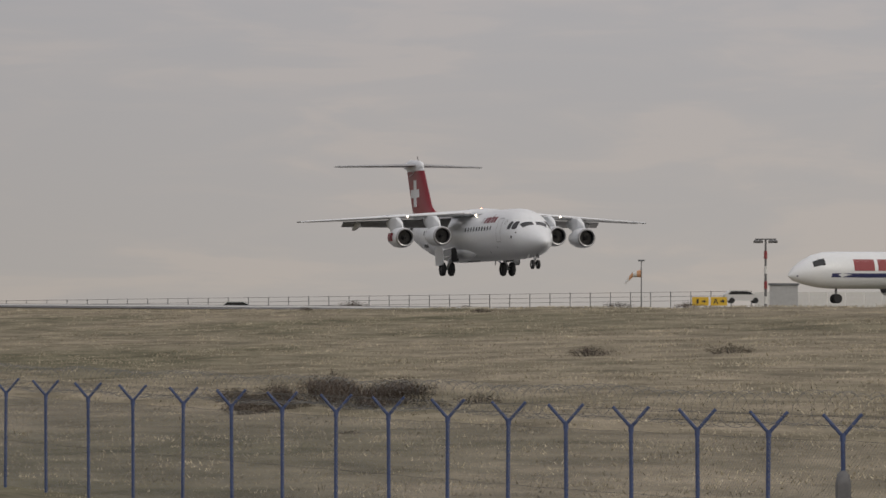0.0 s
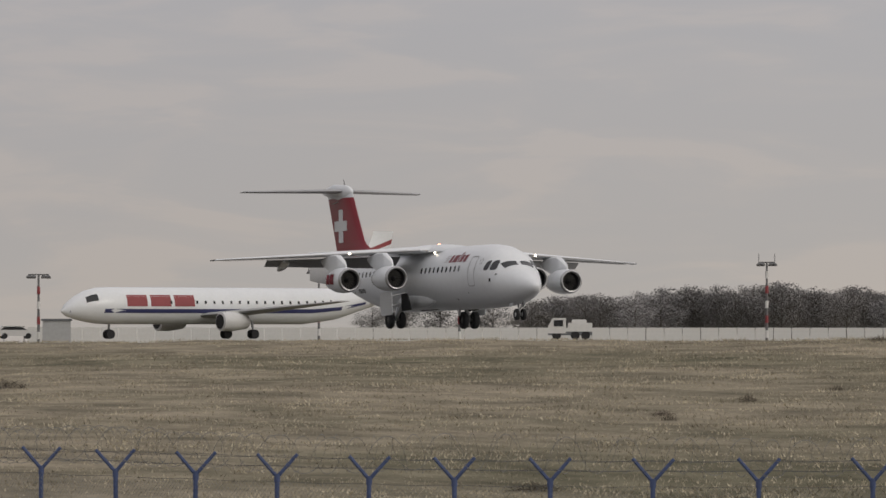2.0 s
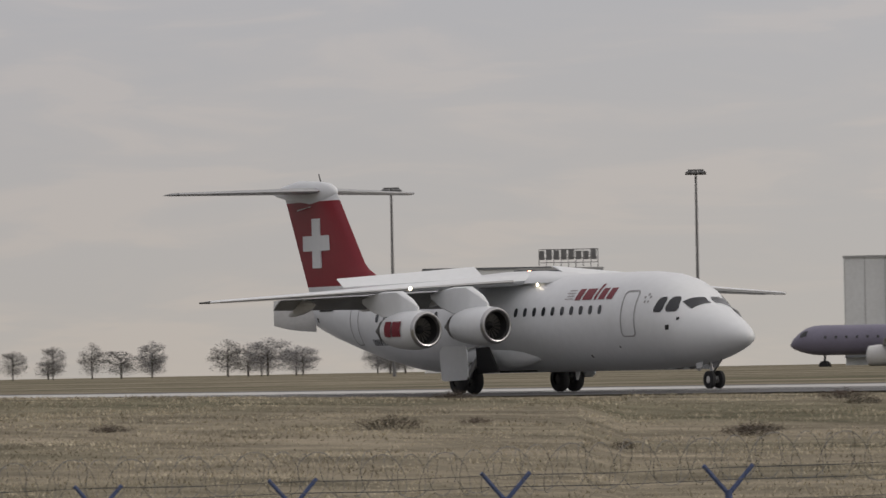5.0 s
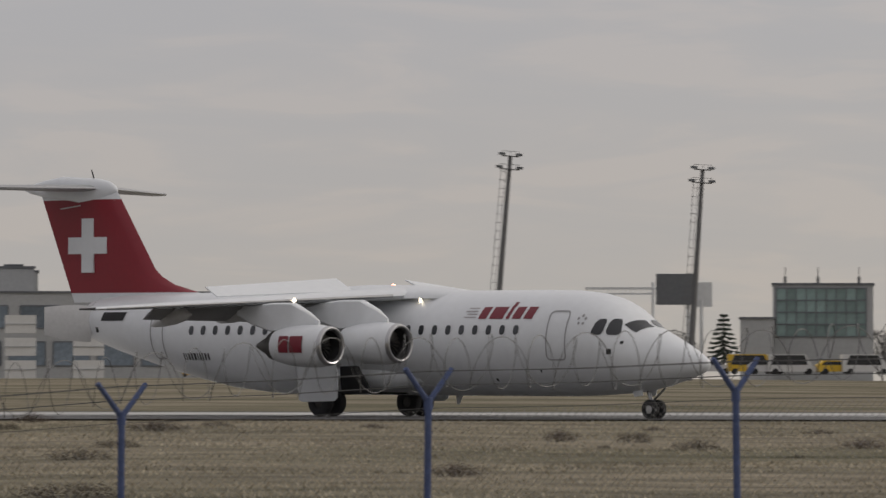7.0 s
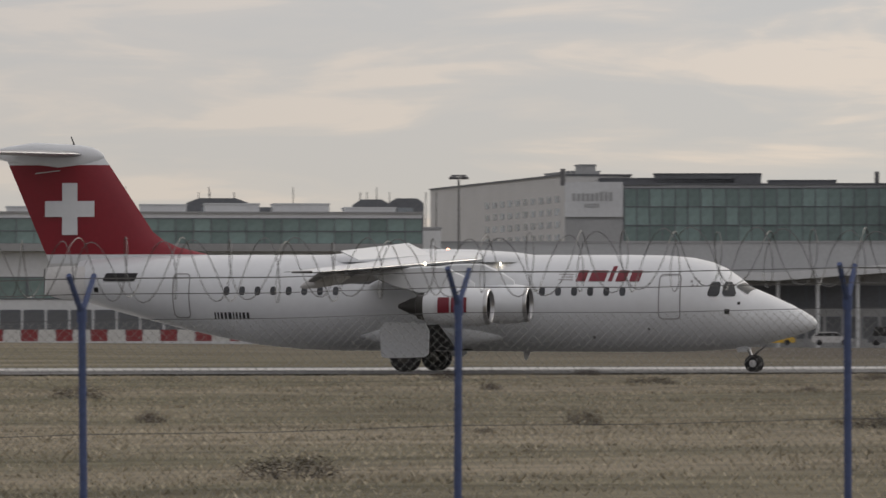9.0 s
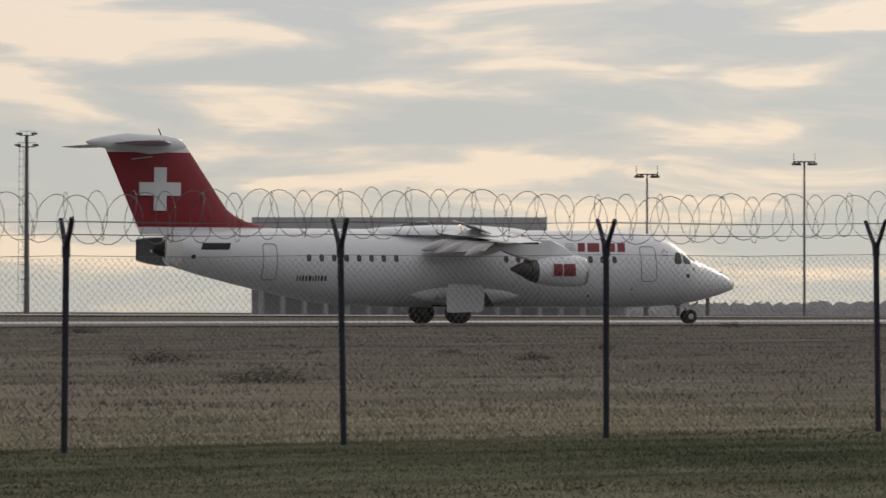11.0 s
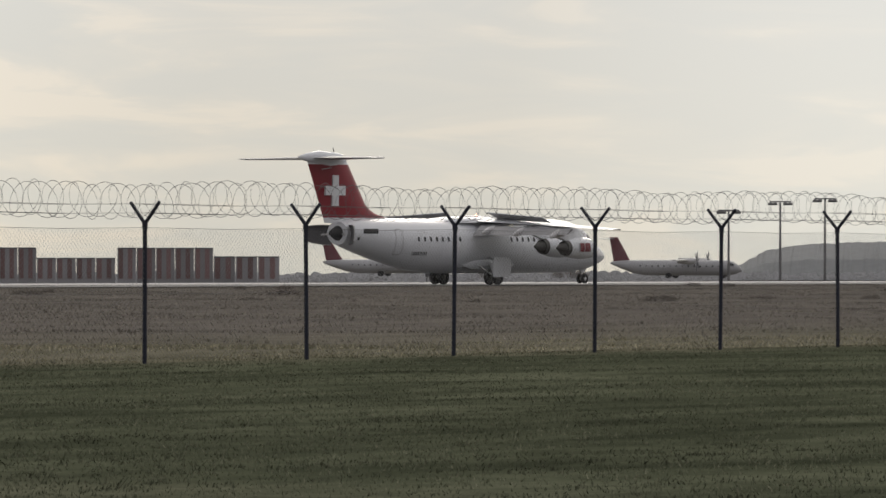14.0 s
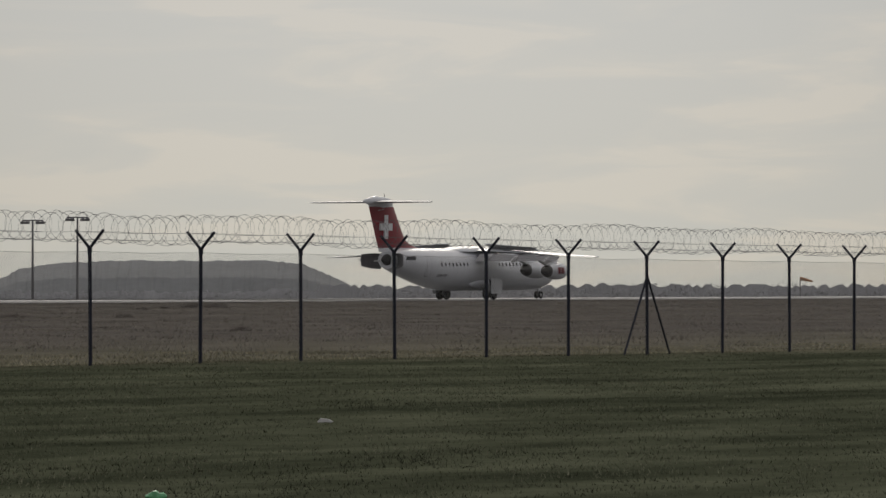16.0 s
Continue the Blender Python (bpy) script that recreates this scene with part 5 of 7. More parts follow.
    for i in range(n):
        a0 = -68.259 + (-56.466 - -68.259) * i / n
        a1 = -68.259 + (-56.466 - -68.259) * (i + 1) / n
        p, q = polar(a0, 690), polar(a1, 690)
        d = (q - p)
        m = Matrix.Translation((p.x, p.y, -1.86)) @ Matrix.Rotation(math.atan2(d.y, d.x), 4, "Z")
        panel = part("panel", Geo().box(0.04, d.length - 0.04, 0, 0.25, -1, 1.79), WHITEWALL, wall)
        panel.matrix_basis = m
    shed = block("shed", -67.962, 660, -1.45, 3.30, 2.18, WALLGREY, "low grey concrete shed by the apron", 8)
    parked(-66.212, 610, -1.28, 180 + 34, 43.0, "white parked twin-jet with red logo shapes and striped tail", stripe=NAVY, logo=(REDPAINT, (0.335, 0.275), (0.265, 0.205), (0.195, 0.135)), tail_bands=True, fin_h=6.3)
    truck(-62.762, 600, -1.38, 4.68, 2.34, "white snow-clearing truck on the far apron", WHITEWALL)
    rng = random.Random(8)
    for t_az, w, top in ((-64.423, 4.6, 60), (-64.079, 3.6, 36), (-63.546, 3.4, 34), (-63.793, 2.4, 22), (-64.766, 4.0, 30)):
        tree(t_az, 800, -1.5, top * 0.08 + 2.2, w + 2.2, kind=rng.randrange(4))
    a0, a1 = -63.191, -57.979
    for i in range(105):
        f = i / 104
        h = float(np.interp(f, [0, 0.1, 0.35, 0.5, 0.62, 0.85, 1], [5.2, 6.0, 7.2, 7.6, 7.0, 6.2, 5.0]))
        tree(a0 + (a1 - a0) * f + rng.uniform(-0.04, 0.04), 830 + rng.uniform(-15, 40), -1.6, h * rng.uniform(0.85, 1.15), rng.uniform(5.5, 8.5), kind=rng.randrange(4))
    for i in range(14):
        tree(-57.893 + i * 0.16, 830 + rng.uniform(0, 60), -1.6, rng.uniform(2.6, 5.6), rng.uniform(3, 5), kind=rng.randrange(4))
    for i in range(34):
        tree(-55.582 + rng.random() * 10.9, 760 + rng.uniform(0, 60), -1.6, rng.uniform(2.4, 5.4), rng.uniform(4, 7.5), kind=rng.randrange(4))
    for x, w, h in ((1515, 4.2, 5.0), (1550, 4.2, 4.6), (1600, 4, 5)):
        tree(-60.59 + (x - 784) * 0.00573, 560, -1.3, h * 0.8, w, "leafless roadside bush beyond the runway", kind=rng.randrange(4))
    gantry = thing("gantry", "low grey steel gate frame beyond the noise wall", "gate", at=spot(-57.178, 640, 0.16))
    part("beam", Geo().box(-5.12, 5.12, -0.1, 0.1, 1.54, 1.73), STEELGREY, gantry)
    for x in (-1, -0.3, 0.4, 1):
        part("post", Geo().tube((x * 4.99, 0, -1.5), (x * 4.99, 0, 1.66), 0.09, sides=6), STEELGREY, gantry)
    booth = block("booth", -57.590, 660, 0.10, 1.58, 0.92, PALEGLASS, "small blue-grey gate booth beyond the wall", 4)
    for x in (1175, 1408):
        m = thing("apron_marker", "orange and white marker box on the far grass", "marker", group="markers on the far grass", at=spot(-60.59 + (x - 784) * 0.00573, 560, -1.01))
        part("box", Geo().box(-0.65, 0.65, -0.3, 0.3, 0, 0.7), ORANGE, m)
        part("band", Geo().box(-0.67, 0.67, -0.32, 0.32, 0.25, 0.45), WHITEWALL, m)
    shrub(-59.770, 215, -0.99, 0.5, 0.55, 1, "dark clump of dead weeds on the field")
    bank = random.Random(17)
    for i in range(34):
        f = bank.random()
        az, r = -73.55 + 2.0 * f + bank.uniform(-0.05, 0.05), 175 + bank.uniform(-7, 7)
        k = math.sin(math.pi * min(1, max(0.08, f))) ** 0.7
        shrub(az, r, ground_z(az, r) - 0.05, (0.30 + 0.75 * k) * bank.uniform(0.6, 1.2), bank.uniform(0.9, 2.0), i % 3, "dense dark brown bramble scrub beyond the fence")

    az = -67.363
    fr, fz = fence_at(az)
    jb = thing("junction_box", "grey rounded cable box fixed to a fence post", "cable box", at=spot(az, fr - 0.12, fz))
    part("case", Geo().loft([[Vector((x * k, y * k, zz)) for x, y in ((-0.12, -0.06), (-0.08, -0.1), (0.08, -0.1), (0.12, -0.06), (0.12, 0.06), (-0.12, 0.06))] for zz, k in ((0.9, 1), (1.45, 1), (1.6, 0.8), (1.66, 0.4))]), STEELGREY, jb)
    part("conduit", Geo().tube((0, 0.02, -0.2), (0, 0.02, 0.95), 0.03, sides=6), STEELGREY, jb)


west()


# ---------------------------------------------------------------- north: hangars, offices, terminal
def hangars():
    # glazed building with a steel sign frame on its roof
    b = block("sign_building", -45.007, 600, -1.23, 16.80, 5.10, CLADDING, "pale grey low hall with a glazed upper storey", 16)
    g = block("glazed_storey", -44.635, 600, 3.81, 8.88, 5.52, BLUEGLASS, "glazed storey with white frames above a pale hall", 8, roof=PALEROOF)
    w, h = 8.88, 5.52
    curtain(g, -w / 2, w / 2, 0.1, h - 0.1, 8, 6, PALEGLASS)
    part("dark_bay", Geo().box(-w / 2 - 0.5, -w / 2 + 0.4, -0.3, 4, 0, h), DARKROOF, g)
    sg = thing("roof_sign", "steel frame with sign bars on the glazed roof", "sign", at=spot(-44.551, 600, 9.38))
    fr = Geo()
    for i in range(9):
        x = -3.1 + i * 0.78
        fr.tube((x, 0, 0), (x, 0, 2.1), 0.05, sides=4).tube((x, 1.6, 0), (x, 0, 1.5), 0.04, sides=4)
    for zz in (0.7, 1.2, 2.1):
        fr.tube((-3.1, 0, zz), (3.2, 0, zz), 0.05, sides=4)
    part("frame", fr, STEELGREY, sg)
    bars(sg, -3.1, 3.2, 1.0, 2.2, 8, STEELGREY, -0.1, 3)
    b = block("office_block", -45.378, 640, 0.52, 14.40, 9.60, CLADDING, "pale office block with dark ribbon windows", 14)
    window_grid(b, -3.84, 7.17, 5.44, 8.64, 5, 2, BLUEGLASS)
    block("low_shed", -43.843, 560, -1.27, 14.62, 2.24, DARKROOF, "long low dark shed behind the far apron", 10)
    for i in range(4):
        tree(-44.05 + i * 0.21, 640, 0.0, 4.2 + 1.6 * (i in (1, 2)), 4.5, kind=i)
    for k, (x, m) in enumerate(((150, CARWHITE), (280, CARWHITE), (250, DARKROOF), (210, CARWHITE))):
        car(-40.565 + (x - 784) * 0.00573, 545, -1.35, 4 * k, m, "pale van parked before the sheds" if k % 2 else "car parked before the low sheds", k % 2 == 0)
    # the long hangar with four glazed gables
    az, r, z, w, h = -37.630, 650, -0.64, 93.92, 11.51
    hang = block("hangar", az, r, z, w, h, CLADDING, "long pale grey cargo hangar with glazed roof gables", 40, roof=PALEROOF)
    for i in range(40):
        x = -w / 2 + w * i / 40
        part("seam", Geo().box(x - 0.05, x + 0.05, -0.05, 0.0, 0, h), WALLGREY, hang)
    part("base_band", Geo().box(-w / 2, w / 2, -1.2, 0, 0, h * 0.12), DARKROOF, hang)
    for dx in (-40.875, -39.614, -38.384, -37.069, -35.758):
        x = r * math.tan(radians(dx - az))
        gb = part("gable", Geo().prism([(x - 2.1, h - 0.2), (x - 2.1, h + 0.8), (x - 0.3, h + 2.0), (x + 1.2, h + 2.0), (x + 2.6, h + 0.7), (x + 2.6, h - 0.2)], -0.7, 9), MULLION, hang, "dark glazed roof gable")
        part("gable_front", Geo().prism([(x - 2.3, h + 0.9), (x - 2.3, h - 3.2), (x - 1.0, h - 4.6), (x + 0.3, h - 3.2), (x + 0.3, h + 0.9), (x - 0.9, h + 1.9)], -1.2, -0.7), DARKROOF, hang, "dark glazed hexagonal bay")
        ribs = Geo()
        for k in range(5):
            ribs.box(x - 2.3, x + 0.3, -1.28, -1.2, h - 3.2 + k * 1.0, h - 3.1 + k * 1.0)
        ribs.box(x - 1.05, x - 0.95, -1.28, -1.2, h - 4.4, h + 1.7)
        part("rib_frame", ribs, CLADDING, hang, smooth=0)
    sx = r * math.tan(radians(-36.385 - az))
    sb = part("sign_board", Geo().box(sx - 2.6, sx + 2.9, -0.35, -0.1, h - 2.9, h + 0.1).box(sx - 3.7, sx - 2.8, -0.35, -0.1, h - 2.8, h - 0.2), NAVY, hang, "dark blue sign board")
    for i in range(6):
        part("sign_bar", Geo().box(sx - 2.0 + i * 0.68, sx - 1.55 + i * 0.68, -0.42, -0.36, h - 2.0, h - 0.9 + 0.3 * (i in (0, 2))), OFFWHITE, hang)
    az2, r2, z2, w2, h2 = -35.987, 610, -0.78, 61.61, 4.27
    lo = block("loading_hall", az2, r2, z2, w2, h2, DARKROOF, "low dark loading hall with dark roof and doors", 20)
    part("canopy", Geo().prism([(-w2 / 2, h2 - 0.1), (w2 / 2, h2 - 0.1), (w2 / 2, h2 + 0.5), (-w2 / 2, h2 + 0.5)], -2.5, 6), DARKROOF, lo)
    window_grid(lo, -w2 / 2, w2 / 2, 0.2, h2 - 0.6, 14, 1, DARKROOF, 0.3, 0.1, name="loading_door")
    for i in range(7):
        car(-37.555 + i * 0.8 - 1.2, 585, -1.4, 0, WALLGREY if i % 2 else CARWHITE, "pale car parked at the loading hall")
    cross_mast(-43.244, 500, -1.11, 17.50, "tall grey apron floodlight mast", 0.7, False)
    cross_mast(-40.145, 520, -1.58, 19.45, "tall grey apron floodlight mast", 0.9, False)
    cross_mast(-36.655, 480, -1.72, 19.10, "tall grey apron floodlight mast", 0.9, False)
    cross_mast(-46.335, 500, -1.05, 16.35, "tall grey apron floodlight mast", 0.7, False)
    parked(-41.08, 560, -1.82, 180 - 20, 26, "dark-winged parked jet with purple-blue underside", tail=NAVY, fin_h=3.5, rad=1.5, body=PURPLE)
    # dark glass offices
    az, r, z, w, h = -31.835, 620, -0.65, 55.99, 13.33
    g = block("glass_offices", az, r, z, w, h, BLUEGLASS, "long dark blue glass office building", 24)
    curtain(g, -w / 2, w / 2, 0.6, h, 46, 9, BLUEGLASS)
    rng = random.Random(5)
    for i in range(44):
        x, zz = rng.uniform(-w / 2 + 1, w / 2 - 1), rng.choice((0.40, 0.66, 0.78, 0.78, 0.78))
        part("lit_blind", Geo().box(x - 0.28, x + 0.28, -0.24, -0.2, h * zz, h * zz + 1.2), WHITEWALL, g, "white window blind")
    # pale panes paint the reflected sky, ragged below like mirrored treetops
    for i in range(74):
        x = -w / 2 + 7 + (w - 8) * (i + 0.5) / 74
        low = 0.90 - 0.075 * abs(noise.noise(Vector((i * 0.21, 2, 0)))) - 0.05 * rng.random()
        part("sky_pane", Geo().box(x - 0.29, x + 0.29, -0.27, -0.2, h * low, h * 0.965), SKYREFLECT, g)
    roof_units(g, [(25.73, 16.74, 8, 2.6), (25.73, 4.96, 6, 3.6), (-0.93 - 8, 3.72, 5, 1.12)], h, WALLGREY)
    low = thing("picket_fence", "low pale fence before the glass offices", "fence")
    for i in range(46):
        p = polar(-31.48 + i * 0.055, 560, -0.58)
        part("picket", Geo().tube(tuple(p), tuple(p + Vector((0, 0, 1.4))), 0.04, sides=4), WHITEWALL, low)
    cross_mast(-31.550, 500, -0.54, 18.15, "tall grey apron floodlight mast", 1.1, True)
    # grey concrete offices with roof plant
    az, r, z, w, h = -26.588, 640, 0.92, 28.22, 11.52
    c = block("concrete_offices", az, r, z, w, h, WALLGREY, "grey concrete office block with roof plant", 22)
    roof_units(c, [(w * 0.27, 3.2, 4, 0.9), (w * 0.42, 2.0, 4, 0.5), (0.1 * w, 1.2, 3, 0.8)], h, DARKROOF)
    az, r, z, w, h = -24.726, 630, 0.60, 30.37, 8.88
    c = block("office_wing", az, r, z, w, h, WALLGREY, "grey two-storey office wing with wide windows", 18)
    window_grid(c, -w / 2 + 0.5, w / 2 - 0.5, h * 0.55, h * 0.85, 5, 1, BLUEGLASS, 0.25, 0.1)
    window_grid(c, -w / 2 + 0.5, w / 2 - 0.5, h * 0.08, h * 0.4, 6, 1, BLUEGLASS, 0.2, 0.1)
    for x in (1192, 1312):
        az = -27.8 + (x - 784) * 0.00573
        k = thing("container_stack", "white louvred container stack before the offices", "container", group="white container stack", at=spot(az, 600, ground_z(az, 600)))
        for zz in (0.0, 2.4, 4.8):
            part("container", Geo().box(-1.65, 1.65, 0, 2.4, zz, zz + 1.9), WHITEWALL, k)
            part("rail", Geo().box(-1.7, 1.7, -0.1, 0, zz + 0.9, zz + 1.0), WALLGREY, k)
    truck(-28.350, 560, -0.11, 8.06, 3.02, "white flatbed truck parked by the offices", WHITEWALL, 180)
    car(-29.202, 570, -0.20, 4, CARWHITE, "white car by the grey offices")
    y = thing("yellow_vehicle", "small yellow service vehicle on the apron", "vehicle", at=spot(-23.750, 560, 0.14))
    part("body", Geo().prism([(-0.8, 0.2), (0.8, 0.2), (0.75, 0.6), (-0.7, 0.6)], -0.5, 0.5), YELLOW, y)
    for x in (-0.5, 0.5):
        part("wheel", Geo().revolve([(-0.52, 0.2), (0.52, 0.2)], (x, 0, 0.2), "y", 10, True), TYRE, y)
    cross_mast(-26.293, 520, 0.49, 18.25, "tall grey apron floodlight mast", 1.3, True)
    cross_mast(-26.116, 600, 0.57, 23.88, "slim tall grey floodlight mast", 0.5, False)
    s = thing("marker_board", "yellow marker board on the far grass", "sign", at=spot(-34.149, 480, -0.62))
    part("board", Geo().box(-0.6, 0.6, 0, 0.2, 0.1, 0.9), YELLOW, s)
    part("leg_frame", Geo().box(-0.4, -0.3, 0, 0.1, -0.4, 0.1).box(0.3, 0.4, 0, 0.1, -0.4, 0.1), STEELGREY, s)


def terminal():
    ladder_mast(-20.68, 560, 0.90, 21.28, 4.6)
    ladder_mast(-18.685, 560, 0.94, 19.88, 3.6)
    sc = thing("display_screen", "dark display board on a steel frame", "screen", at=spot(-18.816, 600, 7.90))
    part("panel", Geo().box(-2.22, 1.8, 0, 0.4, 0, 3.3), DARKROOF, sc, "dark board")
    part("frame", Geo().box(1.8, 3.72, 0.5, 0.8, -0.2, 2.4).tube((1.2, 0.6, -9.5), (1.2, 0.6, 0.5), 0.2, sides=8).tube((2.6, 0.6, -9.5), (2.6, 0.6, 0.5), 0.2, sides=8), CLADDING, sc)
    fir(-18.346, 600, 1.91, 5.28, 4.5)
    b = block("terminal_wing", -17.339, 640, 1.74, 11.33, 8.96, WALLGREY, "grey office wing with green glass and roof aerials", 18)
    w, h = 11.33, 8.96
    curtain(b, -w / 2 + 0.4, w / 2 - 0.8, h * 0.35, h * 0.96, 9, 4, GREENGLASS)
    for x in (-w * 0.38, -w * 0.05, w * 0.36):
        part("aerial", Geo().tube((x, 4, h), (x, 4, h + 2.1), 0.05, sides=5).tube((x, 4, h), (x, 4, h + 1.0), 0.18, sides=6), STEELGREY, b)
    block("annex", -18.004, 630, 1.70, 3.78, 5.04, WALLGREY, "low grey annex beside the wing", 10)
    rng = random.Random(12)
    for x in (1190, 1215, 1560, 1590, 1625, 1660, 1700, 1740):
        tree(-21.188 + (x - 784) * 0.00573, 650, 0.2, rng.uniform(4.5, 7), rng.uniform(3, 5), kind=rng.randrange(4))
    cr = thing("loading_crane", "horizontal pale crane jib above the apron", "crane", at=spot(-19.376, 650, 2.05))
    part("jib", Geo().box(-4.2, 4.0, -0.1, 0.1, 8.26, 8.52).box(-4.2, 4.0, -0.1, 0.1, 7.67, 7.87), CLADDING, cr)
    part("tower", Geo().tube((3.6, 0, -1), (3.6, 0, 9.1), 0.18, sides=6), CLADDING, cr)
    for i in range(14):
        x = -4.2 + i * 0.6
        part("lattice_bar", Geo().tube((x, 0, 7.8), (x + 0.3, 0, 8.32), 0.05, sides=4), CLADDING, cr)
    for i, x in enumerate((1262, 1330, 1357, 1400, 1480, 1530)):
        car(-21.188 + (x - 784) * 0.00573, 590, 0.53, 3 * i, (CARWHITE, YELLOW, CARWHITE)[i % 3], "white van beside the terminal road" if i % 2 else "small car beside the terminal road", i % 2 == 1)
    block("grey_hall", -25.965, 650, 1.26, 15.34, 10.92, WALLGREY, "grey windowless hall behind the apron", 14)
    block("brown_hall", -13.443, 680, -0.54, 7.21, 12.51, WALLGREY, "dull brown-grey hall behind the apron", 16)
    block("brown_hall", -12.352, 670, -0.48, 19.09, 11.66, DARKROOF, "dark low hall behind the apron", 16)
    cross_mast(-12.551, 600, -0.44, 18.60, "grey floodlight mast with round head", 0.9, False)
    for i in range(16):
        tree(-15.305 + i * 0.21, 700, -0.3, rng.uniform(4.5, 8.0), rng.uniform(3, 5), kind=rng.randrange(4))
    ladder_mast(-11.60, 560, -0.37, 24.92, 3.0)
    parked(-10.767, 600, -0.7, 16, 26, "white parked jet with red striped tail under the pier", logo=(REDPAINT, (0.22, 0.15), (0.13, 0.06)), tail_bands=True, fin_h=5.7, rad=1.5)
    # glazed pier with curved metal roof
    az, r, z, w, h = -7.163, 640, -2.69, 92.48, 12.16
    t = thing("terminal_pier", "curved metal-roofed terminal pier with green glass", "terminal", at=spot(az, r, z))
    part("wall", Geo().box(-w / 2, w / 2, 2, 30, -2.5, h), WALLGREY, t, "grey rear wall")
    part("deck", Geo().box(-w / 2 - 1, w / 2, -1, 2, h * 0.48, h * 0.60), CLADDING, t, "pale floor slab")
    window_grid(t, -w / 2, w / 2, h * 0.60, h * 0.96, 40, 1, GREENGLASS, 0.04, 0.0, -1.5, "glass_panel", False)
    for i in range(26):
        x = -w / 2 + w * i / 25
        part("column", Geo().tube((x, -0.5, -2), (x, -0.5, h * 0.5), 0.28, sides=8), WALLGREY, t)
    # lower roof: long convex shell, then the big double-curved roof above it
    def shell(x0, x1, z0, rise, y0, y1, mat, nm, lab, n=24, tail=0.0, skew=0.35):
        g = Geo()
        rows = []
        for i in range(n + 1):
            f = i / n
            x = x0 + (x1 - x0) * f
            top = z0 + rise * (math.sin(math.pi * min(1, f / (2 * skew))) if f < skew else 1 - (1 - tail) * ((f - skew) / (1 - skew)) ** 1.5)
            rows.append([Vector((x, y0, z0 - 0.5)), Vector((x, y0, z0 + (top - z0) * 0.25)), Vector((x, y0 + (y1 - y0) * 0.12, z0 + (top - z0) * 0.7)), Vector((x, (y0 + y1) / 2, top)), Vector((x, y1, z0)), Vector((x, y1, z0 - 0.5))])
        part(nm, g.loft(rows), mat, t, lab, smooth=50)
        for i in range(0, n + 1, 2):
            part("roof_seam", Geo().tube(rows[i][1] + Vector((0, -0.04, 0)), rows[i][2] + Vector((0, -0.04, 0.02)), 0.07, sides=4, cap=False), WALLGREY, t)
    shell(-w / 2 - 1.5, w / 2, h, 2.5, -2.0, 14, PALEROOF, "lower_roof", "pale metal roof edge", 48, 0.6, 0.12)
    def swept(nm, lab, top, low, y0, y1):
        """A long roof shell whose crest and eaves follow (azimuth, height) profiles."""
        a = [q[0] for q in top]
        n = 60
        rows = []
        for i in range(n + 1):
            az_i = a[0] + (a[-1] - a[0]) * (i / n) ** 1.4
            x = r * math.tan(radians(az_i - az))
            zt = float(np.interp(az_i, a, [q[1] for q in top])) - z
            zl = min(float(np.interp(az_i, [q[0] for q in low], [q[1] for q in low])) - z, zt - 0.15)
            rows.append([Vector((x, y0, zl - 0.35)), Vector((x, y0, zl)), Vector((x, y0 + (y1 - y0) * 0.14, zl + (zt - zl) * 0.52)), Vector((x, y0 + (y1 - y0) * 0.34, zl + (zt - zl) * 0.88)), Vector((x, (y0 + y1) / 2, zt)), Vector((x, y1, zl)), Vector((x, y1, zl - 0.5))])
        part(nm, Geo().loft(rows), PALEROOF, t, lab, smooth=50)
        for i in range(0, n + 1, 3):
            for k in (1, 2, 3):
                part("roof_seam", Geo().tube(rows[i][k] + Vector((0, -0.04, 0.02)), rows[i][k + 1] + Vector((0, -0.04, 0.02)), 0.05, sides=4, cap=False), WALLGREY, t)
        part("eaves", Geo().loft([[q[0] + Vector((0, -0.3, -0.25)), q[0] + Vector((0, -0.3, 0.2)), q[1] + Vector((0, 0.1, 0)), q[0] + Vector((0, 0.6, -0.25))] for q in rows]), WALLGREY, t, "grey eaves edge")

    swept("main_roof", "great curved pale metal roof", [(-10.475, 15.02), (-10.19, 16.58), (-9.732, 17.88), (-8.13, 18.01), (-6.411, 15.54)], [(-10.475, 14.44), (-6.411, 13.92)], 10, 30)
    swept("front_roof", "long sweeping pale metal roof", [(-9.132, 13.98), (-8.817, 16.32), (-8.13, 17.88), (-7.099, 16.32), (-5.266, 15.28), (-2.593, 13.07), (-0.235, 9.85)], [(-9.132, 13.49), (-7.099, 11.55), (-5.266, 10.13), (-2.593, 7.04), (-0.235, 8.49)], 5, 26)
    x0, x1 = r * math.tan(radians(-10.458 - az)), r * math.tan(radians(-8.405 - az))
    curt = thing("pier_glazing", "grey glazed band under the curved roof", "glazing", at=spot(az, r + 4, z))
    # added dark sheet, keeps the gaps between the panes from showing bright
    part("backing", Geo().box(x0, x1, 0.05, 0.4, 10.4 - z, 14.2 - z), DARKROOF, curt, "dark sheet added behind the pane gaps")
    window_grid(curt, x0, x1, 10.57 - z, 14.15 - z, 12, 4, WALLGREY, 0.04, 0.10, 0.2, "glass_panel", False)
    # blue advertising boards and service yard
    for a in (-4.122, -3.494, -2.809, -1.388):
        s = thing("advertising_board", "blue advertising board with pale bars", "sign", group="blue boards on the terminal", at=spot(a, 628, 2.45))
        part("board", Geo().box(-3.1, 3.1, 0, 0.3, 0, 3.4), BLUESIGN, s)
        for x in (-2.5, 2.5):
            part("leg", Geo().tube((x, 0.2, -4.5), (x, 0.2, 0.1), 0.12, sides=6), STEELGREY, s)
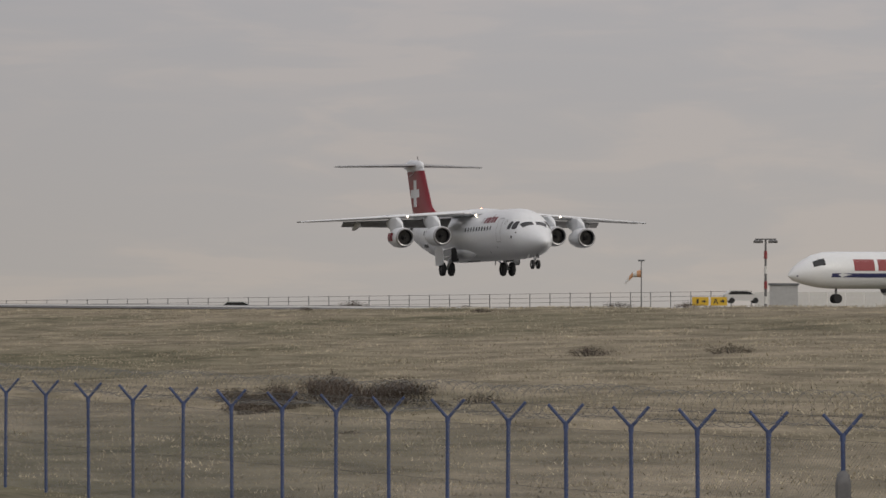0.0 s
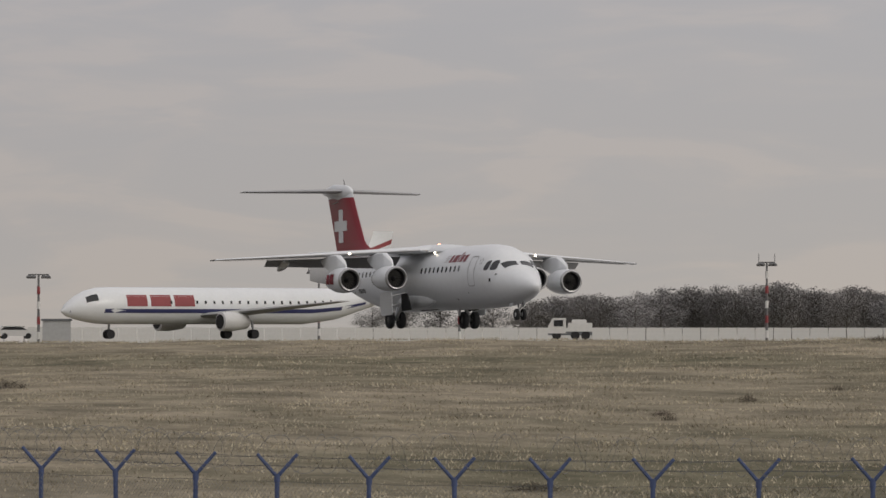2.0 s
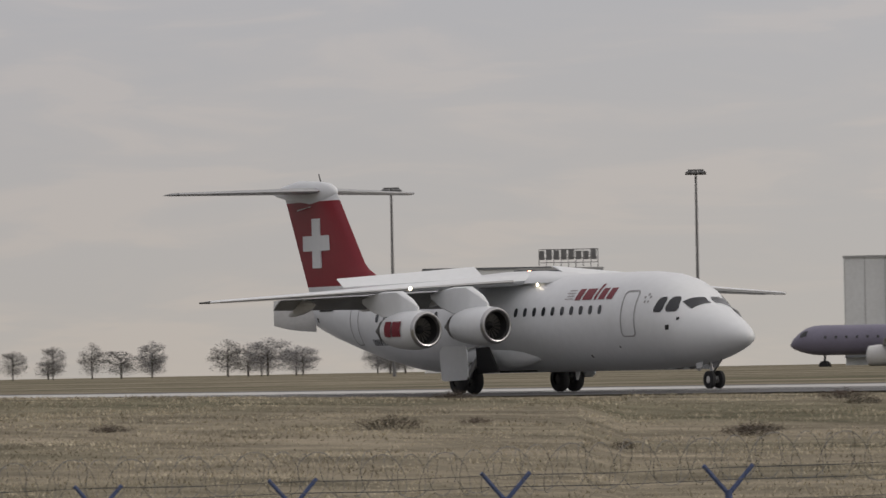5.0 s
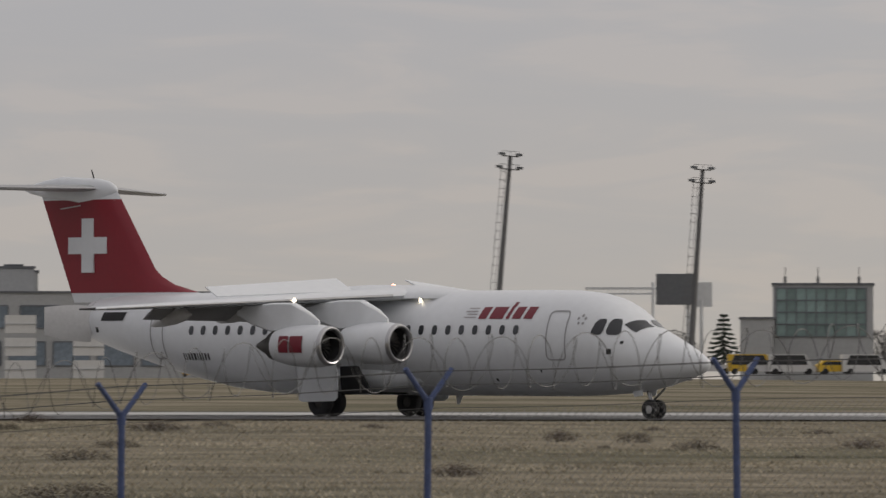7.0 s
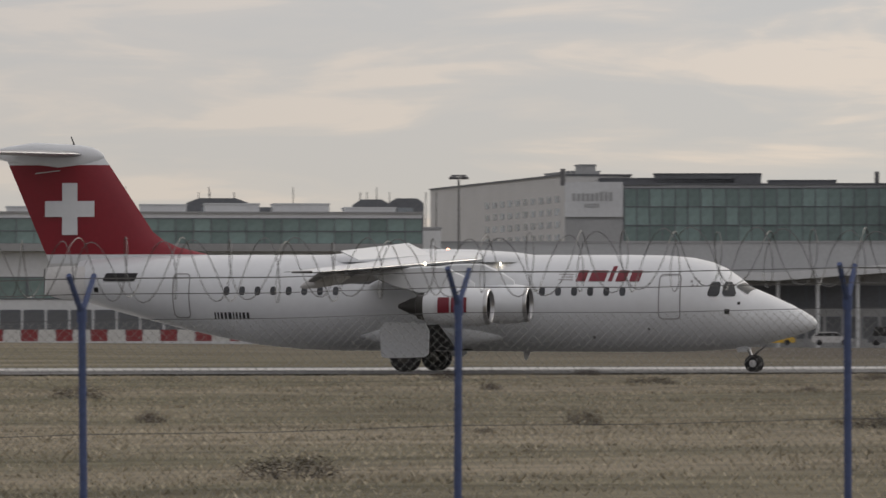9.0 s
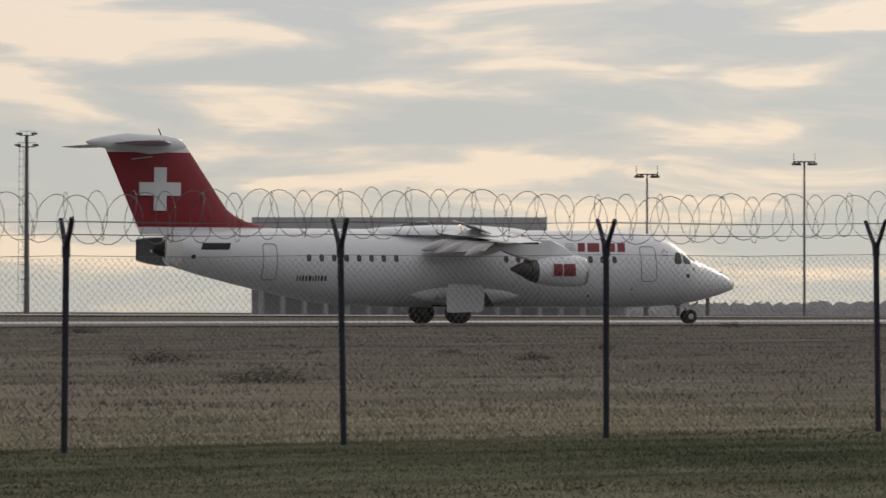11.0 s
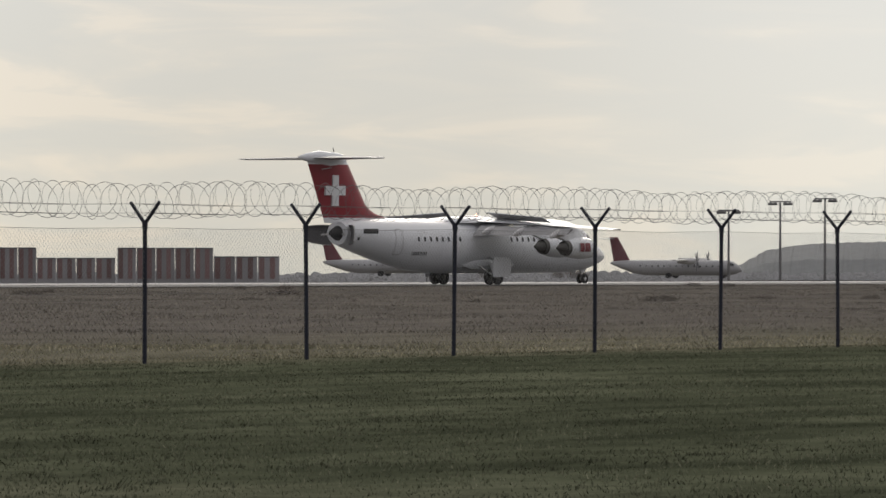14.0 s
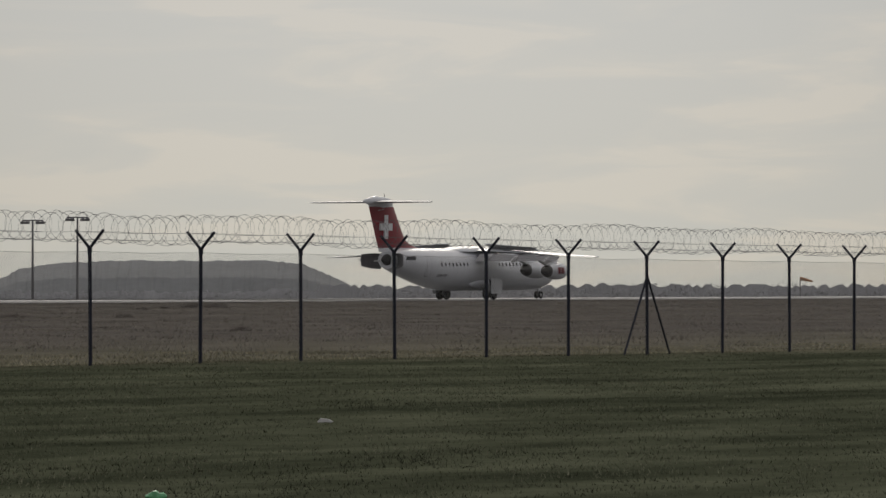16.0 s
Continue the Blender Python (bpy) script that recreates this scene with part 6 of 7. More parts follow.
        bars(s, -1.4, 1.6, 1.3, 2.2, 4, OFFWHITE, 0.0, 2)
    for i in range(16):
        a = -4.293 + i * 0.37
        k = rng.randrange(3)
        if k == 2:
            truck(a, 600, -0.77, 6.5, 2.6, "white service truck under the terminal", WHITEWALL, rng.choice((0, 180)))
        else:
            car(a, 600, -0.77, rng.uniform(-20, 20), (CARWHITE, DARKROOF)[k], "white van under the terminal" if k else "car under the terminal", k == 1)
    jet = block("service_level", -1.985, 645, -0.19, 55.99, 5.48, WALLGREY, "shaded grey service level of the terminal", 10)
    w2, h2 = 55.99, 5.48
    window_grid(jet, -w2 / 2, w2 / 2, 0.2, h2 * 0.8, 18, 1, DARKROOF, 0.25, 0.1, name="service_door")
    for x, yt, rr in ((20, 215, 640), (520, 262, 700), (890, 292, 720), (1238, 335, 740)):
        ladder_mast(-7.076 + (x - 784) * 0.00573, rr, -0.7, (650 - yt) * rr / 10000.0)
    ladder_mast(-7.019, 590, -0.94, 26.67, 2.2)
    ladder_mast(-4.310, 590, -0.92, 23.78, 2.2)
    ladder_mast(-1.955, 640, 0.16, 20.93)
    ladder_mast(-4.242, 640, 0.29, 23.36)
    # round glazed tower and chimneys
    tw = thing("round_hall", "round green-glazed hall with a shallow conical roof", "building", at=spot(-2.258, 700, -0.15))
    R, top = 11.06, 17.5
    part("drum", Geo().revolve([(-2, R * 0.98), (top - 4.2, R * 0.98)], (0, 0, 0), "z", 40), WALLGREY, tw)
    for i in range(40):
        a = 2 * math.pi * i / 40
        part("glass_panel", Geo().box(-R * 0.075, R * 0.075, -0.08, 0.08, top - 4.2, top - 1.2), GREENGLASS, tw).matrix_basis = pose(R * math.cos(a), R * math.sin(a), 0, 0, 0, math.degrees(a) + 90)
    part("roof_edge", Geo().revolve([(top - 1.3, R * 0.9), (top - 1.2, R * 1.03), (top - 0.5, R * 1.0), (top - 0.3, R * 0.4)], (0, 0, 0), "z", 40), PALEROOF, tw)
    part("cone_roof", Geo().revolve([(top - 0.3, R * 0.33), (top + 0.35, R * 0.42), (top + 1.25, R * 0.08), (top + 1.3, 0.001)], (0, 0, 0), "z", 30), WALLGREY, tw, "shallow grey cone roof")
    for x in (645, 680):
        c = thing("chimney", "tall red and white banded chimney", "chimney", group="pair of banded chimneys", at=spot(-0.899 + (x - 784) * 0.00573, 850, -0.29))
        hh = (660 - 314) * 850 / 10000.0
        rad = 0.98
        for k in range(12):
            part("band", Geo().tube((0, 0, hh * k / 12), (0, 0, hh * (k + 1) / 12), rad, rad, 18, False), (REDPAINT, WHITEWALL)[k % 2 == 0], c, "painted band")
        part("top_gallery", Geo().revolve([(hh - 2.0, rad), (hh - 1.9, rad + 0.5), (hh - 1.7, rad + 0.5), (hh - 1.6, rad)], (0, 0, 0), "z", 18), STEELGREY, c)
    # long green-glazed terminal with roof plant
    az, r, z, w, h = 2.623, 670, -0.44, 100.50, 15.01
    t2 = block("main_terminal", az, r, z, w, h, CLADDING, "long terminal with green glass band and white lower facade", 30, roof=PALEROOF)
    curtain(t2, -w / 2, w / 2, h * 0.76, h * 0.96, 48, 2, GREENGLASS)
    part("slab", Geo().box(-w / 2, w / 2, -1.4, 0, h * 0.70, h * 0.76), PALEROOF, t2)
    window_grid(t2, -w / 2, w / 2, h * 0.32, h * 0.50, 30, 1, GREENGLASS, 0.06, 0.1)
    window_grid(t2, -w / 2, w / 2, h * 0.05, h * 0.24, 36, 1, DARKROOF, 0.2, 0.1, name="service_door")
    units = [(x, rng.uniform(3, 8), 6, rng.uniform(0.8, 1.9)) for x in np.linspace(-w / 2 + 4, w / 2 - 6, 12)]
    roof_units(t2, units, h, CLADDING)
    for i in range(10):
        x = -w / 2 + w * (i + 0.5) / 10
        part("aerial", Geo().tube((x, 6, h), (x, 6, h + 3.3), 0.05, sides=5), STEELGREY, t2)
    for i in range(46):
        a = 1.0 + i * 0.176
        k = thing("barrier_block", "red and white plastic barrier block" , "barrier", group="row of red and white barriers", at=spot(a, 560, -0.48))
        part("block", Geo().prism([(-0.83, 0), (0.83, 0), (0.81, 1.15), (-0.81, 1.15)], -0.25, 0.25), REDPAINT if i % 2 else WHITEWALL, k)


def hotel():
    rng = random.Random(21)
    # second terminal part with drum-like roof plant
    az, r, z, w, h = 4.151, 690, -1.00, 71.07, 14.14
    t = block("terminal_east", az, r, z, w, h, WALLGREY, "pale grey terminal block with dark roof plant", 26, roof=PALEROOF)
    part("band", Geo().box(-w / 2, w / 2, -0.5, 0, h * 0.72, h * 0.98), CLADDING, t)
    window_grid(t, -w / 2, w / 2, h * 0.36, h * 0.62, 30, 1, GREENGLASS, 0.06, 0.1)
    window_grid(t, -w / 2, w / 2, h * 0.05, h * 0.28, 30, 1, DARKROOF, 0.2, 0.1, name="service_door")
    for x0, x1, yt in ((330, 440, 350), (445, 500, 366), (628, 690, 352), (690, 752, 350), (275, 330, 372), (560, 630, 376), (160, 270, 378)):
        xm = ((x0 + x1) / 2 - 265) * r / 10000.0
        ww, hh = (x1 - x0) * r / 10000.0, (405 - yt) * r / 10000.0
        g = Geo().prism([(xm - ww / 2, h), (xm + ww / 2, h), (xm + ww / 2, h + hh * 0.85), (xm + ww * 0.3, h + hh), (xm - ww * 0.3, h + hh), (xm - ww / 2, h + hh * 0.85)], 3, 9)
        part("roof_plant", g, DARKROOF, t, "dark roof plant")
        part("louvre", Geo().box(xm - ww * 0.25, xm + ww * 0.2, 2.9, 3.0, h + hh * 0.25, h + hh * 0.7), PALEGLASS, t)
    for x in (352, 372, 415, 640, 652, 692, 757, 776):
        xm = (x - 265) * r / 10000.0
        part("aerial", Geo().tube((xm, 5, h), (xm, 5, h + 4.6), 0.06, sides=5), STEELGREY, t)
    part("roof_vault", Geo().loft([[Vector((x, 4 + 5 * (1 - math.cos(a)), h + 1.5 * math.sin(a))) for a in (0, 0.4, 0.8, 1.2, 1.57)] + [Vector((x, 12, h))] for x in ((-190 - 265) * r / 10000.0, (460 - 265) * r / 10000.0)]), PALEROOF, t, "rounded pale roof")
    # white hotel with rows of windows
    az, r, z, w, h = 7.645, 782.5, -1.11, 77.0, 22.3
    b = block("hotel", az, r, z, w, h, WHITEWALL, "white hotel block with rows of small dark windows", 9, -76)
    window_grid(b, -w * 0.08, w / 2 - 2.0, h * 0.60, h * 0.90, 10, 4, BLUEGLASS, 0.52, 0.50, frame=False)
    roof_units(b, [(w * 0.3, 14, 4, 0.9), (w * 0.44, 3, 2, 1.6), (-w * 0.1, 10, 3, 0.5)], h)
    # stepped green glass block with a sign panel
    az, r, z, w, h = 10.076, 740, -1.09, 44.40, 20.87
    g = block("glass_hotel_wing", az, r, z, w, h, WALLGREY, "green glass office wing with stepped roof", 24, roof=DARKROOF)
    curtain(g, -w / 2 + 7.77, w / 2, h * 0.40, h * 0.98, 22, 5, GREENGLASS)
    part("sign_panel", Geo().box(-w / 2, -w / 2 + 7.62, -0.4, 0, h * 0.80, h * 1.02), CLADDING, g, "pale sign panel")
    bars(g, -w / 2 + 1, -w / 2 + 6.4, h * 0.90, h * 0.96, 9, WALLGREY, -0.42, 4)
    bars(g, -w / 2 + 2.6, -w / 2 + 4.6, h * 0.86, h * 0.885, 5, WALLGREY, -0.42, 5)
    part("grey_face", Geo().box(-w / 2, -w / 2 + 7.62, -0.2, 0, h * 0.40, h * 0.78), WALLGREY, g)
    roof_units(g, [(-w * 0.08, 14.06, 12, 1.63), (-w * 0.2, 17.76, 10, 1.04), (w * 0.2, 8.88, 8, 0.74)], h, DARKROOF)
    part("flue", Geo().tube((-w / 2 - 0.3, 2, h), (-w / 2 - 0.3, 2, h + 2.22), 0.35, sides=8).tube((w * 0.42, 2, h), (w * 0.42, 2, h + 1.78), 0.3, sides=8), STEELGREY, g)
    cross_mast(7.282, 600, -1.00, 18.12, "grey floodlight mast with round head", 0.8, False)
    az, r, z, w, h = 9.504, 700, -1.03, 58.80, 12.60
    lo = block("lower_terminal", az, r, z, w, h, WALLGREY, "low terminal front with canopies and walkways", 12, roof=PALEROOF)
    part("canopy", Geo().prism([(-w / 2, h * 0.70), (w * 0.2, h * 0.62), (w / 2, h * 0.72), (w / 2, h * 0.80), (w * 0.2, h * 0.70), (-w / 2, h * 0.78)], -6, 0), CLADDING, lo)
    window_grid(lo, -w / 2, w / 2, h * 0.35, h * 0.58, 26, 1, DARKROOF, 0.1, 0.1)
    window_grid(lo, -w / 2, w / 2, h * 0.05, h * 0.28, 26, 1, DARKROOF, 0.3, 0.15, name="service_door")
    for i in range(12):
        x = -w / 2 + w * (i + 0.5) / 12
        part("column", Geo().tube((x, -4, -2), (x, -4, h * 0.7), 0.25, sides=8), CLADDING, lo)
    # office with rooftop letters further along
    az, r, z, w, h = 12.976, 720, -1.19, 30.53, 23.04
    o = block("sign_office", az, r, z, w, h, WALLGREY, "glass office block with sign bars on the roof", 20)
    curtain(o, -w / 2, w / 2, h * 0.45, h * 0.95, 16, 5, PALEGLASS)
    bars(o, -w * 0.15, w * 0.42, h + 0.2, h + 2.2, 7, STEELGREY, 2, 6)
    # further apron buildings between the hotel and the last pier
    az, r, z, w, h = 16.344, 700, -1.6, 74.0, 11.5
    f = block("apron_hall", az, r, z, w, h, WALLGREY, "long grey apron hall with green glass band", 24, roof=PALEROOF)
    curtain(f, -w / 2, w / 2, h * 0.62, h * 0.9, 30, 2, GREENGLASS)
    window_grid(f, -w / 2, w / 2, h * 0.06, h * 0.35, 22, 1, DARKROOF, 0.25, 0.1, name="service_door")
    az, r, z, w, h = 21.924, 690, -1.9, 76.0, 9.5
    f = block("apron_hall", az, r, z, w, h, CLADDING, "long pale apron hall with green glass band", 24, roof=PALEROOF)
    curtain(f, -w / 2, w / 2, h * 0.55, h * 0.88, 30, 2, GREENGLASS)
    for i in range(5):
        ladder_mast(15.21 + i * 3.1, 640, -1.8, rng.uniform(19, 23))
    for i in range(9):
        a = 9.2 + i * 0.62
        car(a, 600, -1.0, rng.uniform(-15, 15), (CARWHITE, DARKROOF, YELLOW)[i % 3], "yellow service car on the apron" if i % 3 == 2 else "parked apron vehicle by the terminal", i % 2 == 0)


hangars()
terminal()
hotel()


# ---------------------------------------------------------------- east: last pier, parked aircraft, containers, hill
def east():
    rng = random.Random(33)
    # end of the last pier
    az, r, z, w, h = 31.829, 620, -1.43, 42.28, 7.63
    t = thing("last_pier", "pier end with curved grey roof and green glass", "terminal", at=spot(az, r, z))
    rows = []
    for i in range(21):
        f = i / 20
        x = -w / 2 + w * f
        top = h + 0.9 - 1.6 * max(0, f - 0.55) ** 1.5 * 3.2
        rows.append([Vector((x, -1, h * 0.80)), Vector((x, -1.2, min(top, h * 0.95))), Vector((x, 6, top)), Vector((x, 18, top)), Vector((x, 18, h * 0.8))])
    part("roof", Geo().loft(rows), PALEROOF, t, "curved grey roof", smooth=50)
    part("upper_roof", Geo().box(-w / 2, w * 0.27, 3, 16, h, h + 2.4), WALLGREY, t)
    part("wall", Geo().box(-w / 2, w / 2 - 1, 3, 17, -2, h * 0.85), WALLGREY, t)
    window_grid(t, -w / 2, w / 2 - 0.4, h * 0.48, h * 0.80, 26, 1, GREENGLASS, 0.04, 0.0, 0.6, "glass_panel", False)
    part("deck", Geo().box(-w / 2, w / 2, -1, 3, h * 0.40, h * 0.48), CLADDING, t)
    for i in range(18):
        x = -w / 2 + w * (i + 0.5) / 18
        part("column", Geo().tube((x, 0, -2), (x, 0, h * 0.42), 0.3, sides=8), WALLGREY, t)
    st = thing("passenger_bridge", "grey boarding bridge and service clutter by the pier", "boarding bridge", at=spot(34.162, 600, -1.39))
    part("tunnel", Geo().prism([(-4, 3.0), (4.2, 2.0), (4.2, 3.6), (-4, 4.6)], 0, 2.2), WALLGREY, st)
    for x in (-3, 0.5, 3.6):
        part("leg", Geo().tube((x, 1, -1.5), (x, 1, 2.6), 0.2, sides=6), STEELGREY, st)
    part("cabin", Geo().box(3.6, 5.2, -0.4, 2.6, 1.6, 3.9), CLADDING, st)
    # floodlight masts on the eastern apron
    for args in ((35.484, 640, -1.62, 16.77), (36.904, 760, -1.93, 14.74), (40.691, 600, -1.42, 13.56), (33.893, 640, -1.61, 15.36), (42.651, 620, -1.49, 11.78), (44.220, 700, -1.69, 14.56), (44.660, 600, -1.45, 12.78), (47.163, 560, -1.32, 14.78), (49.449, 600, -1.35, 13.44), (49.481, 600, -1.20, 13.14)):
        az, r, z, h = args
        cross_mast(az, r, z, h, "dark apron floodlight mast with twin lamp arms", 1.25, True)
    for args in ((57.846, 640, -1.20, 8.45), (58.298, 640, -1.18, 8.77), (57.325, 640, -1.22, 7.49)):
        az, r, z, h = args
        cross_mast(az, r, z, h, "distant floodlight mast before the wooded hill", 1.2, False)
    street_pole(54.267, 620, -1.29, 3.41)
    # pale concrete taxiway strip
    g = Geo()
    for i in range(61):
        a = 26 + i * 0.6
        for rr in (470, 560):
            p = polar(a, rr)
            g.v.append((p.x, p.y, ground_z(a, rr) + 0.12))
    g.f = [(2 * i, 2 * i + 2, 2 * i + 3, 2 * i + 1) for i in range(60)]
    tagged(new("taxiway", raw_mesh("taxiway", g, CONCRETE)), "pale concrete taxiway beyond the runway", "taxiway", kind="structure")
    y = thing("apron_container", "dull yellow-green container on the apron", "container", at=spot(40.012, 560, -1.77))
    part("box", Geo().box(-2.4, 2.4, 0, 2.2, 0, 0.75), DULLYELLOW, y)
    part("lid", Geo().box(-2.5, 2.5, -0.05, 2.25, 0.75, 0.85), WALLGREY, y)
    block("apron_shed", 40.571, 700, -1.79, 9.0, 1.35, WALLGREY, "low grey apron shed", 10)
    for i, (a, k) in enumerate(((37.30, 0), (37.47, 1), (37.62, 1), (37.80, -1), (37.98, 1), (38.22, 1), (38.40, -1), (38.58, 1), (38.80, 0))):
        if not k:
            car(a, 590, -1.9, rng.uniform(-20, 20), HAZEWHITE, "pale van on the eastern apron", True)
            continue
        st = thing("boarding_stairs", "mobile grey boarding stairs parked on the apron", "boarding stairs", group="parked boarding stairs", at=spot(a, 600 + 3 * (i % 3), -2.0, 0 if k > 0 else 180))
        rise = rng.uniform(2.7, 3.6)
        part("ramp", Geo().prism([(-2.3, 0.6), (-1.7, 0.6), (1.2, rise - 0.4), (2.2, rise - 0.4), (2.2, rise), (1.0, rise), (-2.3, 0.9)], -0.8, 0.8), WALLGREY, st)
        part("base", Geo().box(-2.2, 2.0, -0.9, 0.9, 0.3, 0.7), DARKROOF, st)
        for y in (-0.82, 0.82):
            part("handrail", Geo().tube((-2.2, y, 1.8), (1.1, y, rise + 0.9), 0.05, sides=5).tube((1.1, y, rise + 0.9), (2.2, y, rise + 0.9), 0.05, sides=5).tube((2.2, y, rise), (2.2, y, rise + 0.9), 0.05, sides=5), CLADDING, st)
        for q in range(4):
            part("tread_panel", Geo().box(-1.5 + 0.75 * q, -0.9 + 0.75 * q, -0.84, -0.8, 0.7, 1.0 + (rise - 1.2) * (q + 0.6) / 4), PALEROOF if q % 2 else DARKROOF, st)
        part("support", Geo().tube((0.9, 0, 0.6), (1.7, 0, rise - 0.4), 0.12, sides=6), STEELGREY, st)
        for x in (-1.6, 1.5):
            for y in (-0.85, 0.85):
                part("wheel", Geo().revolve([(-0.1, 0.1), (-0.1, 0.36), (0.1, 0.36), (0.1, 0.1)], (x, y, 0.36), "y", 12, True), TYRE, st)
    # parked aircraft
    parked(45.071, 640, -2.80, -14, 29.0, "pale parked jet with wine-red tail and green logo blocks", tail=TAILRED, fin_h=5.0, body=HAZEWHITE, logo=(GREENLOGO, (0.33, 0.28), (0.26, 0.22)))
    parked(47.30, 690, -3.0, -8, 23, "small pale parked jet with dark high tail", tail=TAILGREY, fin_h=2.9, tail_kind="rear_engines", rad=1.25, body=HAZEWHITE, belly=0.7)
    parked(48.2, 800, -5.14, -14, 29, "long pale parked jet with grey tail", tail=TAILGREY, fin_h=6.4, body=HAZEWHITE, logo=(TAILGREY, (0.1, 0.06), (0.05, 0.0), (-0.02, -0.06)))
    parked(53.878, 1000, -2.03, -14, 24, "pale parked turboprop with wine-red tail", tail=TAILRED, wings="high", tail_kind="top", fin_h=3.4, rad=1.25, body=HAZEWHITE, belly=0.5)
    parked(56.793, 1000, -2.32, -14, 24, "pale parked turboprop with wine-red tail", tail=TAILRED, wings="high", tail_kind="top", fin_h=4.0, rad=1.38, body=HAZEWHITE, belly=0.5)
    # stacked containers
    for x0, x1, yt in ((0, 66, 440), (66, 205, 458), (208, 378, 440), (378, 495, 455), (-60, 0, 452)):
        n = max(1, round((x1 - x0) / 34))
        for i in range(n):
            xm = x0 + (x1 - x0) * (i + 0.5) / n
            hh = (496 - yt) * 620 / 10000.0
            c = thing("container", "weathered corrugated container striped red and grey", "container", group="row of striped containers", at=spot(54.431 + (xm - 784) * 0.00573, 620, -1.67))
            wd = (x1 - x0) / n * 620 / 10000.0 * 0.97
            part("box", Geo().box(-wd / 2, wd / 2, 0, 5, -0.5, hh), CONTGREY, c)
            for k in range(2):
                part("red_panel", Geo().box(-wd / 2 + wd * (0.06 + 0.5 * k), -wd / 2 + wd * (0.30 + 0.5 * k), -0.06, 0, 0.1, hh - 0.1), CONTRED, c, "red panel dulled for haze")
            part("top_rail", Geo().box(-wd / 2, wd / 2, -0.08, 5.02, hh - 0.12, hh + 0.03), DARKROOF, c)
    # wooded hill
    def ridge(f):
        return float(np.interp(f, [0, 0.05, 0.12, 0.22, 0.4, 0.55, 0.72, 0.82, 0.9, 0.96, 1.0], [0, 0.35, 0.75, 0.93, 1.0, 0.98, 1.0, 0.9, 0.55, 0.22, 0]))
    g = Geo()
    rng2 = random.Random(2)
    a0, a1, R = 57.20, 61.32, 2300.0
    rows = []
    n = 150
    for i in range(n + 1):
        f = i / n
        hh = ridge(f) * 16.0
        p0, p1, p2, p3 = (polar(a0 + (a1 - a0) * f, R + d) for d in (-60, -20, 60, 160))
        j = lambda: rng2.uniform(-0.35, 0.35)
        rows.append([Vector((p0.x, p0.y, -9)), Vector((p1.x, p1.y, -6.0 + hh * 0.55 + j())), Vector((p2.x, p2.y, -6.0 + hh + j())), Vector((p3.x, p3.y, -9))])
    g.loft(rows, cap=False, closed=False)
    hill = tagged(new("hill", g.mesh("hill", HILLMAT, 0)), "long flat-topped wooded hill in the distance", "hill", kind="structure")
    # thin line of far trees along the horizon, before a low belt of wood
    g, tr = Geo(), Geo()
    for i in range(760):
        f = rng.random()
        a = 30 + 38.5 * f
        hh = 1.6 + 1.6 * rng.random() ** 2 + (2.4 * rng.random() if a > 61.175 else 0)
        rr = rng.uniform(1250, 1500)
        p = polar(a, rr, -5.5)
        tr.tube(p, p + Vector((0, 0, 1.0 + hh * 0.5)), 0.10, 0.05, 3, False)
        twig_cloud(g, rng, p + Vector((0, 0, 1.3 + hh * 0.45)), (2.6, 2.6, hh * 0.55), 60, 0.40)
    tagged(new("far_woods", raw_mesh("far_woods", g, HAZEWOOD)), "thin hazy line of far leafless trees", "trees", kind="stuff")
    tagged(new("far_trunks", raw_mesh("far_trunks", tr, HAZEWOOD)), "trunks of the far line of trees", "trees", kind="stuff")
    belt, rows = Geo(), []
    for i in range(900):
        a = 30 + 39.0 * i / 899
        swell = 1.5 + noise.noise(Vector((a * 0.9, 3, 0))) + (1.6 if a > 60.717 else 0)
        top = -4.2 + max(0.2, swell) + rng.uniform(0, 1.3)
        rows.append([polar(a, 1560, -8), polar(a, 1565, top), polar(a, 1600, top - 0.4), polar(a, 1640, -8)])
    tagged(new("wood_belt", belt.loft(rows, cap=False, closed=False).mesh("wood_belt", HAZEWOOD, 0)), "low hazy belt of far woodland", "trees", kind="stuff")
    for i, x in enumerate((575, 600, 470, 445, 620)):
        shrub(56.792 + (x - 784) * 0.00573, 560, -1.25, 1.0 + 0.5 * (i % 2), 1.6, i % 3, "small dark bush beyond the runway")
    w = thing("windsock", "dark windsock streaming on a low pole", "windsock", at=spot(65.616, 700, -1.44))
    part("pole", Geo().tube((0, 0, -1), (0, 0, 2.3), 0.06, sides=6), STEELGREY, w)
    part("sock", Geo().loft([[Vector((x, q * math.cos(k * 1.05), 2.15 - 0.22 * x + q * math.sin(k * 1.05))) for k in range(6)] for x, q in ((0, 0.26), (0.9, 0.2), (1.6, 0.12))]), ORANGE, w)
    # a crumpled bag and litter on the verge
    az, r = 59.094, 43.1
    bag = Geo()
    rings = []
    for i in range(7):
        t = i / 6
        rings.append([Vector(((t - 0.5) * 0.17, (0.045 * math.sin(math.pi * t) + 0.01) * math.cos(k * 0.785) * rng.uniform(0.6, 1.3), 0.035 + (0.035 * math.sin(math.pi * t) + 0.006) * math.sin(k * 0.785) * rng.uniform(0.6, 1.5))) for k in range(8)])
    o = new("plastic_bag", bag.loft(rings).mesh("plastic_bag", LIME, 20))
    o.matrix_world = spot(az, r, ground_z(az, r) + 0.01)
    tagged(o, "crumpled bright green plastic bag on the grass", "plastic bag")
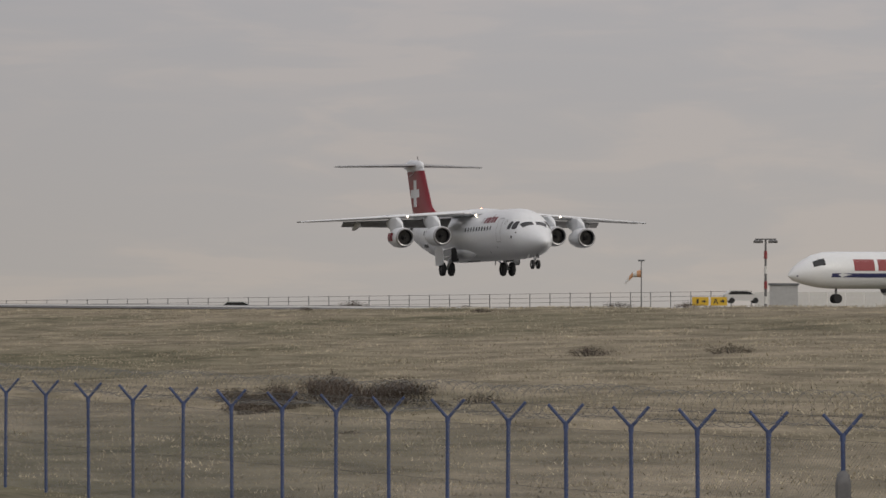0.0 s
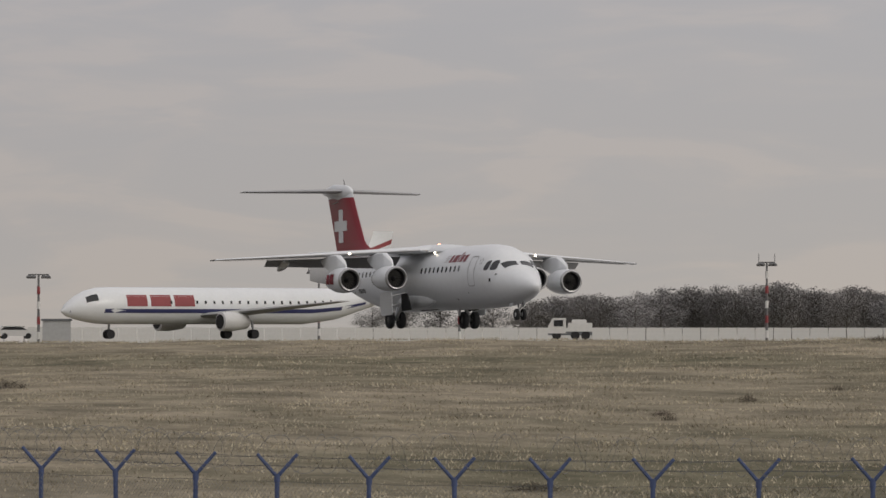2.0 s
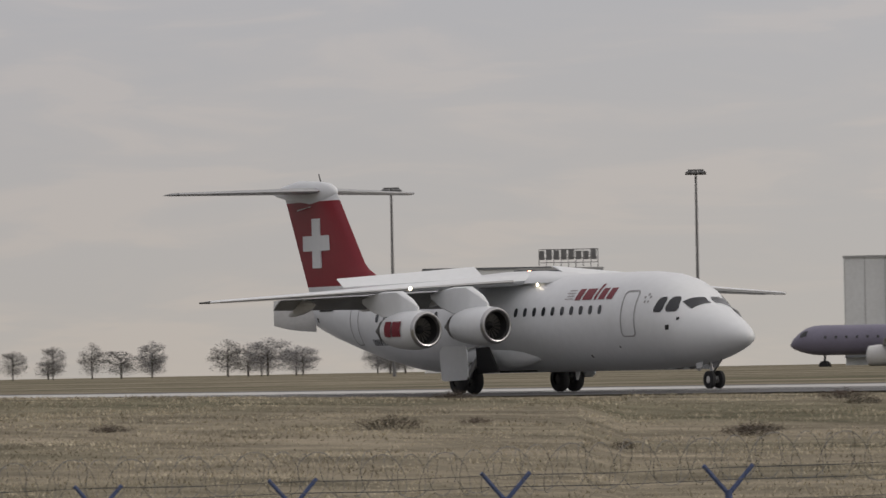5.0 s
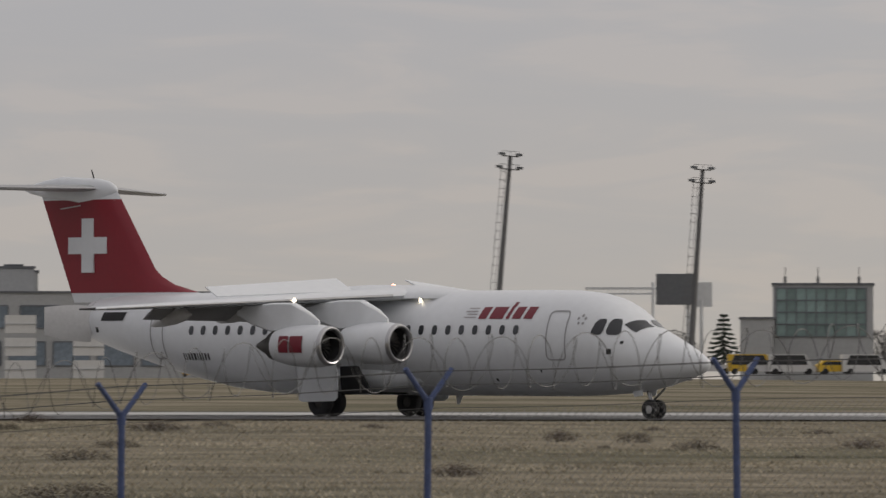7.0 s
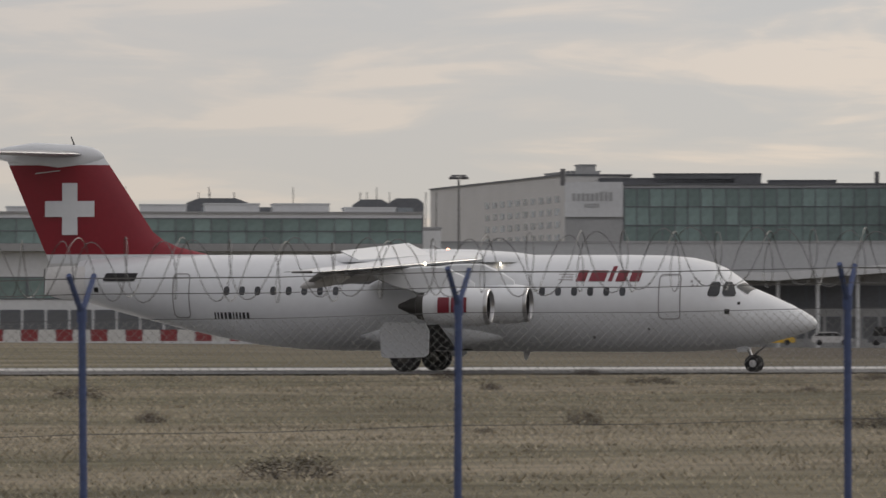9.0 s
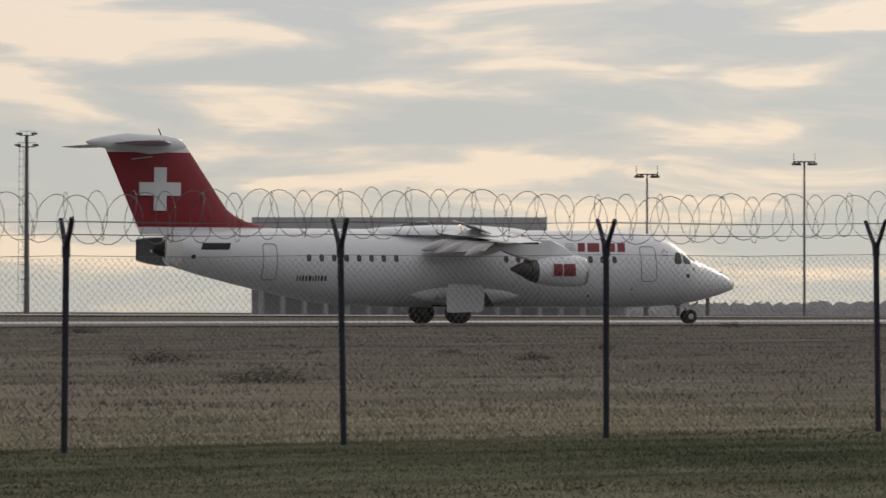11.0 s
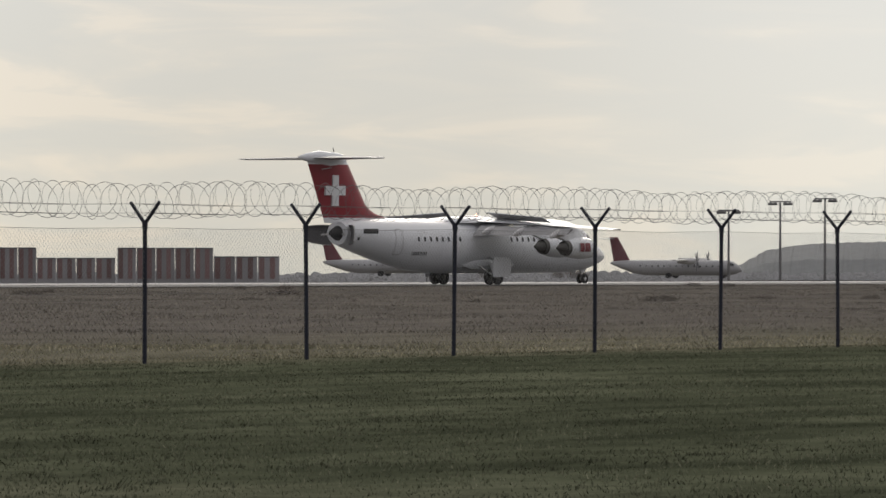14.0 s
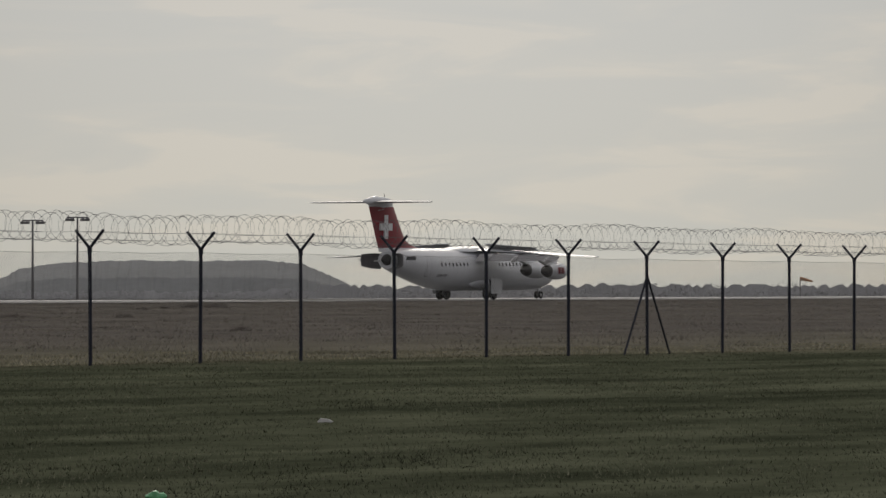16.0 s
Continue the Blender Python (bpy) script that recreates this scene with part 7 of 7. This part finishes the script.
    for a, rr in ((60.802, 66.0),):
        o = new("paper_scrap", Geo().prism([(-0.09, 0), (0.1, 0.0), (0.07, 0.03), (-0.05, 0.05)], -0.05, 0.05).mesh("paper_scrap", OFFWHITE, 0))
        o.matrix_world = spot(a, rr, ground_z(a, rr) + 0.005)
        tagged(o, "small pale paper scrap on the grass", "litter")


east()


# ---------------------------------------------------------------- grass blades and weeds
def grass_material(name, stops):
    """Blades: a colour of its own for each, drifting in long soft patches along the field."""
    m = bpy.data.materials.new(name)
    m.use_nodes = True
    nt = m.node_tree
    b = nt.nodes["Principled BSDF"]
    b.inputs["Roughness"].default_value, b.inputs["Specular IOR Level"].default_value = 1.0, 0.0
    geo = nt.nodes.new("ShaderNodeNewGeometry")
    r = nt.nodes.new("ShaderNodeValToRGB")
    for i, (p, c) in enumerate(stops):
        el = r.color_ramp.elements[i] if i < 2 else r.color_ramp.elements.new(p)
        el.position, el.color = p, (*c, 1)
    nt.links.new(geo.outputs["Random Per Island"], r.inputs[0])
    mp = nt.nodes.new("ShaderNodeMapping")
    mp.inputs["Scale"].default_value = (0.16, 0.75, 0.0)
    nt.links.new(geo.outputs["Position"], mp.inputs[0])
    n = nt.nodes.new("ShaderNodeTexNoise")
    n.inputs["Scale"].default_value, n.inputs["Detail"].default_value = 1.0, 5.0
    nt.links.new(mp.outputs[0], n.inputs["Vector"])
    d = nt.nodes.new("ShaderNodeValToRGB")
    d.color_ramp.elements[0].position, d.color_ramp.elements[0].color = 0.36, (0.54, 0.54, 0.53, 1)
    d.color_ramp.elements[1].position, d.color_ramp.elements[1].color = 0.64, (1.40, 1.39, 1.36, 1)
    nt.links.new(n.outputs["Fac"], d.inputs[0])
    mx = nt.nodes.new("ShaderNodeMix")
    mx.data_type, mx.blend_type = "RGBA", "MULTIPLY"
    mx.inputs[0].default_value = 1.0
    nt.links.new(r.outputs[0], mx.inputs[6])
    nt.links.new(d.outputs[0], mx.inputs[7])
    nt.links.new(mx.outputs[2], b.inputs["Base Color"])
    return m


def tufts(name, label, mat, count, az0, az1, near, far, height, spread, blade, blades, seed, even=0.5):
    """A stretch of grass in tufts of narrow blades, between two distances from the eye's spot."""
    rng = np.random.default_rng(seed)
    roots, tall = [], []
    while len(roots) < count:
        az = az0 + (az1 - az0) * rng.random()
        r0, r1 = near(az), far(az)
        f = rng.random()
        r = even * math.sqrt(r0 * r0 + (r1 * r1 - r0 * r0) * f) + (1 - even) * (r0 + (r1 - r0) * f)
        p = polar(az, r)
        patchy = noise.noise(Vector((p.x / 7, p.y / 3, seed)))
        if patchy + rng.random() * 1.6 < 0.1:
            continue
        roots.append((p.x, p.y, ground_z(az, r)))
        tall.append(height * (0.6 + 0.8 * rng.random()) * (1 + 0.5 * patchy))
    root = np.repeat(np.array(roots), blades, axis=0)
    hh = np.repeat(np.array(tall), blades)
    n = len(root)
    root[:, :2] += (rng.random((n, 2)) - 0.5) * spread
    a = rng.random(n) * 2 * math.pi
    w = blade * (0.6 + 0.8 * rng.random(n))
    side = np.stack([np.cos(a) * w, np.sin(a) * w, np.zeros(n)], axis=1)
    tip = np.stack([hh * 2.0 * (rng.random(n) - 0.5), hh * 2.0 * (rng.random(n) - 0.5), hh * (0.6 + 0.4 * rng.random(n))], axis=1)
    low = root - np.array([0, 0, 0.015])
    verts = np.stack([low - side, low + side, root + tip], axis=1).astype(np.float32)
    me = bpy.data.meshes.new(name)
    me.vertices.add(3 * n)
    me.loops.add(3 * n)
    me.polygons.add(n)
    me.vertices.foreach_set("co", verts.ravel())
    me.loops.foreach_set("vertex_index", np.arange(3 * n, dtype=np.int32))
    me.polygons.foreach_set("loop_start", np.arange(0, 3 * n, 3, dtype=np.int32))
    me.update()
    me.validate()
    me.materials.append(mat)
    tagged(new(name, me), label, "grass", kind="stuff")


def grass_and_weeds():
    green = grass_material("green_grass_blades", [(0.0, (0.092, 0.102, 0.068)), (1.0, (0.215, 0.212, 0.152)), (0.5, (0.122, 0.132, 0.090)), (0.88, (0.158, 0.164, 0.114))])
    straw = grass_material("dry_straw_blades", [(0.0, (0.310, 0.280, 0.218)), (1.0, (0.470, 0.422, 0.330)), (0.5, (0.385, 0.345, 0.266))])
    dull = grass_material("dull_brown_blades", [(0.0, (0.172, 0.158, 0.138)), (1.0, (0.298, 0.274, 0.234)), (0.5, (0.228, 0.210, 0.181))])
    pale = grass_material("pale_verge_blades", [(0.0, (0.197, 0.191, 0.132)), (1.0, (0.418, 0.385, 0.277)), (0.5, (0.288, 0.278, 0.197))])
    fence_r = lambda az: fence_at(az)[0]
    near_run = lambda az: runway_at(az) - 18 / max(0.22, math.cos(radians(az)))
    tufts("verge_grass", "short mown green verge grass", green, 76000, 5, 68.5, lambda a: 36.0, lambda a: fence_r(a) + 2, 0.034, 0.30, 0.008, 6, 3, 0.35)
    tufts("pale_grass_strip", "pale straw-green grass strip along the fence", pale, 12000, 18, 67, lambda a: fence_r(a) + 1, lambda a: fence_r(a) + 16, 0.07, 0.6, 0.012, 6, 8)
    tufts("field_grass_east", "rough brown grass beyond the fence", dull, 34000, 22, 67, lambda a: fence_r(a) + 12, near_run, 0.08, 0.8, 0.016, 7, 4)
    tufts("field_grass_north", "rough dry straw grass beyond the fence", straw, 46000, -46, 24, lambda a: fence_r(a) + 12, near_run, 0.08, 0.8, 0.016, 7, 5)
    tufts("field_grass_west", "rough dry straw grass beyond the fence", straw, 34000, -76.5, -46, lambda a: fence_r(a) - 4, lambda a: runway_at(a) * 0.82, 0.08, 0.9, 0.018, 7, 6)
    rng = random.Random(44)
    for i in range(190):
        az = rng.uniform(-74, 60)
        lo, hi = fence_r(az) + 15, near_run(az)
        r = lo + (hi - lo) * rng.random() ** 0.6
        k = rng.uniform(0.35, 1.0)
        shrub(az, r, ground_z(az, r) - 0.03, 0.5 * k, rng.uniform(1.0, 2.6) * k, rng.randrange(3), "dry brown weed clump on the airfield grass")


grass_and_weeds()


# ---------------------------------------------------------------- what moves
def motions():
    walk(AIR, [
        (0, pose(-380.04, 130.38, 1.32, 0.03, -0.87, -0.47)),
        (0.5, pose(-358.68, 133.08, 0.91, 0.11, -0.92, -1.26)),
        (1, pose(-335.32, 135.82, 0.56, 0.05, -0.92, -1.98)),
        (1.5, pose(-314.26, 138.46, 0.31, -0.08, -0.80, -2.77)),
        (2, pose(-289.50, 140.22, 0.13, -0.17, -0.95, -3.48)),
        (2.5, pose(-268.33, 142.52, 0.01, -0.53, -0.70, -4.34)),
        (3, pose(-244.72, 144.60, -0.10, -0.55, -0.97, -5.42)),
        (3.5, pose(-220.84, 145.96, -0.90, -0.45, -0.75, -6.62)),
        (4, pose(-196.69, 146.60, -1.30, -0.22, -0.60, -7.92)),
        (4.5, pose(-172.88, 147.49, -1.30, 0.04, -0.45, -9.40)),
        (5, pose(-150.06, 149.58, -1.30, 0.22, -0.30, -11.12)),
        (5.5, pose(-128.84, 153.83, -1.30, 0.23, -0.43, -13.16)),
        (6, pose(-109.23, 160.25, -1.30, 0.07, -0.23, -15.50)),
        (6.5, pose(-92.48, 170.11, -1.30, 0.01, 0.13, -18.09)),
        (7, pose(-72.99, 181.49, -1.30, -0.01, 0.19, -20.26)),
        (7.5, pose(-52.48, 190.85, -1.30, -0.00, 0.50, -20.28)),
        (8, pose(-27.38, 197.05, -1.30, 0.01, 0.13, -22.12)),
        (8.5, pose(-2.89, 204.38, -1.30, 0.14, -0.16, -21.07)),
        (9, pose(25.29, 208.88, -1.30, 0.15, 0.24, -21.68)),
        (9.5, pose(53.50, 213.23, -1.30, 0.13, 0.45, -20.46)),
        (10, pose(81.74, 217.42, -1.30, 0.08, 0.45, -17.43)),
        (10.5, pose(109.79, 220.56, -1.30, 0.03, 0.34, -13.56)),
        (11, pose(137.45, 221.77, -1.30, -0.01, 0.18, -9.88)),
        (11.5, pose(164.52, 220.13, -1.30, -0.03, 0.06, -7.37)),
        (12, pose(190.99, 215.66, -1.30, -0.00, -0.03, -6.04)),
        (12.5, pose(219.78, 217.14, -1.30, 0.04, 0.12, -6.18)),
        (13, pose(249.83, 217.23, -1.30, 0.04, -0.05, -5.27)),
        (13.5, pose(274.38, 215.00, -1.30, 0.07, -0.22, -4.45)),
        (14, pose(302.42, 214.38, -1.30, 0.05, -0.18, -2.86)),
        (14.5, pose(335.59, 219.03, -1.30, 0.06, -0.01, -3.20)),
        (15, pose(363.57, 219.04, -1.30, 0.03, -0.10, -2.85)),
        (15.5, pose(391.16, 220.22, -1.30, -0.00, -0.11, -2.61)),
        (16, pose(423.00, 222.67, -1.30, 0.01, -0.14, -1.83)),
    ])
    for sp, x, y, z, droop, sweep in SPOILERS:
        down, up = pose(x, y, z, droop, -4, sweep), pose(x, y, z, droop, 24, sweep)
        walk(sp, [(0, down), (3.4, down), (4.4, up), (16, up)])
    for leg in GEAR[:2]:
        walk(leg, [(0, pose(0, 0, -0.24)), (3.3, pose(0, 0, -0.24)), (4.0, pose(0, 0, 0)), (16, pose(0, 0, 0))])


motions()
